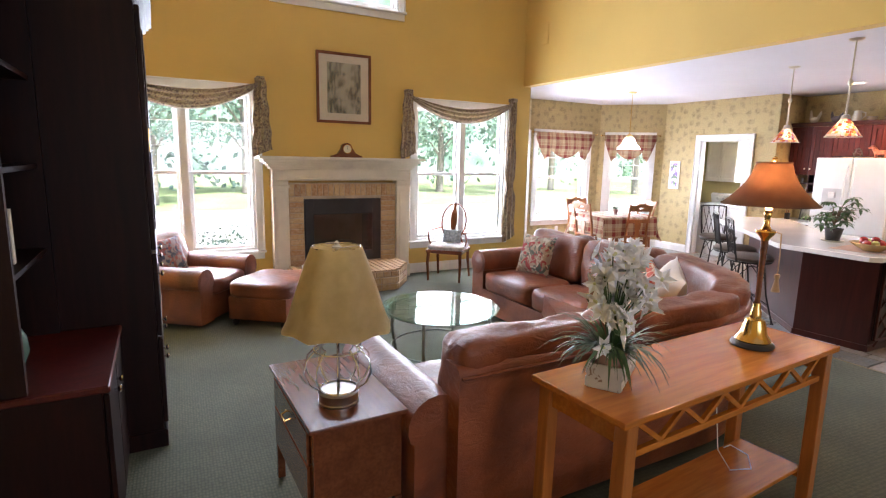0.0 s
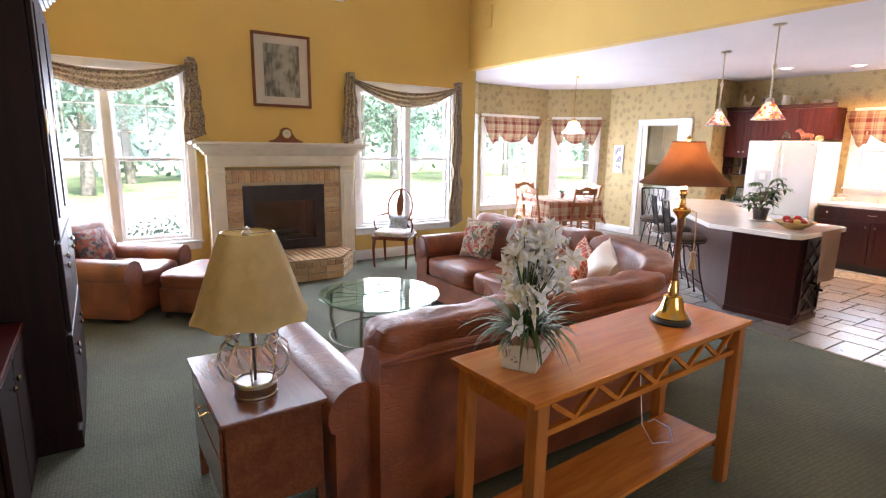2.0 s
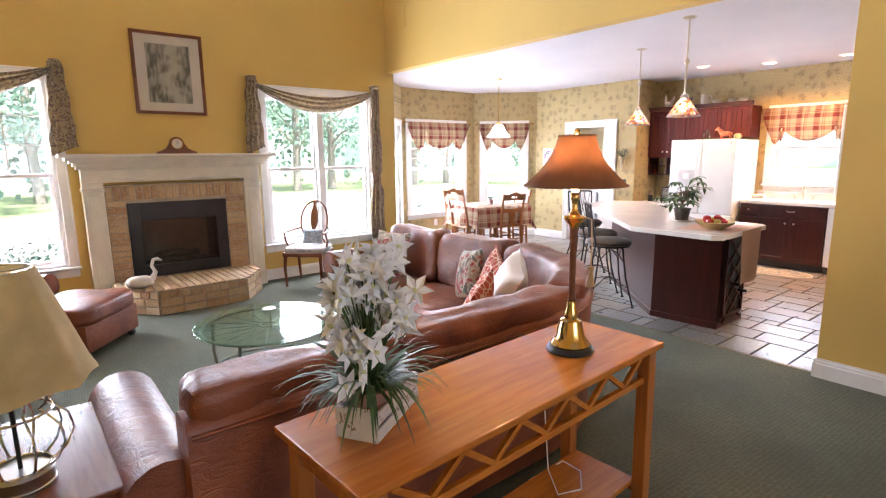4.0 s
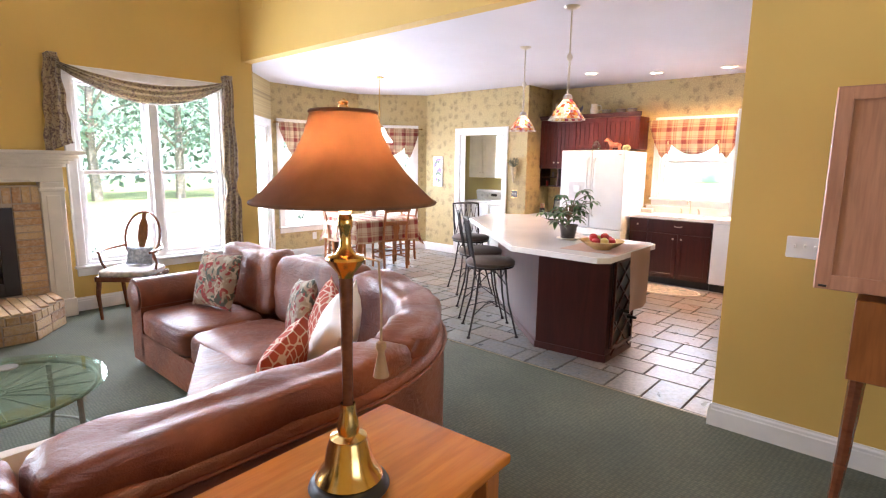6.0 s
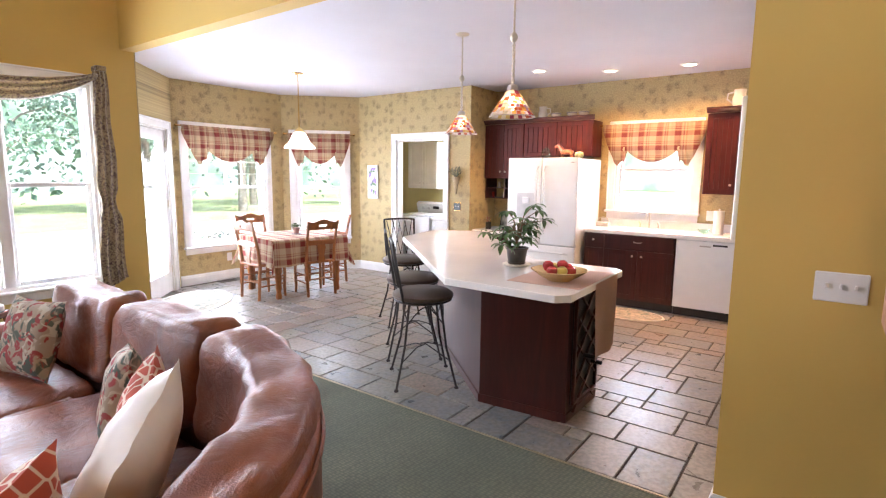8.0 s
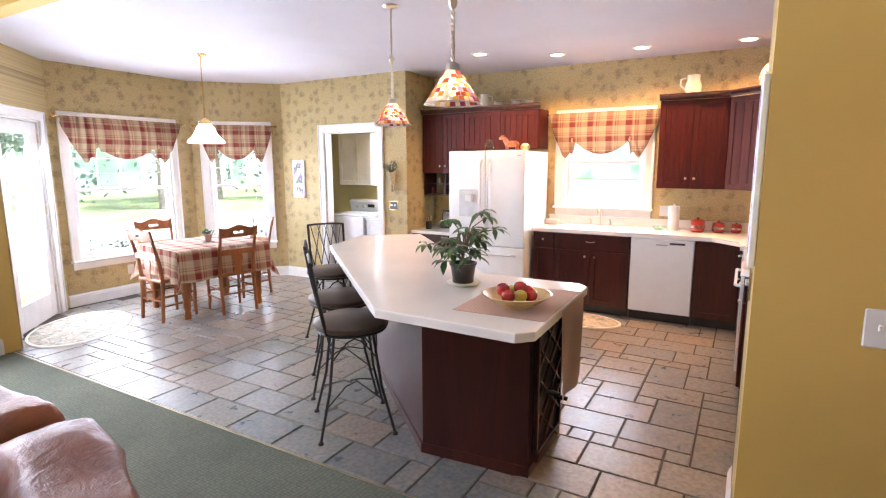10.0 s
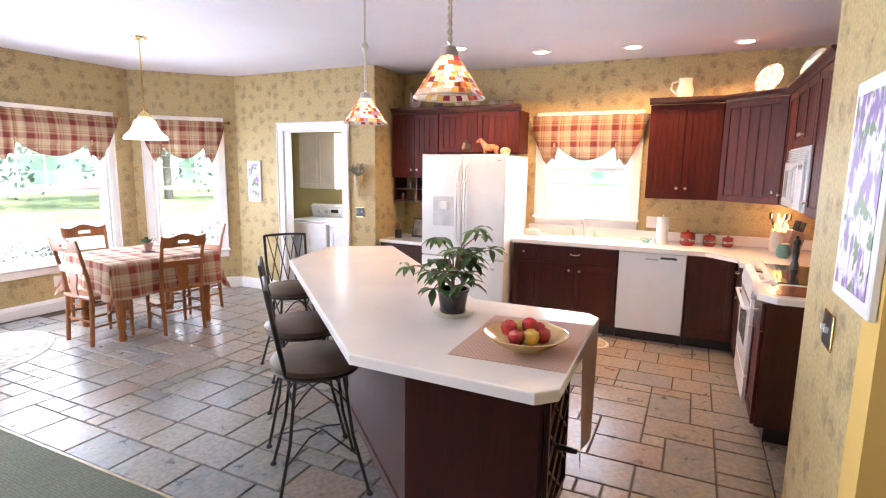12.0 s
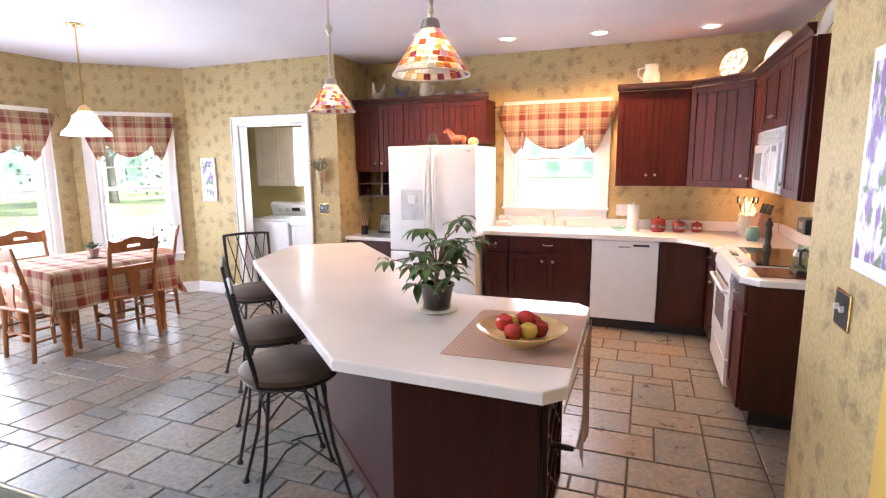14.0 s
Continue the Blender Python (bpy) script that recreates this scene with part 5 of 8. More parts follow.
tw = thing("entertainment_armoire", "tall very dark wooden entertainment armoire", "cabinet")
part("body", B(XW + 0.02, 4.20, 0.0, 2.14, 5.40, 2.40, 0.004), ARMOIRE, tw)
bm = bmesh.new()
for i in range(5):
    d = 0.012 + 0.018 * i
    box(bm, XW + 0.02, 4.20 - d, 2.40 + 0.024 * i, 2.14 + d, 5.40 + d, 2.424 + 0.024 * i, 0.003)
part("crown", bm, ARMOIRE, tw)
part("plinth", B(XW + 0.02, 4.185, 0.0, 2.16, 5.415, 0.10, 0.004), ARMOIRE, tw)
for y0, y1 in ((4.22, 4.795), (4.805, 5.38)):
    d = part("door", B(2.141, y0, 1.12, 2.165, y1, 2.36, 0.004), ARMOIRE, tw)
    part("door_panel", B(2.166, y0 + 0.09, 1.22, 2.172, y1 - 0.09, 2.26, 0.004), ARMOIRE, d)
    part("hinge", B(2.166, y0 + 0.005, 1.64, 2.172, y0 + 0.02, 1.76, 0.001), BRASS, d, "brass door hinge plate")
    for z0, z1 in ((0.13, 0.62), (0.64, 1.10)):
        d = part("door", B(2.141, y0, z0, 2.165, y1, z1, 0.004), ARMOIRE, tw)
        for k, zz in enumerate((z1 - 0.07, z1 - 0.12)):
            knob(d, T(2.165, y0 + 0.06, zz, ry=90), CHROME, 0.016)
hu = thing("bookcase_hutch", "very dark wooden bookcase hutch over a base cabinet", "cabinet")
part("base", B(XW + 0.02, 3.36, 0.0, 1.95, 4.18, 0.71, 0.004), ARMOIRE, hu)
part("worktop", B(XW + 0.02, 3.34, 0.71, 1.98, 4.182, 0.74, 0.006), CHERRY_UP, hu, "reddish polished worktop")
part("side", B(XW + 0.02, 3.36, 0.741, 1.72, 3.39, 2.38), ARMOIRE, hu)
part("side", B(XW + 0.02, 4.15, 0.741, 1.72, 4.18, 2.38), ARMOIRE, hu)
part("top", B(XW + 0.02, 3.391, 2.35, 1.72, 4.149, 2.38), ARMOIRE, hu)
part("back", B(XW + 0.02, 3.391, 0.741, XW + 0.035, 4.149, 2.349), ARMOIRE, hu)
for z in (1.15, 1.55, 1.95):
    part("shelf", B(XW + 0.036, 3.391, z, 1.70, 4.149, z + 0.022), ARMOIRE, hu)
bkx = thing("hardback_book", "pale hardback book standing on the dark bookcase shelf", "book")
part("cover", B(1.50, 3.72, 1.173, 1.66, 3.755, 1.40, 0.003), CREAM, bkx)
vs_ = thing("glazed_vase", "small blue-green glazed vase on the bookcase worktop", "vase", m=T(1.62, 3.75, 0.741))
part("body", Lt([(0, 0), (0.03, 0), (0.05, 0.05), (0.045, 0.12), (0.02, 0.17), (0.026, 0.19), (0, 0.18)], 20), simple("sea_glaze", (0.10, 0.2, 0.17), 0.25, bumps=0), vs_, smooth=True)
d = part("door", B(1.951, 3.38, 0.05, 1.972, 3.765, 0.69, 0.004), ARMOIRE, hu)
knob(d, T(1.972, 3.72, 0.62, ry=90), CHROME, 0.016)
knob(d, T(1.972, 3.60, 0.62, ry=90), CHROME, 0.016)
d = part("door", B(1.951, 3.775, 0.05, 1.972, 4.16, 0.69, 0.004), ARMOIRE, hu)

# ---- secretary by the switch wall ----
se = thing("secretary_cabinet", "light wooden cabinet with a framed door on tapered legs", "cabinet", m=T(0, 0, 0))
part("body", B(6.655, 0.85, 1.09, 7.17, 1.75, 1.96, 0.004), PINEY, se)
d = part("door", B(6.645, 0.86, 1.10, 6.654, 1.74, 1.95, 0.002), PINEY, se)
bm = bmesh.new()
for q in ((6.63, 1.69, 1.095, 6.6445, 1.745, 1.955), (6.63, 0.855, 1.095, 6.6445, 0.91, 1.955), (6.631, 0.905, 1.90, 6.6445, 1.695, 1.954), (6.631, 0.905, 1.096, 6.6445, 1.695, 1.16)):
    box(bm, *q, 0.003)
part("door_frame", bm, PINEY, d)
part("hinge", B(6.626, 1.70, 1.105, 6.6295, 1.73, 1.115), BLACK, d)
part("drawer_case", B(6.66, 0.9, 0.70, 7.16, 1.60, 1.06, 0.004), PINE, se)
for x in (6.72, 7.12):
    for y in (0.95, 1.56):
        part("leg", tube(bmesh.new(), [(x, y, 0.70), (x - 0.01, y + 0.01, 0.35), (x - 0.03, y + 0.03, 0.0)], [0.03, 0.026, 0.018], 8), BROWNW, se, smooth=True)
se.matrix_world = T(-0.10, 0.03, 0) @ Matrix.Diagonal((1, 1, 0.96, 1))


def switch_plate(m, n, label, dark=False):
    r = thing("switch_plate", label, "light switch", m=m)
    w = 0.045 * n + 0.035
    part("plate", B(-w / 2, -0.006, -0.058, w / 2, 0, 0.058, 0.004), BRASS if dark else TRIM, r)
    if dark:
        part("inlay", B(-w / 2 + 0.006, -0.0075, -0.051, w / 2 - 0.006, -0.006, 0.051), BLACK, r)
    for i in range(n):
        x = (i - (n - 1) / 2) * 0.046
        part("toggle", B(x - 0.005, -0.02, -0.004, x + 0.005, -0.006, 0.014, 0.002), TRIM, r)
    return r


switch_plate(T(7.199, 1.90, 1.135, -90), 3, "white triple switch plate on the mustard wall")
switch_plate(T(7.665, 2.268, 1.14, 180), 2, "brass and black double switch plate on the wallpaper", True)
switch_plate(T(XD - 0.001, 6.20, 1.10, -90), 2, "brass switch plate beside the laundry doorway", True)
switch_plate(T(XE - 0.001, 3.06, 1.10, -90), 2, "white double outlet plate above the counter")
switch_plate(T(9.0, BY - 0.001, 0.33, 0), 1, "white wall outlet under the bay window")

# ---- brick faces and the kitchen floor tiles, laid last ----
_mesh_cache = {}


def piece(name, sx, sy, sz, mat, parent, m, bev=0.004):
    key = (name, round(sx, 3), round(sy, 3), round(sz, 3))
    if key not in _mesh_cache:
        bm = bmesh.new()
        x, y = sx / 2, sy / 2
        lo = [bm.verts.new(p) for p in ((-x, -y, 0), (x, -y, 0), (x, y, 0), (-x, y, 0))]
        mid = [bm.verts.new(p) for p in ((-x, -y, sz - bev), (x, -y, sz - bev), (x, y, sz - bev), (-x, y, sz - bev))]
        hi = [bm.verts.new(p) for p in ((-x + bev, -y + bev, sz), (x - bev, -y + bev, sz), (x - bev, y - bev, sz), (-x + bev, y - bev, sz))]
        for a, c in ((lo, mid), (mid, hi)):
            for i in range(4):
                bm.faces.new((a[i], a[(i + 1) % 4], c[(i + 1) % 4], c[i]))
        bm.faces.new(hi)
        me = bpy.data.meshes.new(name)
        bm.to_mesh(me)
        bm.free()
        me.materials.append(mat)
        _mesh_cache[key] = me
    ob = new(name, _mesh_cache[key])
    ob.parent = parent
    ob.matrix_world = m
    return ob

# ---- kitchen ----
def slab_door(parent, name, m, w, h, mat, planks=0, knobs=(), pull=None, t=0.02):
    """A cabinet front lying in x-z of m, facing -y, lower corner at the origin."""
    bm = bmesh.new()
    planked = []
    s = 0.055
    box(bm, 0, -t, 0, s, 0, h, 0.003)
    box(bm, w - s, -t, 0, w, 0, h, 0.003)
    box(bm, s - 0.004, -t + 0.0005, 0.0005, w - s + 0.004, -0.0005, s, 0.003)
    box(bm, s - 0.004, -t + 0.0005, h - s, w - s + 0.004, -0.0005, h - 0.0005, 0.003)
    if planks and h > 0.3:
        n = planks
        pw = (w - 2 * s) / n
        planked = [(s + pw * i + 0.0015, -t + 0.008, s, s + pw * (i + 1) - 0.0015, 0, h - s, 0.002) for i in range(n)]
    else:
        box(bm, s, -t + 0.007, s, w - s, 0, h - s)
    if h < 0.2:
        bm.free()
        bm = B(0, -t, 0, w, 0, h, 0.005)
    bmesh.ops.transform(bm, matrix=m, verts=bm.verts)
    d = part(name, bm, mat, parent)
    for q in planked:
        pb = B(*q)
        bmesh.ops.transform(pb, matrix=m, verts=pb.verts)
        part("plank", pb, mat, d)
    for kx, kz in knobs:
        knob(d, m @ T(kx, -t, kz, rx=90))
    if pull:
        px, pz = pull
        bm = tube(bmesh.new(), [m @ Vector(q) for q in ((px - 0.045, -t, pz), (px - 0.04, -t - 0.02, pz - 0.004), (px, -t - 0.028, pz - 0.008), (px + 0.04, -t - 0.02, pz - 0.004), (px + 0.045, -t, pz))], 0.005, 8)
        part("pull", bm, NICKEL, d, "satin bow pull", smooth=True)
    return d


ME = lambda y, z, x=10.93: T(x, y, z, -90)      # fronts of the east run: local x runs towards -y
MS = lambda x, z, y=2.27: T(x, y, z, 180)        # fronts of the south run: local x runs towards -x
kb = thing("sink_cabinet", "dark cherry base cabinet under the sink with white laminate above", "cabinet")
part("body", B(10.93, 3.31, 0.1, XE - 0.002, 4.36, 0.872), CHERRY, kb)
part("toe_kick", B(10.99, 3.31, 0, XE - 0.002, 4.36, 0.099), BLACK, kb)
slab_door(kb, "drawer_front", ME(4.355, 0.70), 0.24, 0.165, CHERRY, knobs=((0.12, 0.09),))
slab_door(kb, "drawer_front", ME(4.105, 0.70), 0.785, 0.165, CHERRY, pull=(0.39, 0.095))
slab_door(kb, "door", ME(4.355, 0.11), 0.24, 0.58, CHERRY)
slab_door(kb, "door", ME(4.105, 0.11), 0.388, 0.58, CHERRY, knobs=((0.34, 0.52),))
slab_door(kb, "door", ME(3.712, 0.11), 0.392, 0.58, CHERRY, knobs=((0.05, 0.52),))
dw = thing("dishwasher", "white built-in dishwasher with a black toe strip", "dishwasher")
part("body", B(10.94, 2.706, 0.1, 11.48, 3.302, 0.868), WHITE, dw)
part("door", B(10.905, 2.71, 0.11, 10.939, 3.298, 0.862, 0.006, 2), WHITE, dw)
part("display", B(10.902, 2.79, 0.815, 10.906, 2.93, 0.835), BLACK, dw)
part("handle", B(10.90, 2.95, 0.80, 10.906, 3.06, 0.815, 0.003), PEWTER, dw)
part("toe_kick", B(10.97, 2.71, 0.0, 11.48, 3.30, 0.099), BLACK, dw)
kc = thing("corner_cabinet", "dark cherry corner base cabinet beside the dishwasher", "cabinet")
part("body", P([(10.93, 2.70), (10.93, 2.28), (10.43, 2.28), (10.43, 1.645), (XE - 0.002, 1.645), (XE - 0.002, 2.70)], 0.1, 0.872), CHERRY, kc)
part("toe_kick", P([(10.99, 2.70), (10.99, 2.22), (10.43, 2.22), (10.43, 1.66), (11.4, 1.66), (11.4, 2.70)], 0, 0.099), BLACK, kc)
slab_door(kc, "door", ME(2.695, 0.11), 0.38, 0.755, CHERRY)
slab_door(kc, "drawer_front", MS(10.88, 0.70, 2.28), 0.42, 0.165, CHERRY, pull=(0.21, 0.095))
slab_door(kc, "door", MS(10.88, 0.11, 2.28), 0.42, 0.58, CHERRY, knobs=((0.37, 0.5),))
ke = thing("end_cabinet", "dark cherry end base cabinet with drawer and planked door", "cabinet")
part("body", B(9.22, 1.645, 0.1, 9.63, 2.255, 0.872, 0.002), CHERRY, ke)
part("toe_kick", B(9.25, 1.66, 0, 9.63, 2.2, 0.099), BLACK, ke)
slab_door(ke, "drawer_front", MS(9.622, 0.70, 2.256), 0.395, 0.165, CHERRY, pull=(0.2, 0.095))
slab_door(ke, "door", MS(9.622, 0.11, 2.256), 0.395, 0.58, CHERRY_UP, planks=5, knobs=((0.05, 0.52),))

ct = thing("counter_top", "white laminate worktop with a low backsplash round the corner", "worktop")
bm = P([(10.895, 4.37), (10.895, 2.56), (10.66, 2.32), (10.435, 2.32), (10.435, 1.648), (XE - 0.001, 1.648), (XE - 0.001, 4.37)], 0.873, 0.915, 0.008)
part("worktop", bm, COUNTER, ct)
part("backsplash", B(XE - 0.02, 1.67, 0.916, XE - 0.002, 4.37, 1.01, 0.003), COUNTER, ct)
part("backsplash", B(10.44, 1.65, 0.916, XE - 0.021, 1.668, 1.01, 0.003), COUNTER, ct)
ct2 = thing("counter_top", "small white laminate worktop end beside the stove", "worktop")
part("worktop", P([(9.625, 2.30), (9.28, 2.30), (9.19, 2.21), (9.19, 1.648), (9.625, 1.648)], 0.873, 0.915, 0.008), COUNTER, ct2)
part("backsplash", B(9.19, 1.65, 0.916, 9.625, 1.668, 1.01, 0.003), COUNTER, ct2)
part("inset_board", B(9.26, 1.80, 0.916, 9.58, 2.2, 0.919, 0.001), BROWNW, ct2, "brown cutting board inset")
sk = thing("sink", "white double sink with a chrome gooseneck faucet", "sink")
bm = bmesh.new()
tube(bm, [(x, y, 0.918) for x, y in ((11.0, 3.32), (11.36, 3.32), (11.36, 4.15), (11.0, 4.15))], 0.012, 6, True)
part("rim", bm, COUNTER, sk, smooth=True)
part("basin", B(11.01, 3.34, 0.9155, 11.35, 4.14, 0.917), simple("sink_white", (0.6, 0.6, 0.6), 0.2, bumps=0), sk)
part("faucet", tube(bmesh.new(), [(11.40, 3.73, 0.916), (11.40, 3.73, 1.02), (11.38, 3.73, 1.10), (11.32, 3.73, 1.13), (11.26, 3.73, 1.11), (11.25, 3.73, 1.06)], 0.011, 10), NICKEL, sk, "nickel gooseneck faucet", smooth=True)
for y in (3.62, 3.84):
    part("faucet_handle", tube(bmesh.new(), [(11.40, y, 0.916), (11.40, y, 0.97), (11.38, y + 0.01, 1.0)], [0.016, 0.012, 0.008], 8), NICKEL, sk, smooth=True)

# stove
sv = thing("stove", "white slide-in electric stove with black glass cooktop", "stove")
SX0, SX1, SF = 9.635, 10.43, 2.29
part("body", B(SX0, 1.66, 0.06, SX1, SF - 0.03, 0.89, 0.004), WHITE, sv)
part("cooktop", B(SX0 + 0.005, 1.66, 0.918, SX1 - 0.005, SF - 0.11, 0.924, 0.002), simple("black_glass", (0.02, 0.018, 0.018), 0.08, bumps=0, coat=0.5), sv, "black glass cooktop")
part("top_frame", B(SX0, 1.655, 0.891, SX1, SF - 0.10, 0.917, 0.004), WHITE, sv)
bm = P([(0, 0.80), (0.012, 0.80), (0.0, 0.90), (-0.11, 0.945), (-0.13, 0.93), (-0.13, 0.892), (-0.03, 0.85)], SX0, SX1)
bmesh.ops.transform(bm, matrix=Matrix(((0, 0, 1, 0), (1, 0, 0, SF), (0, 1, 0, 0), (0, 0, 0, 1))), verts=bm.verts)
cp = part("control_panel", bm, WHITE, sv)
part("display", B(9.93, SF - 0.075, 0.932, 10.06, SF - 0.035, 0.939, m=None), BLACK, cp)
for x in (9.70, 9.79, 10.18, 10.27, 10.36):
    part("dial", B(x - 0.022, SF - 0.06, 0.925, x + 0.022, SF - 0.035, 0.946, 0.006), WHITE, cp)
ov = part("oven_door", B(SX0 + 0.006, SF - 0.029, 0.27, SX1 - 0.006, SF + 0.006, 0.79, 0.006, 2), WHITE, sv)
part("window", B(9.80, SF + 0.007, 0.42, 10.27, SF + 0.009, 0.66), simple("grey_oven_glass", (0.22, 0.22, 0.23), 0.12, bumps=0), ov)
for i in range(16):
    x = SX0 + 0.07 + i * 0.042
    part("vent_slot", B(x, SF + 0.0065, 0.745, x + 0.024, SF + 0.008, 0.768), BLACK, ov)
part("handle", tube(bmesh.new(), [(SX0 + 0.06, SF + 0.006, 0.715), (SX0 + 0.07, SF + 0.04, 0.72), (SX1 - 0.07, SF + 0.04, 0.72), (SX1 - 0.06, SF + 0.006, 0.715)], 0.012, 10), WHITE, ov, smooth=True)
part("drawer", B(SX0 + 0.006, SF - 0.029, 0.07, SX1 - 0.006, SF + 0.004, 0.255, 0.006, 2), WHITE, sv)
part("toe_kick", B(SX0 + 0.02, 1.7, 0, SX1 - 0.02, SF - 0.06, 0.06), BLACK, sv)

# upper cabinets
def crown(parent, pts, z, mat):
    bm = bmesh.new()
    sec = [(0.0, z), (0.0, z + 0.06), (0.045, z + 0.06), (0.045, z + 0.045), (0.02, z + 0.02), (0.012, z)]
    sweep(bm, pts, sec)
    part("crown", bm, mat, parent)


UZ0, UZ1 = 1.36, 2.24
UY = 2.04
uc = thing("wall_cabinet", "dark red cherry planked wall cabinet beside the window", "cabinet")
part("body", B(11.2, 2.50, UZ0, XE - 0.002, 3.13, UZ1, 0.002), CHERRY_UP, uc)
slab_door(uc, "door", ME(3.125, UZ0 + 0.005, 11.199), 0.308, 0.87, CHERRY_UP, planks=4, knobs=((0.27, 0.10),))
slab_door(uc, "door", ME(2.812, UZ0 + 0.005, 11.199), 0.308, 0.87, CHERRY_UP, planks=4, knobs=((0.035, 0.10),))
crown(uc, [(XE - 0.01, 3.14), (11.18, 3.14), (11.18, 2.48)][1:], UZ1, CHERRY)
cc = thing("wall_cabinet", "dark red cherry diagonal corner wall cabinet", "cabinet")
part("body", P([(11.2, 2.498), (10.80, UY), (10.80, 1.642), (XE - 0.002, 1.642), (XE - 0.002, 2.498)], UZ0, UZ1), CHERRY_UP, cc)
dl = math.hypot(0.40, 0.458)
slab_door(cc, "door", T(11.19, 2.488, UZ0 + 0.005, 180 + 48.9), dl - 0.03, 0.87, CHERRY_UP, planks=5, knobs=((dl - 0.08, 0.10),))
crown(cc, [(11.18, 2.498), (10.79, UY + 0.01)], UZ1, CHERRY)
uc = thing("wall_cabinet", "dark red cherry planked wall cabinet by the microwave", "cabinet")
part("body", B(10.42, 1.642, UZ0, 10.798, UY, UZ1, 0.002), CHERRY_UP, uc)
slab_door(uc, "door", MS(10.792, UZ0 + 0.005, UY + 0.001), 0.368, 0.87, CHERRY_UP, planks=3, knobs=((0.04, 0.08),))
uc = thing("wall_cabinet", "dark red cherry cabinet above the microwave", "cabinet")
part("body", B(9.64, 1.642, 1.80, 10.418, UY, UZ1, 0.002), CHERRY_UP, uc)
slab_door(uc, "door", MS(10.412, 1.805, UY + 0.001), 0.383, 0.43, CHERRY_UP, planks=4, knobs=((0.34, 0.08),))
slab_door(uc, "door", MS(10.024, 1.805, UY + 0.001), 0.378, 0.43, CHERRY_UP, planks=4, knobs=((0.035, 0.08),))
uc = thing("wall_cabinet", "dark red cherry planked end wall cabinet", "cabinet")
part("body", B(9.22, 1.642, UZ0, 9.638, UY, UZ1, 0.002), CHERRY_UP, uc)
slab_door(uc, "door", MS(9.632, UZ0 + 0.005, UY + 0.001), 0.40, 0.87, CHERRY_UP, planks=4, knobs=((0.04, 0.08),))
crown(uc, [(10.79, UY + 0.012), (9.20, UY + 0.012)], UZ1, CHERRY)
mw = thing("microwave", "white over-the-range microwave with grey window", "microwave")
part("body", B(9.65, 1.66, 1.375, 10.41, UY + 0.03, 1.798, 0.006), WHITE, mw)
part("door", B(9.86, UY + 0.031, 1.385, 10.405, UY + 0.055, 1.70, 0.006), WHITE, mw)
part("window", B(10.0, UY + 0.056, 1.45, 10.34, UY + 0.058, 1.64), simple("grey_mesh_glass", (0.30, 0.31, 0.31), 0.25, bumps=0), mw)
part("handle", tube(bmesh.new(), [(9.89, UY + 0.055, 1.43), (9.885, UY + 0.085, 1.47), (9.885, UY + 0.085, 1.63), (9.89, UY + 0.055, 1.67)], 0.011, 8), WHITE, mw, smooth=True)
part("keypad", B(9.66, UY + 0.031, 1.385, 9.852, UY + 0.052, 1.70, 0.004), WHITE, mw)
part("display", B(9.70, UY + 0.053, 1.645, 9.82, UY + 0.055, 1.68), BLACK, mw)
for i in range(6):
    part("vent_slat", B(9.67, UY + 0.031, 1.712 + i * 0.013, 10.39, UY + 0.045, 1.719 + i * 0.013, 0.001), WHITE, mw)

# left run
lf = thing("wall_cabinet", "dark red cherry tall wall cabinet with open cubbies below", "cabinet")
part("body", B(11.2, 5.37, 1.50, XE - 0.002, 5.985, UZ1, 0.002), CHERRY_UP, lf)
slab_door(lf, "door", ME(5.98, 1.505, 11.199), 0.30, 0.73, CHERRY_UP, planks=3, knobs=((0.265, 0.09),))
slab_door(lf, "door", ME(5.675, 1.505, 11.199), 0.30, 0.73, CHERRY_UP, planks=3, knobs=((0.035, 0.09),))
bm = bmesh.new()
for y in (5.37, 5.665, 5.97):
    part("divider", B(11.22, y, 1.22, XE - 0.005, y + 0.015, 1.499), CHERRY, lf)
for z in (1.22, 1.36):
    for y in (5.386, 5.681):
        part("shelf", B(11.22, y, z, XE - 0.005, y + 0.283, z + 0.012), CHERRY, lf)
bm.free()
af = thing("wall_cabinet", "dark red cherry two-door cabinet above the refrigerator", "cabinet")
part("body", B(11.2, 4.42, 1.79, XE - 0.002, 5.368, UZ1, 0.002), CHERRY_UP, af)
slab_door(af, "door", ME(5.362, 1.795, 11.199), 0.465, 0.44, CHERRY_UP, planks=5)
slab_door(af, "door", ME(4.892, 1.795, 11.199), 0.465, 0.44, CHERRY_UP, planks=5)
crown(af, [(11.18, 5.985), (11.18, 4.40)], UZ1, CHERRY)
ds = thing("desk_counter", "low dark desk cabinet with a grey-white top beside the refrigerator", "cabinet")
part("body", B(10.93, 5.36, 0.0, XE - 0.002, 5.99, 0.75, 0.003), CHERRY, ds)
part("worktop", B(10.90, 5.345, 0.751, XE - 0.002, 5.996, 0.79, 0.006), COUNTER, ds)

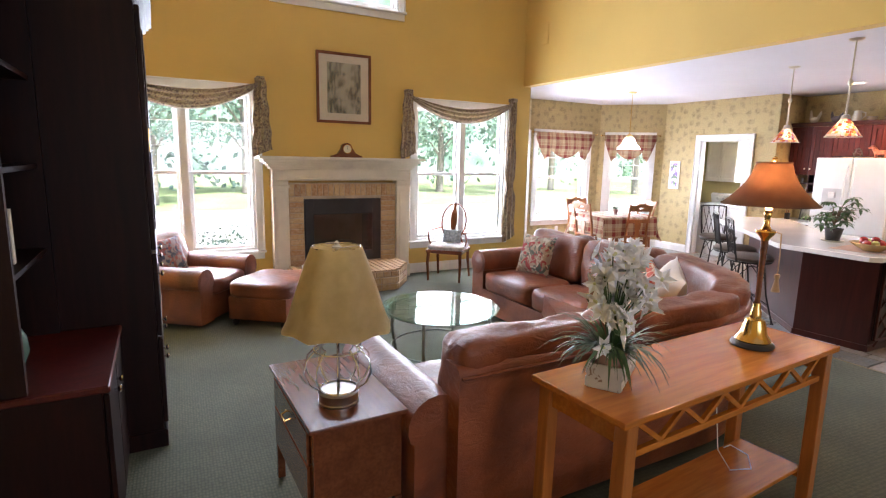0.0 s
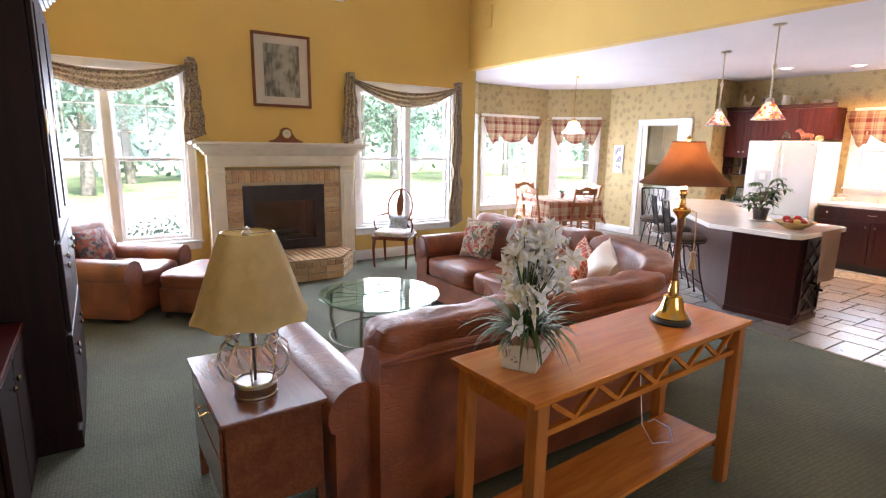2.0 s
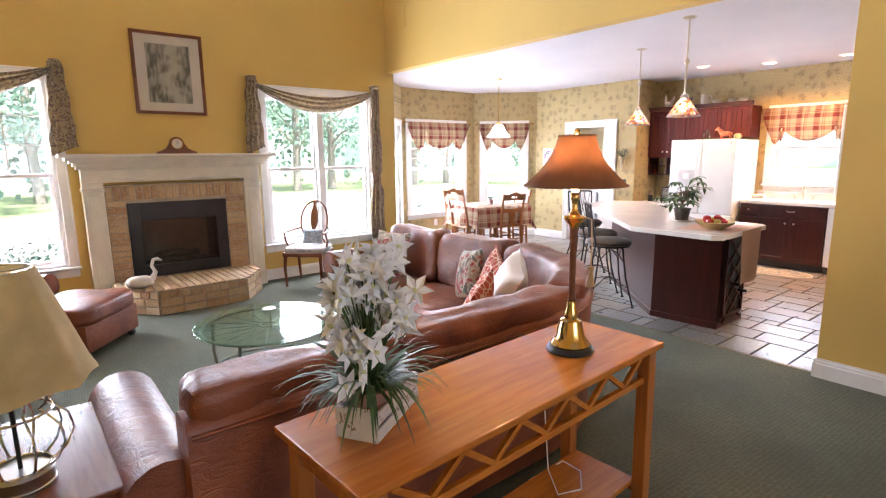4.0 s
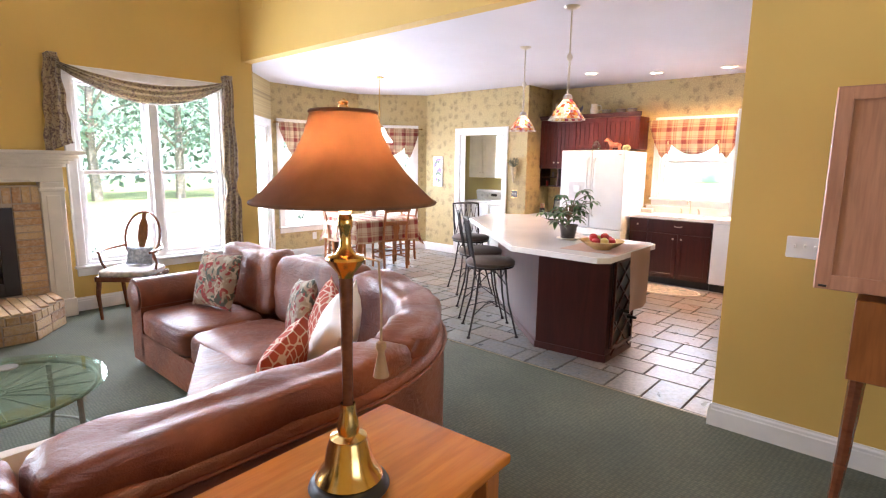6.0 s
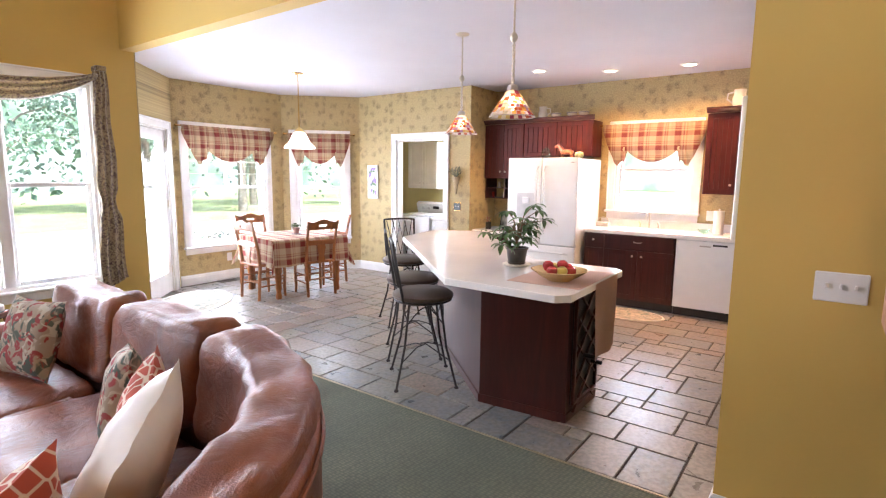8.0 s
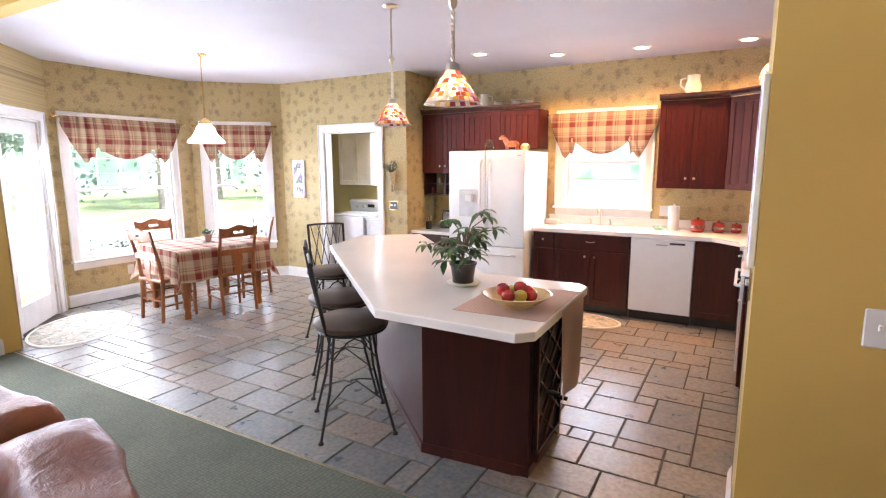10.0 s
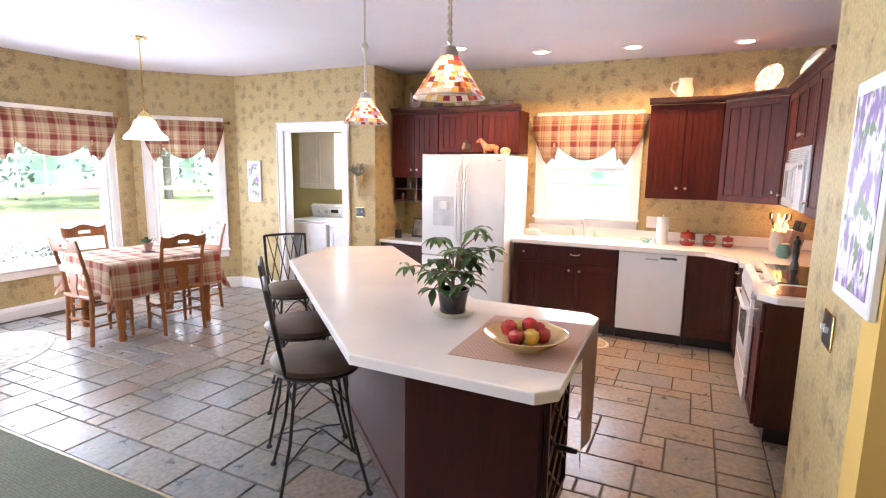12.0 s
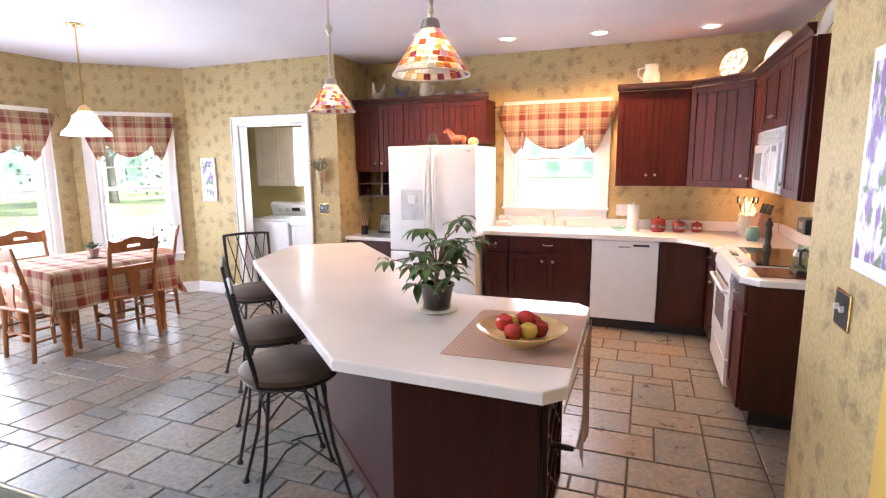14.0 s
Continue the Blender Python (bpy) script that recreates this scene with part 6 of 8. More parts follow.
fr = thing("refrigerator", "white three-door refrigerator with an ice dispenser", "refrigerator")
F0, F1, FX, FT = 4.39, 5.325, 10.70, 1.765
part("body", B(FX + 0.062, F0 + 0.005, 0.05, XE - 0.05, F1 - 0.005, FT - 0.01, 0.006, 2), WHITE, fr)
ld = part("door", B(FX, (F0 + F1) / 2 + 0.003, 0.70, FX + 0.06, F1, FT, 0.014, 3), WHITE, fr, smooth=True)
rd = part("door", B(FX, F0, 0.70, FX + 0.06, (F0 + F1) / 2 - 0.003, FT, 0.014, 3), WHITE, fr, smooth=True)
fd = part("freezer_drawer", B(FX, F0, 0.09, FX + 0.06, F1, 0.69, 0.014, 3), WHITE, fr, smooth=True)
mid = (F0 + F1) / 2
for d, y in ((ld, mid + 0.045), (rd, mid - 0.045)):
    part("handle", tube(bmesh.new(), [(FX, y, 0.86), (FX - 0.045, y, 0.90), (FX - 0.055, y, 1.2), (FX - 0.045, y, 1.62), (FX, y, 1.66)], 0.013, 10), WHITE, d, "white bowed handle", smooth=True)
part("handle", tube(bmesh.new(), [(FX, F1 - 0.1, 0.60), (FX - 0.045, F1 - 0.12, 0.61), (FX - 0.045, F0 + 0.12, 0.61), (FX, F0 + 0.1, 0.60)], 0.013, 10), WHITE, fd, smooth=True)
LG = simple("light_grey_plastic", (0.55, 0.56, 0.57), 0.35, bumps=0)
part("dispenser", B(FX - 0.004, mid + 0.09, 1.02, FX + 0.001, mid + 0.33, 1.33, 0.002), LG, ld, "light grey dispenser panel")
part("dispenser_spout", B(FX - 0.03, mid + 0.15, 1.19, FX - 0.004, mid + 0.25, 1.28, 0.01), WHITE, ld)
part("badge", B(FX - 0.002, F0 + 0.05, 1.70, FX, F0 + 0.09, 1.712), PEWTER, rd)

# island
isl = thing("kitchen_island", "dark cherry angled island with a white laminate top", "kitchen island")
IB = [(7.70, 3.19), (7.64, 3.79), (8.72, 4.98), (9.42, 4.98), (8.20, 3.78), (8.20, 3.19)]
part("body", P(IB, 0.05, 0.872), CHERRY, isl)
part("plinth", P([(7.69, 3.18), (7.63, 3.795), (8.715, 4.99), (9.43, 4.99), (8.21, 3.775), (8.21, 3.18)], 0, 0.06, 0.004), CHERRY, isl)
part("tabletop", P([(7.34, 3.035), (8.27, 3.06), (8.33, 3.12), (8.31, 3.74), (9.80, 5.15), (9.45, 5.62), (8.76, 5.44), (7.29, 3.84), (7.27, 3.10)], 0.873, 0.916, 0.007), COUNTER, isl, "white laminate island top")
rk = part("wine_rack", B(7.76, 3.182, 0.10, 8.16, 3.189, 0.82), BLACK, isl, "dark lattice wine rack on the end")
for q in ((7.76, 3.16, 0.10, 8.16, 3.181, 0.12), (7.76, 3.16, 0.80, 8.16, 3.181, 0.82), (7.76, 3.16, 0.12, 7.78, 3.181, 0.80), (8.14, 3.16, 0.12, 8.16, 3.181, 0.80)):
    part("rail", B(*q, 0.002), CHERRY, rk)
for i in range(4):
    for s in (1, -1):
        m = T(7.96, 3.172, 0.2 + i * 0.17) @ Matrix.Rotation(radians(s * 40), 4, "Y")
        part("slat", B(-0.24, -0.008 + 0.002 * s, -0.006, 0.24, 0.008 + 0.002 * s, 0.006, m=m), CHERRY, rk)
for i, (x, z) in enumerate(((7.90, 0.40), (8.04, 0.32))):
    w = thing("wine_bottle", "dark wine bottle lying in the island rack", "bottle", m=T(x, 3.14, z, rx=90))
    part("glass", Lt([(0, -0.02), (0.014, -0.02), (0.014, 0.03), (0.012, 0.05)], 12), BLACK, w, smooth=True)
# runner, bowl of fruit, plant
WOVEN, nt, b = nodes_of("woven_runner")
v = coords(nt, (1, 1, 1), (0, 0, 0.1))
ck = tex(nt, "Checker", v, 90, 0, out=0, Color1=(0.52, 0.34, 0.26, 1), Color2=(0.60, 0.47, 0.38, 1))
c = mix(nt, 0.35, ck, (0.45, 0.25, 0.20))
nt.links.new(c, b.inputs["Base Color"])
b.inputs["Roughness"].default_value = 0.9
rn = thing("table_runner", "tan and rust woven runner hanging over the island end", "table runner")
bm = P([(7.48, 3.045), (8.12, 3.064), (8.06, 3.52), (7.46, 3.50)], 0.917, 0.919)
part("cloth", bm, WOVEN, rn)
bm = bmesh.new()
g = []
for i in range(11):
    row = []
    for j in range(15):
        u, v_ = i / 10, j / 14
        p = Vector((7.68, 3.045, 0.918)).lerp(Vector((8.10, 3.055, 0.918)), u)
        dpth = 0.48
        p += Vector((0.02 * v_, -0.018 - 0.012 * math.sin(u * 9 + v_ * 2) * v_, -dpth * v_))
        row.append(bm.verts.new(p))
    g.append(row)
for i in range(10):
    for j in range(14):
        bm.faces.new((g[i][j], g[i + 1][j], g[i + 1][j + 1], g[i][j + 1]))
bmesh.ops.solidify(bm, geom=bm.faces[:], thickness=0.002)
part("hanging_end", bm, WOVEN, rn, smooth=True)
bo = thing("fruit_bowl", "wide yellow pottery bowl on the island runner", "bowl", m=T(7.66, 3.25, 0.920))
YPOT = simple("honey_glaze", (0.58, 0.40, 0.17), 0.25, vary=0.15, scale=14, bumps=0.02, coat=0.3)
part("body", Lt([(0, 0), (0.07, 0), (0.075, 0.008), (0.12, 0.03), (0.16, 0.058), (0.172, 0.066), (0.165, 0.068), (0.12, 0.04), (0.07, 0.016), (0, 0.014)], 40), YPOT, bo, smooth=True)
RED = simple("red_apple_skin", (0.45, 0.03, 0.03), 0.25, vary=0.3, scale=9, bumps=0, coat=0.3)
YEL = simple("yellow_apple_skin", (0.62, 0.42, 0.08), 0.3, vary=0.15, scale=9, bumps=0, coat=0.3)
for x, y, z, mt in ((-0.06, 0.02, 0.055, RED), (0.03, -0.06, 0.05, RED), (-0.03, 0.06, 0.08, RED), (0.05, 0.02, 0.06, RED), (-0.03, -0.03, 0.055, YEL), (0.01, 0.04, 0.065, YEL), (0.02, -0.01, 0.085, RED), (0.06, -0.03, 0.06, RED)):
    ap = thing("apple", ("shiny red" if mt is RED else "yellow") + " apple in the pottery bowl", "apple", "apples in the bowl", m=T(7.66 + x, 3.25 + y, 0.922 + z - 0.03, 40 * x * 100))
    part("fruit", Lt([(0, 0.008), (0.012, 0.001), (0.026, 0.01), (0.034, 0.032), (0.03, 0.052), (0.015, 0.062), (0.004, 0.055), (0, 0.054)], 18), mt, ap, smooth=True)
LEAF = simple("glossy_green_leaf", (0.06, 0.13, 0.035), 0.35, vary=0.45, scale=12, bumps=0)
POT = simple("dark_glazed_pot", (0.045, 0.035, 0.03), 0.3, vary=0.5, scale=12, coat=0.3)


def leaf_blade(bm, base, d, up, L_, W_):
    side = d.cross(up).normalized()
    n = up
    pts = [(0, 0.05, 0), (0.25, 0.8, 0.06), (0.55, 1.0, 0.05), (0.85, 0.5, -0.05), (1.0, 0.02, -0.16)]
    prev = None
    for t, w, hgt in pts:
        c = base + d * (L_ * t) + n * (L_ * hgt)
        cur = (bm.verts.new(c - side * W_ * w * 0.5 + n * 0.15 * W_ * w), bm.verts.new(c), bm.verts.new(c + side * W_ * w * 0.5 + n * 0.15 * W_ * w))
        if prev:
            bm.faces.new((prev[0], prev[1], cur[1], cur[0]))
            bm.faces.new((prev[1], prev[2], cur[2], cur[1]))
        prev = cur


pl = thing("umbrella_plant", "bushy green potted plant in a dark glazed pot on a saucer", "plant", m=T(7.99, 3.72, 0.917))
part("saucer", Lt([(0, 0), (0.08, 0), (0.1, 0.008), (0.098, 0.012), (0, 0.008)], 28), CREAM, pl, "pale round saucer", smooth=True)
part("pot", Lt([(0, 0.012), (0.052, 0.012), (0.062, 0.03), (0.075, 0.11), (0.082, 0.118), (0.082, 0.128), (0.072, 0.128), (0.068, 0.10), (0, 0.10)], 28), POT, pl, smooth=True)
part("saucer_inner", Lt([(0, 0.009), (0.06, 0.012), (0.066, 0.024), (0.06, 0.026), (0, 0.02)], 24), POT, pl, smooth=True)
rp = random.Random(8)
stm = bmesh.new()
tips = []
tube(stm, [(0, 0, 0.09), (0.005, 0.005, 0.15), (0, 0.0, 0.19)], [0.014, 0.011, 0.009], 8)
for i in range(19):
    a = i * 2.4 + rp.uniform(-.3, .3)
    r = rp.uniform(0.07, 0.24)
    h = rp.uniform(0.15, 0.34) if i > 2 else rp.uniform(0.36, 0.46)
    tip = Vector((r * math.cos(a), r * math.sin(a), h))
    tube(stm, [(0, 0, 0.17), (r * .4 * math.cos(a), r * .4 * math.sin(a), 0.14 + h * 0.5), tip], [0.005, 0.004, 0.0025], 5)
    tips.append((tip, a))
part("stem", stm, simple("plant_stem", (0.16, 0.10, 0.05), 0.7), pl)
for tip, a in tips:
    k = rp.randint(6, 9)
    for q in range(k):
        aa = a + (q - k / 2) * 0.75
        bm = bmesh.new()
        dd = Vector((math.cos(aa), math.sin(aa), rp.uniform(-0.75, 0.1))).normalized()
        up = (Vector((0, 0, 1)) - dd * dd.z).normalized()
        leaf_blade(bm, tip - Vector((0, 0, 0.0)) , dd, up, rp.uniform(0.075, 0.12), rp.uniform(0.028, 0.042))
        part("leaf", bm, LEAF, pl, smooth=True)

# bar stools
STOOLSEAT = simple("brown_vinyl", (0.085, 0.058, 0.04), 0.45, vary=0.15)
def bar_stool(m):
    st = thing("bar_stool", "black wrought-iron bar stool with a twig back and brown seat", "bar stool", "bar stools at the island", m=m)
    SH = 0.64
    part("seat", Lt([(0, SH), (0.21, SH), (0.228, SH + 0.012), (0.228, SH + 0.035), (0.20, SH + 0.055), (0, SH + 0.06)], 28), STOOLSEAT, st, smooth=True)
    part("seat_ring", tube(bmesh.new(), [(0.21 * math.cos(a), 0.21 * math.sin(a), SH - 0.008) for a in np.linspace(0, 2 * math.pi, 33)[:-1]], 0.008, 6, True), IRON, st, smooth=True)
    for a in (45, 135, 225, 315):
        c_, s_ = math.cos(radians(a)), math.sin(radians(a))
        part("leg", tube(bmesh.new(), [(0.16 * c_, 0.16 * s_, SH - 0.01), (0.215 * c_, 0.215 * s_, 0.30), (0.31 * c_, 0.31 * s_, 0.01)], 0.009, 7), IRON, st, smooth=True)
        part("foot", Lt([(0, 0), (0.016, 0), (0.018, 0.01), (0.01, 0.022), (0, 0.024)], 10, m=T(0.31 * c_, 0.31 * s_, 0)), IRON, st)
        part("brace", tube(bmesh.new(), [(0.245 * c_, 0.245 * s_, 0.20), (0.07 * c_, 0.07 * s_, 0.27), (-0.02 * s_, 0.02 * c_, 0.28)], 0.005, 6), IRON, st, smooth=True)
    for a0, a1 in ((45, 135), (135, 225), (225, 315), (315, 405)):
        pts = []
        for t in np.linspace(0, 1, 7):
            a = radians(a0 + (a1 - a0) * t)
            r = 0.18 - 0.035 * math.sin(math.pi * t)
            pts.append((r * math.cos(a), r * math.sin(a), 0.47 + 0.13 * math.sin(math.pi * t)))
        part("stretcher", tube(bmesh.new(), pts, 0.005, 6), IRON, st, smooth=True)
    for s in (-1, 1):
        part("back_post", tube(bmesh.new(), [(-0.16, 0.15 * s, SH), (-0.20, 0.16 * s, SH + 0.2), (-0.235, 0.165 * s, SH + 0.42)], 0.010, 7), IRON, st, smooth=True)
    part("top_rail", tube(bmesh.new(), [(-0.235, 0.175 * math.sin(t) / 1, SH + 0.42 + 0.012 * math.cos(t)) for t in np.linspace(-1.35, 1.35, 7)], 0.010, 7), IRON, st, smooth=True)
    for k in range(5):
        y0 = -0.13 + 0.065 * k
        for s in (-1, 1):
            pts = []
            for t in np.linspace(0, 1, 6):
                y = y0 + s * 0.075 * t
                pts.append((-0.165 - 0.07 * t, max(-0.155, min(0.155, y)), SH + 0.06 + 0.36 * t))
            part("twig", tube(bmesh.new(), pts, 0.0045, 5), IRON, st, smooth=True)
    return st


s0 = bar_stool(pose(7.95, 4.32 + 0.10, 0, 0, 0, -8 - 0))
s0.matrix_world = pose(7.72, 4.35, 0, 0, 0, -44)
copy_thing(s0, pose(8.15, 4.80, 0, 0, 0, -47))
copy_thing(s0, pose(8.86, 5.50, 0, 0, 0, -125))

# pendants

def mosaic_pendant(x, y, seed):
    p = thing("pendant_lamp", "mosaic stained-glass cone pendant lamp, lit", "pendant lamp", "pendant lamps over the island", m=T(x, y, 0))
    part("canopy", Lt([(0, ZC - 0.022), (0.03, ZC - 0.022), (0.055, ZC - 0.01), (0.06, ZC - 0.001), (0, ZC - 0.001)], 24), NICKEL, p, smooth=True)
    part("rod", tube(bmesh.new(), [(0, 0, 2.36), (0, 0, ZC - 0.02)], 0.0065, 8), NICKEL, p)
    part("ball", Lt([(0.008, 2.34), (0.018, 2.352), (0.024, 2.37), (0.018, 2.388), (0.008, 2.40)], 14), NICKEL, p, smooth=True)
    bm = bmesh.new()
    for s in (0, 1):
        tube(bm, [(0.006 * math.cos(t * 26 + math.pi * s), 0.006 * math.sin(t * 26 + math.pi * s), 2.34 - t * 0.24) for t in np.linspace(0, 1, 60)], 0.005, 5)
    part("twisted_stem", bm, NICKEL, p, smooth=True)
    part("cap", Lt([(0.012, 2.10), (0.03, 2.09), (0.038, 2.06), (0.03, 2.055)], 18), PEWTER, p, smooth=True)
    n, rows = 24, 7
    k = 0
    for j in range(rows):
        t0, t1 = j / rows, (j + 1) / rows
        z0, z1 = 2.06 - 0.155 * t0, 2.06 - 0.155 * t1
        r0, r1 = 0.034 + 0.105 * t0 ** 0.95, 0.034 + 0.105 * t1 ** 0.95
        nn = max(8, int(7 + 4 * j))
        for i in range(nn):
            a0, a1 = 2 * math.pi * (i + 0.04) / nn, 2 * math.pi * (i + 0.96) / nn
            bm = bmesh.new()
            lo = [bm.verts.new((r * math.cos(a), r * math.sin(a), z)) for r, a, z in ((r0, a0, z0 - .001), (r0, a1, z0 - .001), (r1, a1, z1 + .001), (r1, a0, z1 + .001))]
            bm.faces.new(lo)
            bmesh.ops.solidify(bm, geom=bm.faces[:], thickness=0.003)
            part("glass_tile", bm, TIFS[rmos.choice((0, 0, 4, 1, 2, 3, 4, 4, 5, 6, 0, 4, 5, 2))], p)
            k += 1
    part("rim", tube(bmesh.new(), [(0.139 * math.cos(a), 0.139 * math.sin(a), 1.902) for a in np.linspace(0, 2 * math.pi, 37)[:-1]], 0.003, 6, True), PEWTER, p)
    part("bulb", Lt([(0.012, 2.04), (0.022, 2.0), (0.024, 1.97), (0.015, 1.945), (0, 1.938)], 14), BULB, p, "glowing bulb", smooth=True)
    lamp("pendant_light", "POINT", T(x, y, 1.96), 3.6, (1, 0.78, 0.55), radius=0.03)


TIFS = []
rmos = random.Random(4)
for nm, col in (("cream", (0.75, 0.68, 0.55)), ("amber", (0.75, 0.40, 0.10)), ("rust", (0.55, 0.14, 0.06)), ("wine", (0.35, 0.07, 0.12)), ("pearl", (0.75, 0.70, 0.68)), ("mauve", (0.42, 0.28, 0.42)), ("gold", (0.72, 0.52, 0.2))):
    m_, nt, b = nodes_of(nm + "_art_glass")
    v = coords(nt)
    cc_ = mix(nt, tex(nt, "Noise", v, 50, 2), tuple(x * 0.6 for x in col), col)
    nt.links.new(cc_, b.inputs["Base Color"])
    b.inputs["Roughness"].default_value = 0.15
    t_ = nt.nodes.new("ShaderNodeBsdfTranslucent")
    nt.links.new(cc_, t_.inputs[0])
    x_ = nt.nodes.new("ShaderNodeMixShader")
    x_.inputs[0].default_value = 0.6
    nt.links.new(b.outputs[0], x_.inputs[1])
    nt.links.new(t_.outputs[0], x_.inputs[2])
    nt.links.new(x_.outputs[0], nt.nodes["Material Output"].inputs[0])
    TIFS.append(m_)
mosaic_pendant(8.60, 4.63, 0)
mosaic_pendant(7.63, 3.59, 3)
np_ = thing("pendant_lamp", "white glass bell pendant lamp over the breakfast table", "pendant lamp", m=T(8.96, 7.27, 0))
part("canopy", Lt([(0, ZC - 0.022), (0.03, ZC - 0.022), (0.06, ZC - 0.01), (0.065, ZC - 0.001), (0, ZC - 0.001)], 24), BRASS, np_, smooth=True)
part("rod", tube(bmesh.new(), [(0, 0, 2.08), (0, 0, ZC - 0.02)], 0.006, 8), BRASS, np_)
part("cap", Lt([(0.008, 2.10), (0.03, 2.085), (0.055, 2.06), (0.06, 2.045), (0.05, 2.04)], 20), BRASS, np_, smooth=True)
OPAL = glow("opal_glass", (1, 0.95, 0.88), 0.9)
bm = Lt([(0.05, 2.04), (0.085, 2.01), (0.105, 1.96), (0.13, 1.915), (0.175, 1.875), (0.185, 1.845)], 36)
bmesh.ops.solidify(bm, geom=bm.faces[:], thickness=0.004)
part("shade", bm, OPAL, np_, "white opal glass shade", smooth=True)

# downlights
LENS = glow("downlight_lens", (1, 0.86, 0.62), 6)
for cx, cy in ((11.18, 2.39), (11.05, 3.30), (10.95, 4.12), (10.52, 4.80)):
    d = thing("downlight", "round white recessed ceiling downlight, lit", "ceiling light", "recessed downlights", m=T(cx - 0.1, cy, ZC))
    part("trim_ring", Lt([(0.065, -0.001), (0.065, -0.012), (0.09, -0.008), (0.095, -0.001)], 28), TRIM, d, smooth=True)
    part("lens", Lt([(0, -0.004), (0.066, -0.004)], 24), LENS, d)

# ---- breakfast nook ----
def dining_chair(m):
    ch = thing("dining_chair", "orange-brown oak side chair with a cut-out top rail", "chair", "chairs round the breakfast table", m=m)
    for s in (-1, 1):
        part("back_leg", tube(bmesh.new(), [(-0.21, 0.19 * s, 0), (-0.18, 0.19 * s, 0.42), (-0.20, 0.19 * s, 0.62), (-0.27, 0.195 * s, 0.93)], [0.018, 0.022, 0.02, 0.016], 8), PINE, ch, smooth=True)
        part("front_leg", tube(bmesh.new(), [(0.17, 0.18 * s, 0), (0.165, 0.175 * s, 0.12), (0.17, 0.18 * s, 0.3), (0.165, 0.175 * s, 0.42)], [0.014, 0.02, 0.018, 0.022], 8), PINE, ch, smooth=True)
        part("stretcher", tube(bmesh.new(), [(-0.19, 0.19 * s, 0.17), (0.165, 0.178 * s, 0.17)], 0.010, 7), PINE, ch, smooth=True)
        part("stretcher", tube(bmesh.new(), [(-0.18, 0.19 * s, 0.27), (0.165, 0.178 * s, 0.27)], 0.010, 7), PINE, ch, smooth=True)
    part("stretcher", tube(bmesh.new(), [(0.165, -0.18, 0.22), (0.165, 0.18, 0.22)], 0.012, 7), PINE, ch, smooth=True)
    part("stretcher", tube(bmesh.new(), [(-0.19, -0.19, 0.22), (-0.19, 0.19, 0.22)], 0.010, 7), PINE, ch, smooth=True)
    part("seat", B(-0.21, -0.21, 0.42, 0.21, 0.21, 0.452, 0.012, 2), PINE, ch)
    bm = bmesh.new()
    n = 16
    def zt(y):
        return 0.965 + 0.018 * math.cos(y / 0.21 * math.pi * 1.5)
    rows = []
    # top rail in one piece with a slot for the fingers
    for i in range(n + 1):
        y = -0.215 + 0.43 * i / n
        zs = (0.85, 0.89, 0.915, zt(y))
        rows.append([[bm.verts.new((-0.265 - (z - 0.85) * 0.25 + d, y, z)) for z in zs] for d in (0, 0.022)])
    for i in range(n):
        hole = 6 <= i < 10
        for k in range(3):
            if k == 1 and hole:
                continue
            for dd in (0, 1):
                a, c = rows[i][dd], rows[i + 1][dd]
                bm.faces.new((a[k], a[k + 1], c[k + 1], c[k]))
    for i in range(n):
        for k in (0, 3):
            bm.faces.new((rows[i][0][k], rows[i + 1][0][k], rows[i + 1][1][k], rows[i][1][k]))
        if 6 <= i < 10:
            for k in (1, 2):
                bm.faces.new((rows[i][0][k], rows[i + 1][0][k], rows[i + 1][1][k], rows[i][1][k]))
    for i in (0, n):
        for k in range(3):
            bm.faces.new((rows[i][0][k], rows[i][0][k + 1], rows[i][1][k + 1], rows[i][1][k]))
    for i in (6, 10):
        bm.faces.new((rows[i][0][1], rows[i][0][2], rows[i][1][2], rows[i][1][1]))
    part("top_rail", bm, PINE, ch)
    part("lower_rail", B(-0.012, -0.185, 0.66, 0.012, 0.185, 0.72, 0.004, m=T(-0.222, 0, 0, 0, 0, 0)), PINE, ch)
    sp = P([(-0.05, 0.45), (0.05, 0.45), (0.035, 0.52), (0.06, 0.62), (0.045, 0.67), (-0.045, 0.67), (-0.06, 0.62), (-0.035, 0.52)], -0.006, 0.006)
    bmesh.ops.transform(sp, matrix=T(-0.215, 0, 0, 90, 0, 0) @ Matrix.Rotation(radians(90), 4, "X"), verts=sp.verts)
    part("splat", sp, PINE, ch)
    return ch


DT = pose(9.12, 7.66, 0, 0, 0, -9)
dt = thing("breakfast_table", "orange-brown oak table with thick turned legs", "table", m=DT)
part("tabletop", B(-0.50, -0.46, 0.715, 0.50, 0.46, 0.742, 0.008), PINE, dt)
part("apron", B(-0.44, -0.40, 0.62, 0.44, 0.40, 0.714), PINE, dt)
for x in (-0.42, 0.42):
    for y in (-0.38, 0.38):
        part("leg", Lt([(0, 0), (0.034, 0), (0.038, 0.04), (0.028, 0.09), (0.04, 0.14), (0.034, 0.2), (0.044, 0.27), (0.036, 0.31), (0.046, 0.33), (0.046, 0.62), (0, 0.62)], 14, m=T(x, y)), PINE, dt, smooth=True)
bm = bmesh.new()
uvl = bm.loops.layers.uv.new()
cn = 46
hw, hd, drop = 0.52, 0.48, 0.34
gx = [-(hw + drop) + 2 * (hw + drop) * i / cn for i in range(cn + 1)]
gy = [-(hd + drop) + 2 * (hd + drop) * i / cn for i in range(cn + 1)]
grid = []
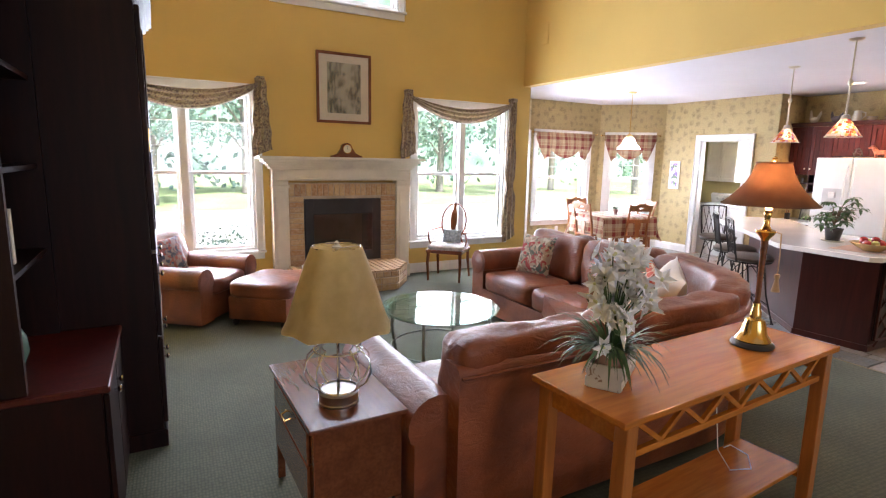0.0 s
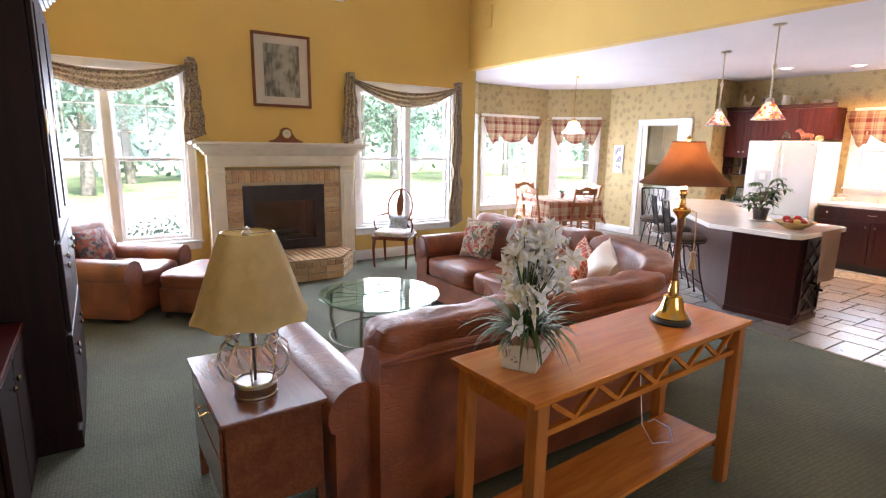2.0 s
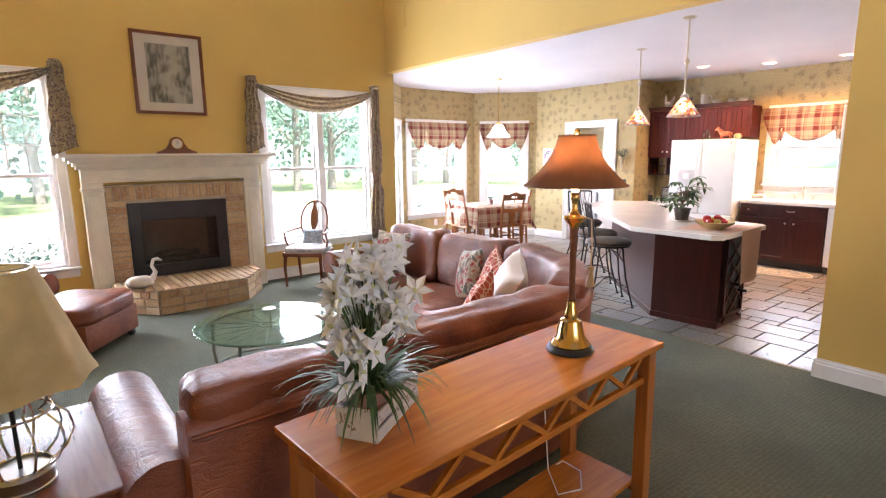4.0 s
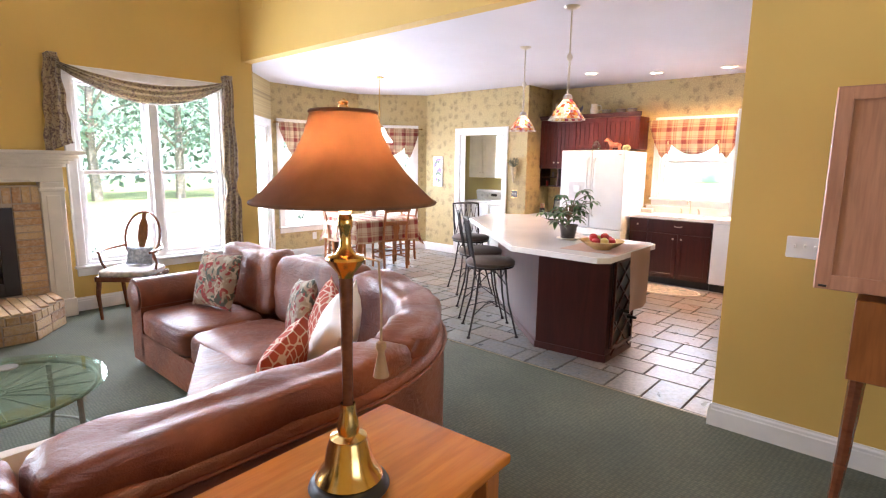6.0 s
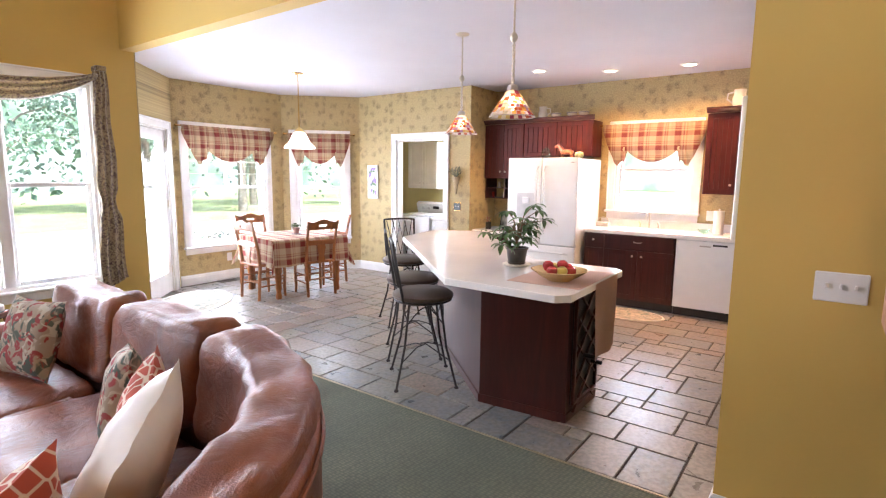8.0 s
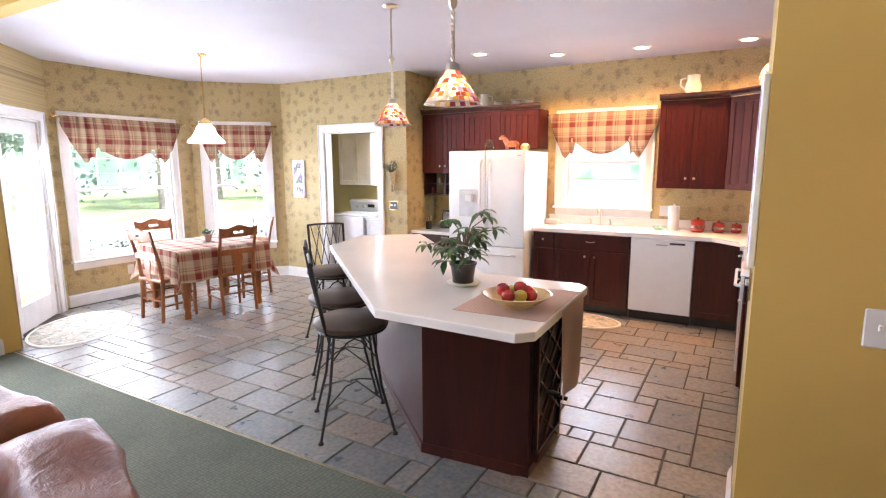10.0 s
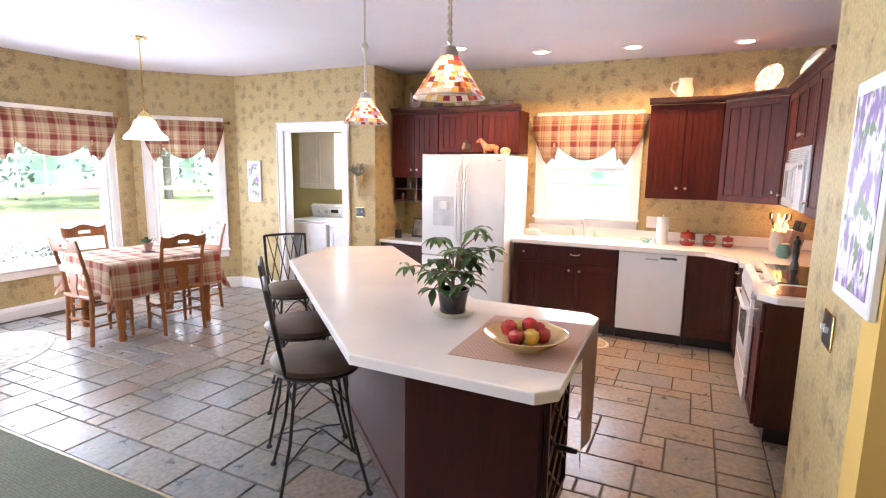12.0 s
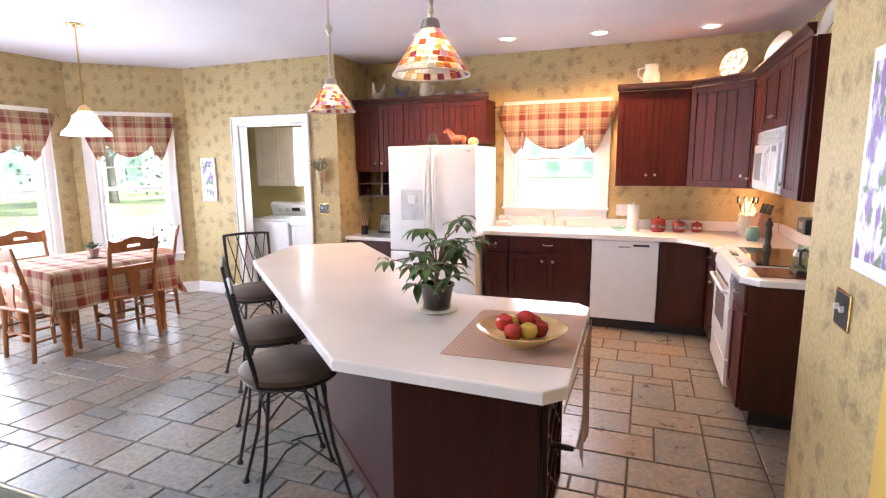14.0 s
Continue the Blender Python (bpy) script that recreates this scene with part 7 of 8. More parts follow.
for x in gx:
    row = []
    for y in gy:
        ox, oy = max(0, abs(x) - hw), max(0, abs(y) - hd)
        o = math.hypot(ox, oy)
        px, py = max(-hw, min(hw, x)), max(-hd, min(hd, y))
        z = 0.747
        if o > 0:
            d = Vector((ox * (1 if x > 0 else -1), oy * (1 if y > 0 else -1), 0)) / o
            t_ = (x if oy > ox else y)
            out = 0.012 + 0.03 * (o / drop) * (0.6 + 0.9 * math.sin(t_ * 16 + (1 if x > y else 2)))
            if ox > 0 and oy > 0:
                out += 0.05 * min(ox, oy) / drop
            px, py = px + d.x * out, py + d.y * out
            z = 0.747 - min(o, drop * 1.25) * 0.97
        row.append(bm.verts.new((px, py, z)))
    grid.append(row)
for i in range(cn):
    for j in range(cn):
        f = bm.faces.new((grid[i][j], grid[i + 1][j], grid[i + 1][j + 1], grid[i][j + 1]))
        for lp, (a, c) in zip(f.loops, ((i, j), (i + 1, j), (i + 1, j + 1), (i, j + 1))):
            lp[uvl].uv = (gx[a], gy[c])
tc_ = thing("tablecloth", "red and cream plaid tablecloth hanging over the oak table", "tablecloth", m=DT)
part("cloth", bm, PLAID, tc_, smooth=True, uv=True)
c0 = dining_chair(pose(9.16, 7.30, 0, 0, 0, 77))
copy_thing(c0, pose(8.64, 7.62, 0, 0, 0, -2))
copy_thing(c0, pose(9.02, 8.25, 0, 0, 0, -99))
copy_thing(c0, pose(9.74, 7.72, 0, 0, 0, 172))
tpn = thing("table_plant", "small leafy plant in a terracotta pot on the tablecloth", "plant", m=T(9.15, 7.62, 0.749))
part("saucer", Lt([(0, 0), (0.06, 0), (0.065, 0.006), (0, 0.006)], 18), BLACK, tpn)
part("pot", Lt([(0, 0.007), (0.03, 0.007), (0.042, 0.07), (0.047, 0.072), (0.047, 0.085), (0.038, 0.085), (0, 0.07)], 18), TERRA, tpn, smooth=True)
# backdrop walls that glow: the overbright distance is put into their emission
bd, nt, b = nodes_of("glowing_distance")
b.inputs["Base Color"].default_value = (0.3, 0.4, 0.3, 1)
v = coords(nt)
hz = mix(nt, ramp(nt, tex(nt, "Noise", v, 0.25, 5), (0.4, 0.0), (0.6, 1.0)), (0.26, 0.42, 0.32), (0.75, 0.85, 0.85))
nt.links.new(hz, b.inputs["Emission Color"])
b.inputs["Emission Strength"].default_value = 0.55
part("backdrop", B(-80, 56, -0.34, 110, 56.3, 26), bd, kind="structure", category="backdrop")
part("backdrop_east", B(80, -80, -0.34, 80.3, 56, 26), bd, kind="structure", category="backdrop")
bm = bmesh.new()
for i in range(60):
    a = rp.uniform(0, 6.28)
    d = Vector((math.cos(a), math.sin(a), rp.uniform(0.1, 1.2))).normalized()
    leaf_blade(bm, Vector((0, 0, 0.07)) + d * rp.uniform(0.02, 0.07), d, (Vector((0, 0, 1)) - d * d.z).normalized(), 0.04, 0.022)
part("foliage", bm, LEAF, tpn, smooth=True)


def valance(m, u0, u1, z, label):
    v_ = thing("window_valance", label, "valance", m=m)
    rod = tube(bmesh.new(), [(u0 - 0.05, -0.07, z), (u1 + 0.05, -0.07, z)], 0.009, 8)
    part("rod", rod, BRASS, v_, smooth=True)
    for x in (u0 - 0.055, u1 + 0.055):
        part("finial", Lt([(0, -0.02), (0.016, -0.012), (0.02, 0), (0.016, 0.012), (0, 0.02)], 12, m=T(x, -0.07, z, ry=90)), BRASS, v_, smooth=True)
        part("bracket", B(x - 0.005 + (0.02 if x < u0 else -0.02), -0.07, z - 0.01, x + 0.005 + (0.02 if x < u0 else -0.02), -0.002, z + 0.01), BRASS, v_)
    bm = bmesh.new()
    uvl = bm.loops.layers.uv.new()
    nu, nv = 90, 20
    w = u1 - u0
    ta, tb = 0.24, 0.76
    g = []
    for i in range(nu + 1):
        u = i / nu
        e = min(u, 1 - u)
        sc = 0.0
        if e > ta + 0.02:
            sc = math.sin(math.pi * (u - ta - 0.02) / (tb - ta - 0.04))
            bot = 0.29 + 0.13 * sc ** 0.8
        elif e > ta - 0.01:
            bot = 0.45 - 0.16 * (e - ta + 0.01) / 0.03
        elif e > 0.14:
            bot = 0.43 + 0.03 * math.sin((e - 0.14) * 60)
        else:
            bot = 0.07 + 0.36 * (e / 0.14) ** 0.85
        near = min(abs(u - ta), abs(u - tb))
        fan = max(0, 1 - near / 0.075)
        row = []
        for j in range(nv + 1):
            v2 = j / nv
            zz = z + 0.012 - bot * 1.12 * v2
            pleat = 0.010 * math.sin(u * w * 70) * (0.5 + 0.5 * (1 - v2))
            pouf = 0.045 * math.sin(math.pi * min(1, v2 * 1.0)) * (0.4 + 0.6 * sc)
            roll = 0.018 * math.sin(v2 * 22) * max(0, v2 - 0.55) * 2 * sc
            gat = 0.03 * (1 if 0.05 < e < ta + 0.02 else 0) * math.sin((e - ta) * 130 / max(0.25, v2)) * max(0, v2 - 0.45)
            xx = u0 + w * u
            row.append(bm.verts.new((xx, -0.085 - pouf + pleat - roll + gat * 0.6, zz)))
        g.append(row)
    for i in range(nu):
        for j in range(nv):
            f = bm.faces.new((g[i][j], g[i + 1][j], g[i + 1][j + 1], g[i][j + 1]))
            for lp, (a, c) in zip(f.loops, ((i, j), (i + 1, j), (i + 1, j + 1), (i, j + 1))):
                lp[uvl].uv = (a / nu * w, g[a][c].co.z * 1.25)
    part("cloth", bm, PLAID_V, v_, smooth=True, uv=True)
    for t_ in (ta, tb):
        x = u0 + w * t_
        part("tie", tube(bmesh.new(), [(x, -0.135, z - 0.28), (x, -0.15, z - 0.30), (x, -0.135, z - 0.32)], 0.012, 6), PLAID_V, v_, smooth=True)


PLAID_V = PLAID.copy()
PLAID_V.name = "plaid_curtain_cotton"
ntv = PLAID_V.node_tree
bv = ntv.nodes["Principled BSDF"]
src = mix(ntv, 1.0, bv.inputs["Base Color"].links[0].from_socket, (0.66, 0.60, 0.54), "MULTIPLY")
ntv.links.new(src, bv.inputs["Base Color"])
tv = ntv.nodes.new("ShaderNodeBsdfTranslucent")
xv = ntv.nodes.new("ShaderNodeMixShader")
xv.inputs[0].default_value = 0.08
ntv.links.new(src, tv.inputs[0])
ntv.links.new(bv.outputs[0], xv.inputs[1])
ntv.links.new(tv.outputs[0], xv.inputs[2])
ntv.links.new(xv.outputs[0], ntv.nodes["Material Output"].inputs[0])
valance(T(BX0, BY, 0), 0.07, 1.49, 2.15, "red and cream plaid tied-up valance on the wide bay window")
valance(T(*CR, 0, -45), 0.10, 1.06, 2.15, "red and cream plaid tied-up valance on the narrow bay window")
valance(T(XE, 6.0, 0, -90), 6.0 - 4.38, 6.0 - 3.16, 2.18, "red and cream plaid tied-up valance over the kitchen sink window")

RUGM = mottled("oval_rug_weave", (0.42, 0.36, 0.28), ((0.22, 0.24, 0.20), (0.5, 0.42, 0.33)), 14)
def oval_rug(x, y, rx, ry, rz, label):
    r = thing("oval_rug", label, "rug", m=T(x, y, 0.0035, rz))
    bm = Lt([(0, 0.008), (0.93, 0.008), (0.94, 0.0075)], 44)
    bmesh.ops.scale(bm, vec=(rx, ry, 1), verts=bm.verts)
    part("field", bm, RUGM, r)
    bm = Lt([(0.94, 0.0), (0.94, 0.010), (0.99, 0.010), (1.0, 0.0)], 44)
    bmesh.ops.scale(bm, vec=(rx, ry, 1), verts=bm.verts)
    part("border", bm, CREAM, r)


oval_rug(7.93, 8.02, 0.42, 0.62, -45, "small mottled oval rug with a pale border by the patio door")
oval_rug(10.62, 3.75, 0.26, 0.45, 0, "small mottled oval rug in front of the sink")

# ---- hangings ----
WISTERIA, nt, b = nodes_of("wisteria_print")
v = coords(nt)
c = mix(nt, ramp(nt, tex(nt, "Noise", coords(nt, (1.6, 1, 0.8)), 14, 4), (0.47, 0.0), (0.56, 1.0)), (0.70, 0.68, 0.72), (0.25, 0.16, 0.38))
c = mix(nt, ramp(nt, tex(nt, "Noise", coords(nt, (1, 1, 1), (1, 1, 0)), 17, 3), (0.56, 0.0), (0.62, 1.0)), c, (0.14, 0.22, 0.12))
nt.links.new(c, b.inputs["Base Color"])
b.inputs["Roughness"].default_value = 0.5
for m, w, h, lab in ((T(XD - 0.002, 7.82, 1.42, -90), 0.22, 0.52, "narrow pale print of purple flowers beside the laundry doorway"), (T(7.40, 2.27, 1.58, 180), 0.36, 0.60, "tall pale print of a purple wisteria basket")):
    pr = thing("botanical_print", lab, "picture", m=m)
    part("frame", B(-w / 2, -0.022, -h / 2, w / 2, -0.001, h / 2, 0.004), TRIM, pr, "thin white frame")
    part("print", B(-w / 2 + 0.03, -0.024, -h / 2 + 0.04, w / 2 - 0.03, -0.0225, h / 2 - 0.04), WISTERIA, pr)
wb = thing("wall_basket", "cone-shaped wicker wall basket with dried green sprigs", "wall basket", m=T(XD - 0.06, 6.19, 1.27, -90))
WICK = simple("wicker", (0.45, 0.36, 0.22), 0.8, vary=0.3, scale=60, bumps=0.6)
part("cone", Lt([(0, 0), (0.012, 0.01), (0.03, 0.12), (0.055, 0.25), (0.05, 0.25), (0, 0.2)], 16), WICK, wb, smooth=True)
bm = bmesh.new()
for i in range(120):
    a = rp.uniform(0, 6.28)
    d = Vector((math.cos(a) * 0.6, math.sin(a) * 0.3 - 0.2, rp.uniform(0.3, 1.2))).normalized()
    leaf_blade(bm, Vector((0, 0, 0.24)) + d * rp.uniform(0.0, 0.13), d, Vector((0, -1, 0.01)), 0.04, 0.014)
part("foliage", bm, simple("dried_sprig", (0.16, 0.16, 0.09), 0.8, vary=0.4), wb)

# ---- things on the cabinets and counters ----
IVORYC = simple("ivory_crockery", (0.70, 0.64, 0.52), 0.25, vary=0.06, bumps=0, coat=0.3)
BLUEB = simple("blue_band", (0.12, 0.10, 0.12), 0.3, bumps=0)
TOPZ = UZ1 + 0.06


def pitcher(m, label, s=1.0):
    p = thing("pitcher", label, "pitcher", m=m)
    part("body", Lt([(0, 0), (0.05 * s, 0), (0.062 * s, 0.02 * s), (0.066 * s, 0.07 * s), (0.05 * s, 0.12 * s), (0.055 * s, 0.16 * s), (0.05 * s, 0.158 * s), (0.04 * s, 0.12 * s), (0, 0.1 * s)], 24), IVORYC, p, smooth=True)
    part("handle", tube(bmesh.new(), [(0.05 * s, 0, 0.14 * s), (0.10 * s, 0, 0.13 * s), (0.105 * s, 0, 0.08 * s), (0.06 * s, 0, 0.04 * s)], 0.008 * s, 8), IVORYC, p, smooth=True)


pitcher(T(11.30, 2.85, TOPZ, 90), "ivory milk pitcher on top of the cherry cabinet", 1.15)
pitcher(T(11.30, 5.16, TOPZ, -80), "ivory banded pitcher on top of the cherry cabinet", 0.95)
for y in (4.98, 4.76, 4.60):
    bw = thing("soup_bowl_stack", "pair of stacked banded soup bowls on the cabinet", "bowls", "bowls on the cabinet", m=T(11.32, y, TOPZ))
    for k in (0, 1):
        part("bowl", Lt([(0, 0), (0.03, 0), (0.06, 0.03), (0.068, 0.04), (0.062, 0.04), (0.03, 0.01), (0, 0.008)], 22, m=T(0, 0, k * 0.022)), IVORYC, bw, smooth=True)
    part("band", tube(bmesh.new(), [(0.067 * math.cos(a), 0.067 * math.sin(a), 0.052) for a in np.linspace(0, 2 * math.pi, 25)[:-1]], 0.003, 5, True), BLUEB, bw)
for y, h in ((5.45, 0.16), (5.75, 0.20)):
    f = thing("rooster_figurine", "dark and cream ceramic rooster on the cabinet top", "figurine", m=T(11.32, y, TOPZ, 90))
    bm = puff(bmesh.new(), (0.12, 0.07, 0.09), T(0, 0, 0.05), 2.2, 5)
    tube(bm, [(0.04, 0, 0.06), (0.055, 0, h * 0.7), (0.06, 0, h)], [0.03, 0.02, 0.012], 8)
    tube(bm, [(-0.04, 0, 0.06), (-0.08, 0, h * 0.7), (-0.09, 0, h * 0.9)], [0.03, 0.02, 0.006], 8)
    part("body", bm, BLUEB if y < 5.6 else IVORYC, f, smooth=True)
PLATEM = mottled("patterned_plate", (0.72, 0.66, 0.56), ((0.25, 0.06, 0.04), (0.06, 0.08, 0.08)), 22, (0.3, 0.5))
for (x, y, a, tl), r, mt, lab in (((11.15, 2.18, 225, 72), 0.13, PLATEM, "patterned rooster plate leaning on the corner cabinet top"), ((10.72, 1.93, 205, 72), 0.14, IVORYC, "large ivory plate leaning on the corner cabinet top"), ((10.22, 1.82, 182, 15), 0.13, IVORYC, "ivory dish lying on the cabinet top"), ((9.75, 1.85, 182, 74), 0.15, IVORYC, "ivory oval platter leaning on the cabinet top")):
    p = thing("display_plate", lab, "plate", m=pose(x, y, TOPZ + (r * math.sin(radians(tl)) * 0.98), 0, 0, a) @ pose(0, 0, 0, tl))
    part("dish", Lt([(0, 0), (r * 0.6, 0), (r * 0.95, 0.016), (r, 0.018), (r * 0.94, 0.02), (r * 0.6, 0.006), (0, 0.005)], 30), mt, p, smooth=True)
gj = thing("glass_jar", "clear lidded glass jar on the refrigerator", "jar", m=T(11.0, 4.95, FT - 0.01))
part("body", Lt([(0, 0), (0.05, 0), (0.062, 0.03), (0.062, 0.08), (0.045, 0.11), (0.048, 0.125)], 20), TABLEGLASS, gj, smooth=True)
part("lid", Lt([(0.048, 0.126), (0.03, 0.14), (0.01, 0.145), (0.014, 0.16), (0, 0.165)], 16), TABLEGLASS, gj, smooth=True)
hs = thing("horse_figurine", "rust and green ceramic horse figurine on the refrigerator", "figurine", m=T(10.98, 4.66, FT - 0.01, -90))
bm = puff(bmesh.new(), (0.17, 0.07, 0.07), T(0, 0, 0.085), 2.4, 5)
tube(bm, [(-0.06, 0, 0.10), (-0.10, 0, 0.15), (-0.115, 0, 0.175)], [0.035, 0.026, 0.02], 8)
tube(bm, [(-0.105, 0, 0.17), (-0.16, 0, 0.145)], [0.022, 0.012], 8)
for x in (-0.06, 0.06):
    for y in (-0.02, 0.02):
        tube(bm, [(x, y, 0.07), (x, y, 0)], [0.014, 0.01], 6)
part("body", bm, simple("rust_glaze", (0.42, 0.14, 0.07), 0.35, vary=0.5, scale=30, bumps=0), hs, smooth=True)
hn = thing("hen_figurine", "green and cream ceramic hen on the refrigerator", "figurine", m=T(10.98, 4.50, FT - 0.01, -90))
bm = puff(bmesh.new(), (0.11, 0.07, 0.09), T(0, 0, 0.045), 2.2, 5)
part("body", bm, simple("green_cream_glaze", (0.42, 0.45, 0.25), 0.35, vary=0.5, scale=25, bumps=0), hn, smooth=True)
REDC = simple("red_crock_glaze", (0.38, 0.04, 0.03), 0.25, vary=0.2, bumps=0, coat=0.3)
for x, y, s in ((11.30, 2.72, 1.0), (11.34, 2.53, 0.82), (11.38, 2.37, 0.7)):
    cn_ = thing("canister", "red banded ceramic canister with a lid", "canister", "red canisters on the counter", m=T(x, y, 0.916))
    part("body", Lt([(0, 0), (0.055 * s, 0), (0.068 * s, 0.015 * s), (0.068 * s, 0.09 * s), (0.06 * s, 0.105 * s), (0, 0.105 * s)], 24), REDC, cn_, smooth=True)
    part("band", Lt([(0.0685 * s, 0.045 * s), (0.0705 * s, 0.047 * s), (0.0705 * s, 0.07 * s), (0.0685 * s, 0.072 * s)], 24), PLATEM, cn_, "cream patterned band")
    part("lid", Lt([(0.066 * s, 0.106 * s), (0.07 * s, 0.112 * s), (0.05 * s, 0.125 * s), (0.012 * s, 0.13 * s), (0.015 * s, 0.145 * s), (0, 0.15 * s)], 24), REDC, cn_, smooth=True)
pt_ = thing("paper_towel_roll", "white paper towel roll standing on the counter", "paper towel", m=T(11.27, 2.95, 0.916))
part("stand", Lt([(0, 0), (0.06, 0), (0.06, 0.01), (0.008, 0.012), (0.008, 0.28), (0, 0.285)], 18), TRIM, pt_)
part("roll", Lt([(0.02, 0.013), (0.055, 0.013), (0.055, 0.26), (0.02, 0.26)], 24), TRIM, pt_, smooth=True)
cr = thing("utensil_crock", "cream crock holding dark kitchen utensils", "utensil holder", m=T(11.28, 1.98, 0.916))
part("crock", Lt([(0, 0), (0.06, 0), (0.065, 0.02), (0.06, 0.17), (0.065, 0.18), (0.055, 0.18), (0, 0.15)], 22), IVORYC, cr, smooth=True)
for i in range(7):
    a = i * 0.9
    bm = tube(bmesh.new(), [(0.02 * math.cos(a), 0.02 * math.sin(a), 0.15), (0.07 * math.cos(a), 0.07 * math.sin(a), 0.30)], 0.005, 6)
    puff(bm, (0.05, 0.02, 0.07), T(0.08 * math.cos(a), 0.08 * math.sin(a), 0.32), 2.4, 3)
    part("utensil", bm, BLACK if i % 3 else PEWTER, cr, smooth=True)
kn = thing("knife_block", "wooden knife block with dark handles", "knife block", m=T(11.05, 1.92, 0.916, 200))
part("block", B(-0.05, -0.06, 0.0, 0.05, 0.06, 0.2, 0.006, m=pose(0, 0, 0.02, -16)), PINEY, kn)
for i in range(6):
    part("knife_handle", B(-0.035 + 0.03 * (i % 3) - 0.008, -0.03 + 0.045 * (i // 3), 0.2, -0.035 + 0.03 * (i % 3) + 0.008, -0.012 + 0.045 * (i // 3), 0.29, 0.004, m=pose(0, 0, 0.02, -16)), BLACK, kn)
tj = thing("teal_jar", "small teal pottery jar on the counter", "jar", m=T(10.88, 1.98, 0.916))
part("body", Lt([(0, 0), (0.04, 0), (0.055, 0.03), (0.055, 0.08), (0.04, 0.11), (0.043, 0.12), (0, 0.11)], 20), simple("teal_glaze", (0.14, 0.27, 0.24), 0.3, vary=0.2, bumps=0), tj, smooth=True)
pm = thing("pepper_mill", "tall dark turned pepper mill", "pepper mill", m=T(10.28, 1.98, 0.925))
part("body", Lt([(0, 0), (0.03, 0), (0.028, 0.03), (0.018, 0.06), (0.026, 0.12), (0.02, 0.17), (0.028, 0.19), (0.024, 0.215), (0.01, 0.225), (0.013, 0.24), (0, 0.25)], 18), BLACK, pm, smooth=True)
sl = thing("accent_lamp", "tiny plug-in lamp with a lit amber shade", "lamp", m=T(10.0, 1.70, 1.06))
part("base", Lt([(0, 0), (0.02, 0), (0.01, 0.03), (0.006, 0.1), (0, 0.1)], 12), IVORYC, sl)
part("shade", Lt([(0.05, 0.09), (0.03, 0.19)], 20), glow("amber_shade", (1, 0.42, 0.12), 1.0), sl, "lit amber shade", smooth=True)
lamp("accent_light", "POINT", T(10.0, 1.72, 1.2), 1.8, (1, 0.55, 0.25), radius=0.03)
cm = thing("coffee_maker", "black coffee maker with a glass carafe", "coffee maker", m=T(9.44, 1.86, 0.919, 180))
part("body", B(-0.09, -0.02, 0, 0.09, 0.10, 0.33, 0.01, 2), BLACK, cm)
part("head", B(-0.09, -0.12, 0.24, 0.09, -0.02, 0.33, 0.01, 2), BLACK, cm)
part("hot_plate", B(-0.09, -0.14, 0, 0.09, -0.02, 0.03, 0.008), BLACK, cm)
part("display", B(-0.04, -0.122, 0.27, 0.04, -0.12, 0.31), PEWTER, cm)
part("carafe", Lt([(0, 0.031), (0.055, 0.031), (0.065, 0.06), (0.06, 0.12), (0.04, 0.16), (0.045, 0.17)], 22, m=T(0, -0.08, 0)), TABLEGLASS, cm, "glass carafe", smooth=True)
part("carafe_band", Lt([(0.061, 0.105), (0.066, 0.107), (0.055, 0.135), (0.05, 0.135)], 22, m=T(0, -0.08, 0)), PEWTER, cm, smooth=True)
part("carafe_handle", tube(bmesh.new(), [(0.05, -0.10, 0.15), (0.10, -0.13, 0.14), (0.10, -0.13, 0.07), (0.06, -0.10, 0.05)], 0.008, 8), BLACK, cm, smooth=True)
bk = thing("sponge_basket", "small cream basket with a handle by the sink", "basket", m=T(11.30, 4.27, 0.916, 90))
part("body", B(-0.08, -0.05, 0, 0.08, 0.05, 0.06, 0.01), IVORYC, bk)
part("handle", tube(bmesh.new(), [(0.075 * math.cos(a), 0, 0.05 + 0.07 * math.sin(a)) for a in np.linspace(0, math.pi, 12)], 0.005, 6), IVORYC, bk, smooth=True)
gb = thing("glass_bowl", "small clear glass bowl on the counter", "bowl", m=T(11.2, 3.08, 0.916))
part("body", Lt([(0, 0), (0.03, 0), (0.06, 0.03), (0.07, 0.05), (0.066, 0.05), (0.03, 0.008), (0, 0.006)], 22), TABLEGLASS, gb, smooth=True)
rk2 = random.Random(2)
for i, y in enumerate((5.42, 5.47, 5.55, 5.61, 5.72, 5.8, 5.9)):
    b_ = thing("spice_jar", "small jar with a pale label in the cabinet cubby", "jar", "jars in the cubbies", m=T(11.3, y, 1.372 if i % 2 else 1.232))
    part("jar", Lt([(0, 0), (0.018, 0), (0.018, 0.07), (0.013, 0.08), (0, 0.08)], 12), [IVORYC, PEWTER, REDC, BLACK][i % 4], b_)
ph = thing("photo_frame", "dark framed photograph on the desk counter", "picture frame", m=T(11.25, 5.66, 0.791, -90) @ pose(0, 0, 0, -12))
part("frame", B(-0.09, -0.012, 0, 0.09, 0, 0.24, 0.004), BLACK, ph)
part("print", B(-0.07, -0.014, 0.025, 0.07, -0.0125, 0.215), ART, ph)
pc_ = thing("pencil_cup", "dark cup of pens on the desk counter", "pen holder", m=T(11.1, 5.85, 0.791))
part("cup", Lt([(0, 0), (0.04, 0), (0.04, 0.1), (0.035, 0.1), (0, 0.02)], 16), BLACK, pc_)
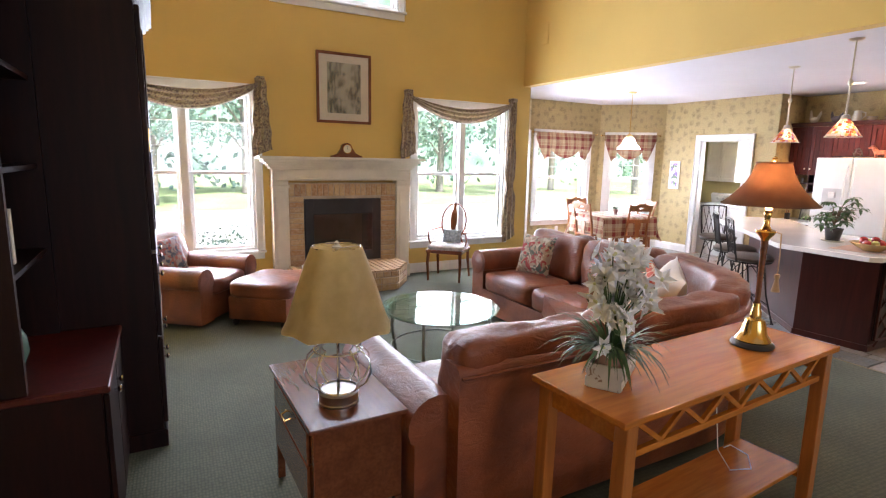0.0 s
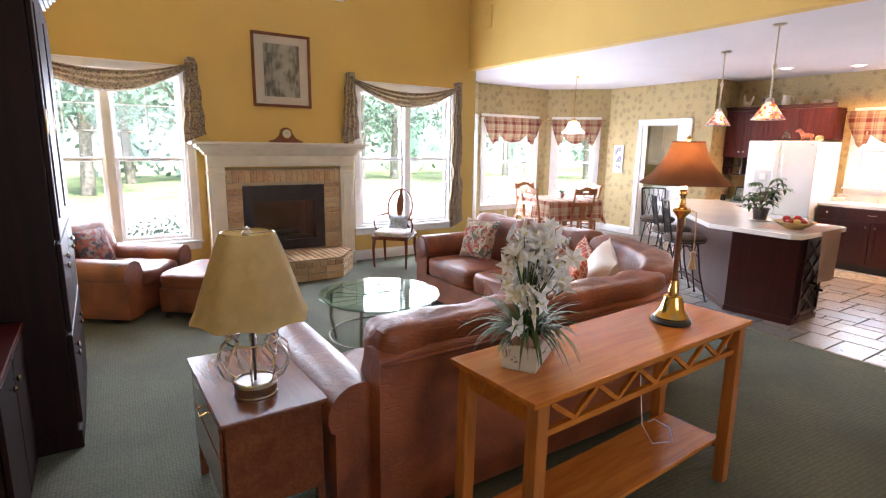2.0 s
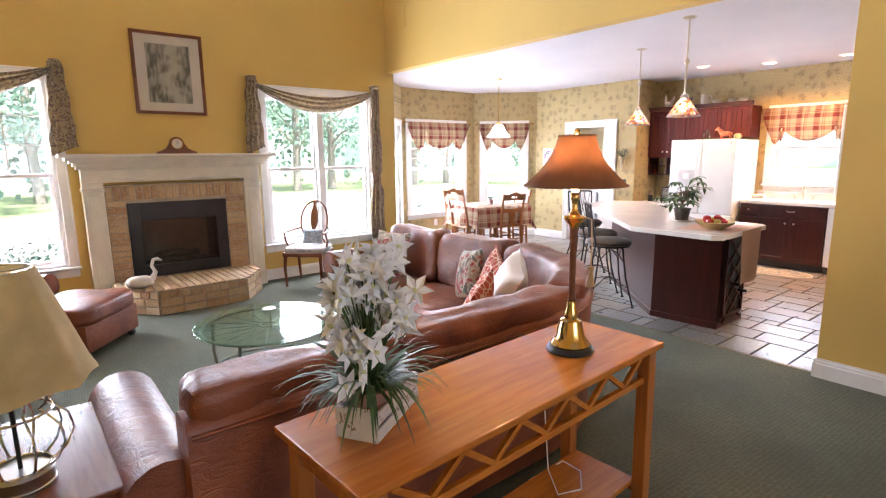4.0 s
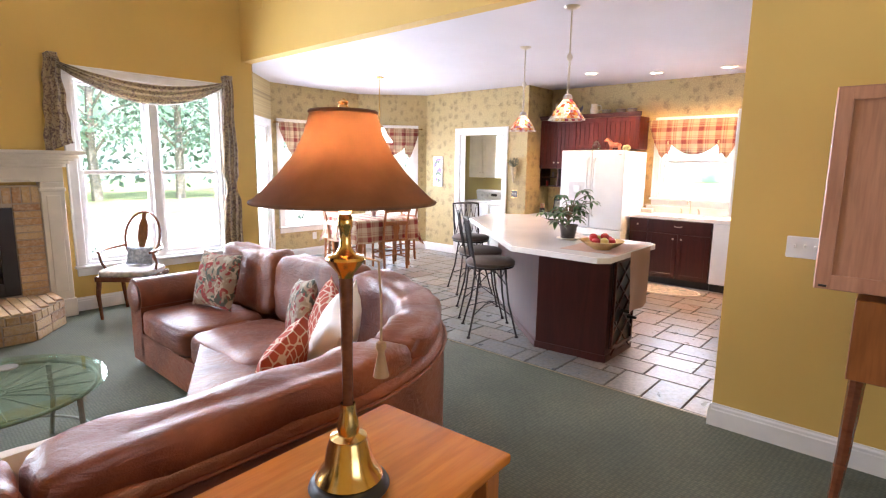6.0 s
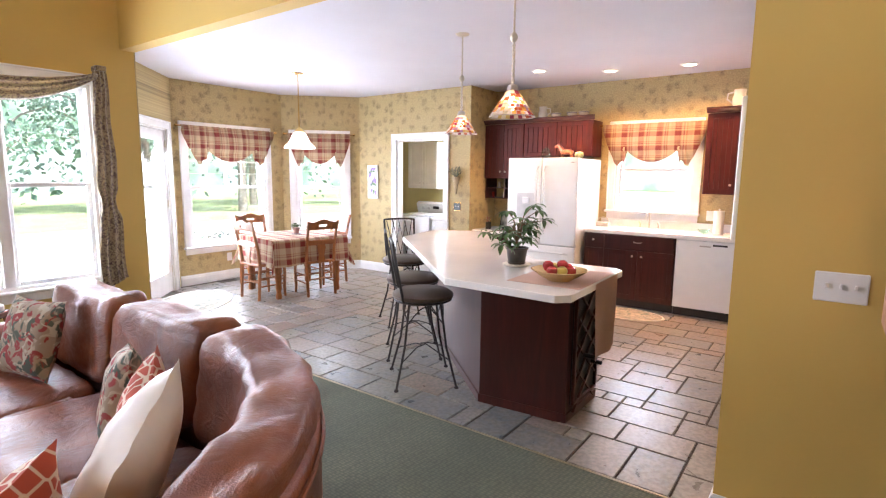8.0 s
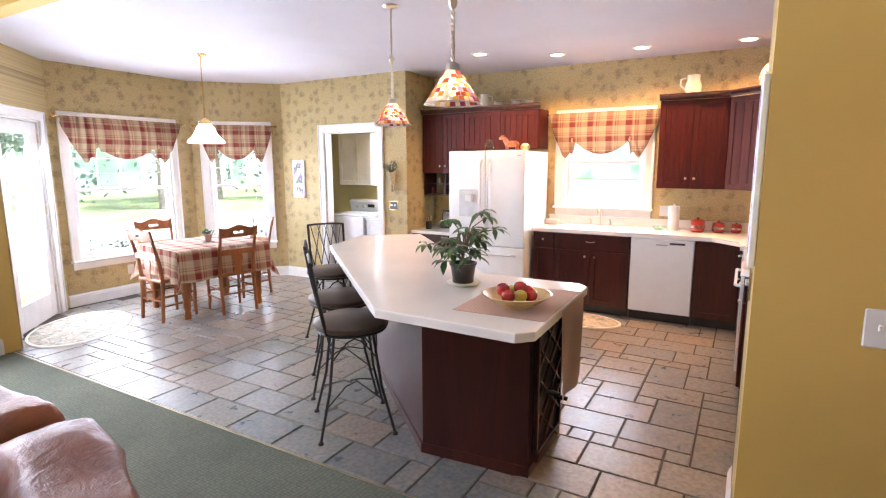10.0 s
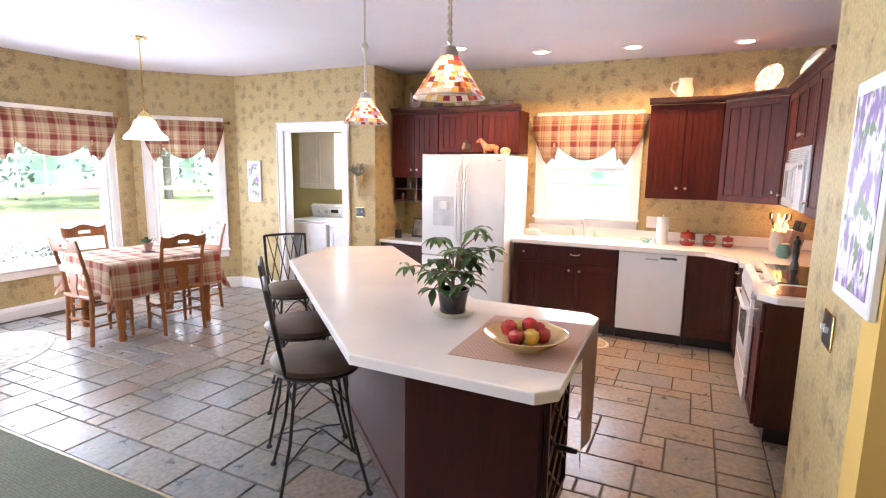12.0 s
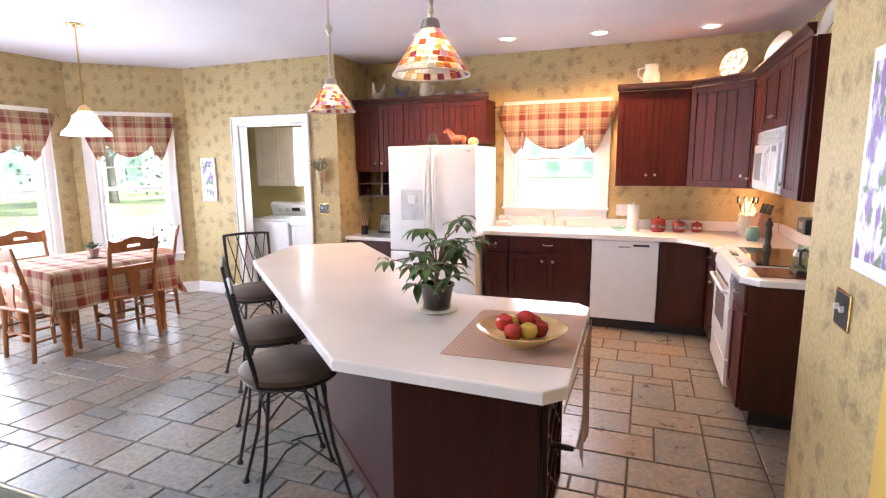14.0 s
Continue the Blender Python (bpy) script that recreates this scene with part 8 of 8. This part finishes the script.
for i in range(6):
    part("pen", tube(bmesh.new(), [(0.015 * math.cos(i), 0.015 * math.sin(i), 0.03), (0.04 * math.cos(i), 0.04 * math.sin(i), 0.17)], 0.004, 6), [PEWTER, REDC, BRASS][i % 3], pc_)

# small lit lamp in the corner of the worktop
NIGHT = glow("amber_lamp_shade", (1.0, 0.45, 0.14), 1.6, (0.6, 0.3, 0.12))
nl = thing("accent_lamp", "tiny lit table lamp with an amber shade on the worktop", "lamp", m=T(11.30, 1.96, 0.916))
part("base", Lt([(0, 0), (0.035, 0), (0.038, 0.008), (0.012, 0.02), (0.008, 0.10), (0.014, 0.13), (0.006, 0.16), (0.006, 0.21), (0, 0.21)], 16), BRASS, nl, smooth=True)
nsh = Lt([(0.068, 0.19), (0.05, 0.25), (0.038, 0.295)], 24)
bmesh.ops.solidify(nsh, geom=nsh.faces[:], thickness=0.002)
part("shade", nsh, NIGHT, nl, "glowing amber shade", smooth=True)
lamp("accent_light", "POINT", T(11.30, 1.96, 0.916 + 0.32), 1.6, (1, 0.55, 0.22), radius=0.03)

# ---- laundry room ----
wa = thing("washing_machine", "white top-loading washing machine", "washing machine")
part("body", B(11.05, 6.88, 0.0, 11.72, 7.56, 0.90, 0.012, 2), WHITE, wa)
part("lid", B(11.10, 6.93, 0.901, 11.58, 7.51, 0.925, 0.012, 2), WHITE, wa)
bm = P([(0, 0.90), (-0.05, 1.07), (0.0, 1.10), (0.05, 1.10), (0.06, 0.90)], 6.88, 7.56)
bmesh.ops.transform(bm, matrix=Matrix(((1, 0, 0, 11.64), (0, 0, 1, 0), (0, 1, 0, 0), (0, 0, 0, 1))), verts=bm.verts)
part("control_panel", bm, WHITE, wa)
for y in (7.0, 7.3, 7.42):
    part("dial", Lt([(0, 0), (0.03, 0), (0.026, 0.02), (0, 0.022)], 14, m=T(11.612, y, 1.0, 0, 0, -106)), LG, wa)
part("display", B(11.597, 7.10, 0.985, 11.612, 7.22, 1.03), BLACK, wa)
lc = thing("laundry_base_cabinet", "white panelled laundry base cabinet with a pale top", "cabinet")
part("body", B(11.1, 6.02, 0.08, 11.84, 6.86, 0.86), TRIM, lc)
part("worktop", B(11.07, 6.005, 0.861, 11.846, 6.87, 0.90, 0.006), COUNTER, lc)
for y in (6.85, 6.44):
    slab_door(lc, "door", T(11.099, y, 0.1, -90), 0.40, 0.74, TRIM, knobs=((0.05 if y < 6.6 else 0.35, 0.65),))
lu = thing("laundry_wall_cabinet", "white laundry wall cabinet with two small knobs", "cabinet")
part("body", B(11.46, 7.02, 1.32, 11.848, 7.62, 2.06, 0.003), CREAM, lu)
slab_door(lu, "door", T(11.459, 7.615, 1.33, -90), 0.295, 0.72, CREAM, knobs=((0.265, 0.08),))
slab_door(lu, "door", T(11.459, 7.315, 1.33, -90), 0.29, 0.72, CREAM, knobs=((0.03, 0.08),))

# ---- outside ----
GRASS, nt, b = nodes_of("lawn_grass")
v = coords(nt)
c = mix(nt, ramp(nt, tex(nt, "Noise", v, 0.6, 6), (0.35, 0.0), (0.65, 1.0)), (0.24, 0.32, 0.14), (0.32, 0.39, 0.20))
nt.links.new(c, b.inputs["Base Color"])
b.inputs["Roughness"].default_value = 0.9
bm = bmesh.new()
n_ = 24
s_ = 2000
vs = [bm.verts.new((x, y, -0.35)) for x, y in ((-s_, -s_), (s_, -s_), (s_, s_), (-s_, s_))]
bm.faces.new(vs)
part("ground", bm, GRASS, kind="structure", category="ground")
# guessed pale strips of ground, added to whiten the view through the windows
part("driveway", B(-25, 12.0, -0.348, 40, 21, -0.33), simple("pale_ground", (0.60, 0.58, 0.55), 0.85, vary=0.08, scale=1.5), kind="structure", category="driveway")
part("pale_ground_side", B(14.5, -10, -0.348, 24, 11.9, -0.33), bpy.data.materials["pale_ground"], kind="structure", category="driveway")
FOL = simple("tree_leaf", (0.20, 0.32, 0.25), 0.6, vary=0.5, scale=1.5, bumps=0)
TRK = simple("tree_bark", (0.26, 0.24, 0.21), 0.9, vary=0.3, scale=12, bumps=0.5)
ro = random.Random(21)


def leaves(bm, c, r, n, size):
    for _ in range(n):
        d = Vector((ro.gauss(0, 1), ro.gauss(0, 1), ro.gauss(0, 1))).normalized() * (ro.random() ** 0.4)
        p = c + Vector((d.x * r.x, d.y * r.y, d.z * r.z))
        a = Vector((ro.uniform(-1, 1), ro.uniform(-1, 1), ro.uniform(-1, 1))).normalized()
        b_ = a.orthogonal().normalized()
        q = a.cross(b_)
        s = size * ro.uniform(0.6, 1.3)
        bm.faces.new([bm.verts.new(p + b_ * s), bm.verts.new(p + q * s * 0.6), bm.verts.new(p - b_ * s), bm.verts.new(p - q * s * 0.6)])


def tree(m):
    t = thing("tree", "tall leafy green tree at the edge of the lawn", "tree", "trees beyond the lawn", m=m)
    bm = tube(bmesh.new(), [(0, 0, 0), (0.1, 0, 2.5), (0.0, 0.1, 5.5), (0.1, 0, 8)], [0.24, 0.19, 0.13, 0.05], 9)
    cl_ = bmesh.new()
    for i in range(16):
        a, z = i * 2.4, 2.2 + 6.2 * (i / 16)
        r = 2.3 * (1 - abs(z - 5) / 7) * ro.uniform(0.7, 1.2)
        e = Vector((r * math.cos(a), r * math.sin(a), z + ro.uniform(0.2, 1.1)))
        tube(bm, [(0, 0, z - 0.5), e * 0.5 + Vector((0, 0, z * 0.5)), e], [0.07, 0.05, 0.02], 5)
        leaves(cl_, e, Vector((1.15, 1.15, 0.75)), 150, 0.12)
    part("trunk", bm, TRK, t, smooth=True)
    part("crown", cl_, FOL, t)
    return t


t0_ = tree(T(2.0, 24, -0.34))
for i in range(17):
    x = -16 + i * 2.8 + ro.uniform(-0.8, 0.8)
    copy_thing(t0_, pose(x, ro.uniform(23.5, 31), -0.34, 0, 0, ro.uniform(0, 360)) @ Matrix.Scale(1, 4))
# backdrop walls once more, self-lit in place of a sunlit far view
bd, nt, b = nodes_of("glowing_distance")
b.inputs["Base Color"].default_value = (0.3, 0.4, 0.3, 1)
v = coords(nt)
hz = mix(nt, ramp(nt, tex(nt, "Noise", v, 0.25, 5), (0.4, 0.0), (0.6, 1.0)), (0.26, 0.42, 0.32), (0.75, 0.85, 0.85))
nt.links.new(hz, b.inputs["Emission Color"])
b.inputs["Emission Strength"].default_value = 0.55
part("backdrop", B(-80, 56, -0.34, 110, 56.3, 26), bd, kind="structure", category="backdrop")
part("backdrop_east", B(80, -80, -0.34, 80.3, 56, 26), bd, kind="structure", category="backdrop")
bm = bmesh.new()
for i in range(60):
    leaves(bm, Vector((-30 + i * 1.25, 33 + ro.uniform(-1, 2), ro.uniform(0.5, 6))), Vector((2.2, 1.5, 2.4)), 90, 0.22)
part("far_woods", bm, FOL, kind="stuff", category="woods", label="dense green woodland behind the lawn")
for x, y, sx in ((2.9, 9.3, 0.7), (1.7, 9.4, 0.6), (5.6, 9.6, 0.5), (10.9, 10.0, 0.8), (11.6, 9.6, 0.7), (9.6, 10.4, 0.6)):
    h = thing("garden_shrub", "round clipped green shrub outside the window", "shrub", "shrubs by the windows", m=T(x, y, -0.34))
    bm = bmesh.new()
    for k in range(9):
        a = k * 2.4
        leaves(bm, Vector((sx * 0.45 * math.cos(a), sx * 0.45 * math.sin(a), 0.42 + 0.12 * math.sin(k))), Vector((sx * 0.5, sx * 0.5, 0.42)), 200, 0.028)
    part("foliage", bm, FOL, h)
    part("stem", tube(bmesh.new(), [(0, 0, 0), (0, 0, 0.5)], 0.03, 6), TRK, h)

rb = random.Random(11)


def lay_face(x0, x1, z0, z1, y, courses, lengths, upright=False):
    """Bricks facing -y over a rectangle."""
    if upright:
        n = max(1, round((x1 - x0) / 0.072))
        w = (x1 - x0) / n
        for i in range(n):
            piece("brick", w - 0.01, z1 - z0 - 0.012, 0.014, BRICKM, fp, T(x0 + w * (i + 0.5), y + 0.004 + rb.uniform(-0.002, 0.002), (z0 + z1) / 2, rx=90))
        return
    h = (z1 - z0) / courses
    for k in range(courses):
        x = x0
        cutl = lengths[k % len(lengths)]
        for ln in cutl:
            ln = ln * (x1 - x0)
            piece("brick", ln - 0.01, h - 0.01, 0.014, BRICKM, fp, T(x + ln / 2, y + 0.004 + rb.uniform(-0.002, 0.002), z0 + h * (k + 0.5), rx=90))
            x += ln


lay_face(3.612, FX0, 0.25, 1.13, 7.69, 13, ((1.0,), (1.0,)))
lay_face(FX1, 5.048, 0.25, 1.13, 7.69, 13, ((1.0,), (1.0,)))
lay_face(3.612, 5.048, 1.132, 1.29, 7.69, 1, (), True)


def edge_bricks(p, q, z0, z1, step, sz, out=0.0):
    p, q = Vector((*p, 0)), Vector((*q, 0))
    d = q - p
    n = max(1, round(d.length / step))
    ang = math.degrees(math.atan2(d.y, d.x))
    for i in range(n):
        c = p + d * ((i + 0.5) / n)
        piece("brick", d.length / n - 0.01, z1 - z0 - 0.01, sz, BRICKM, fp, Matrix.Translation((c.x, c.y, (z0 + z1) / 2)) @ pose(0, 0, 0, 90, 0, ang), 0.004)


for a, c in zip(HP, HP[1:]):
    edge_bricks(a, c, 0.0, 0.085, 0.2, 0.012)
    edge_bricks(a, c, 0.085, 0.17, 0.2, 0.012)
    edge_bricks(a, c, 0.17, 0.245, 0.1, 0.012)
# hearth top: soldier bricks running back from the edge
for i in range(20):
    x0 = 3.585 + i * (5.075 - 3.585) / 20
    xc = x0 + 0.037
    yf = 6.975 if 3.9 <= xc <= 4.78 else 6.975 + (0.41 * ((3.9 - xc) / 0.32) if xc < 3.9 else 0.41 * ((xc - 4.78) / 0.30))
    y = yf
    first = True
    while y < 7.66:
        y2 = min(7.682, y + 0.205)
        if y2 - y > 0.05:
            piece("brick", 0.064, y2 - y - 0.01, 0.016, BRICKM, fp, T(xc, (y + y2) / 2, 0.247), 0.004)
        y = y2

# kitchen floor: squares, oblongs and small squares in a repeating random-laid pattern
tiles = thing("floor_tiles", "slate-look stone tiles in mixed sizes on the kitchen floor", "floor", kind="structure")
U = 0.134
occ = {}
TX0, TY0 = 7.275, 1.66
NX, NY = 45, 56
ang = 0.0


def inside(x, y):
    if x > 7.28 and y < YN + 0.15 and x < XD + 0.03 and y > 1.62:
        return y > 2.30 or x > 8.06
    if x >= XD + 0.03:
        return 1.62 < y < 5.98 and x < XE - 0.02 or (6.2 < y < 8.3 and x < 12.9)
    return y < min(BY - 0.03, PD0[1] + (x - PD0[0]) - 0.03, CR2[1] + (CR2[0] - x) - 0.03)


rt = random.Random(3)
nt_ = 0
small = []
kinds = ((2, 2), (3, 2), (2, 3), (1, 1), (2, 1), (1, 2), (2, 2), (3, 2), (2, 3))
for j in range(NY):
    for i in range(NX):
        if (i, j) in occ:
            continue
        opts = [(2, 2), (3, 2), (2, 2), (3, 2), (2, 3), (1, 1), (2, 1), (1, 2)]
        rt.shuffle(opts)
        if rt.random() < 0.45:
            opts.sort(key=lambda o: -o[0] * o[1])
        for w, h in opts:
            if all((i + a, j + c_) not in occ for a in range(w) for c_ in range(h)) and i + w <= NX and j + h <= NY:
                break
        for a in range(w):
            for c_ in range(h):
                occ[i + a, j + c_] = 1
        cx, cy = TX0 + (i + w / 2) * U, TY0 + (j + h / 2) * U
        x0, x1, y0, y1 = TX0 + i * U + 0.006, TX0 + (i + w) * U - 0.006, TY0 + j * U + 0.006, TY0 + (j + h) * U - 0.006
        if not inside(cx, cy):
            continue
        x1 = min(x1, 12.95)
        if cx < XE < x1 and cy < 6:
            x1 = XE
        if x1 - x0 < 0.04 or y1 - y0 < 0.04:
            continue
        nt_ += 1
        if nt_ > 2400:
            break
        piece("tile", x1 - x0, y1 - y0, 0.012, TILE, tiles, T((x0 + x1) / 2, (y0 + y1) / 2, -0.009 + rt.uniform(0, 0.0012)), 0.003)
part("carpet_edge", B(7.258, 2.3, 0.0, 7.272, YN, 0.004), simple("brass_strip", (0.35, 0.28, 0.18), 0.4, 0.6), tiles, "thin metal edging strip")
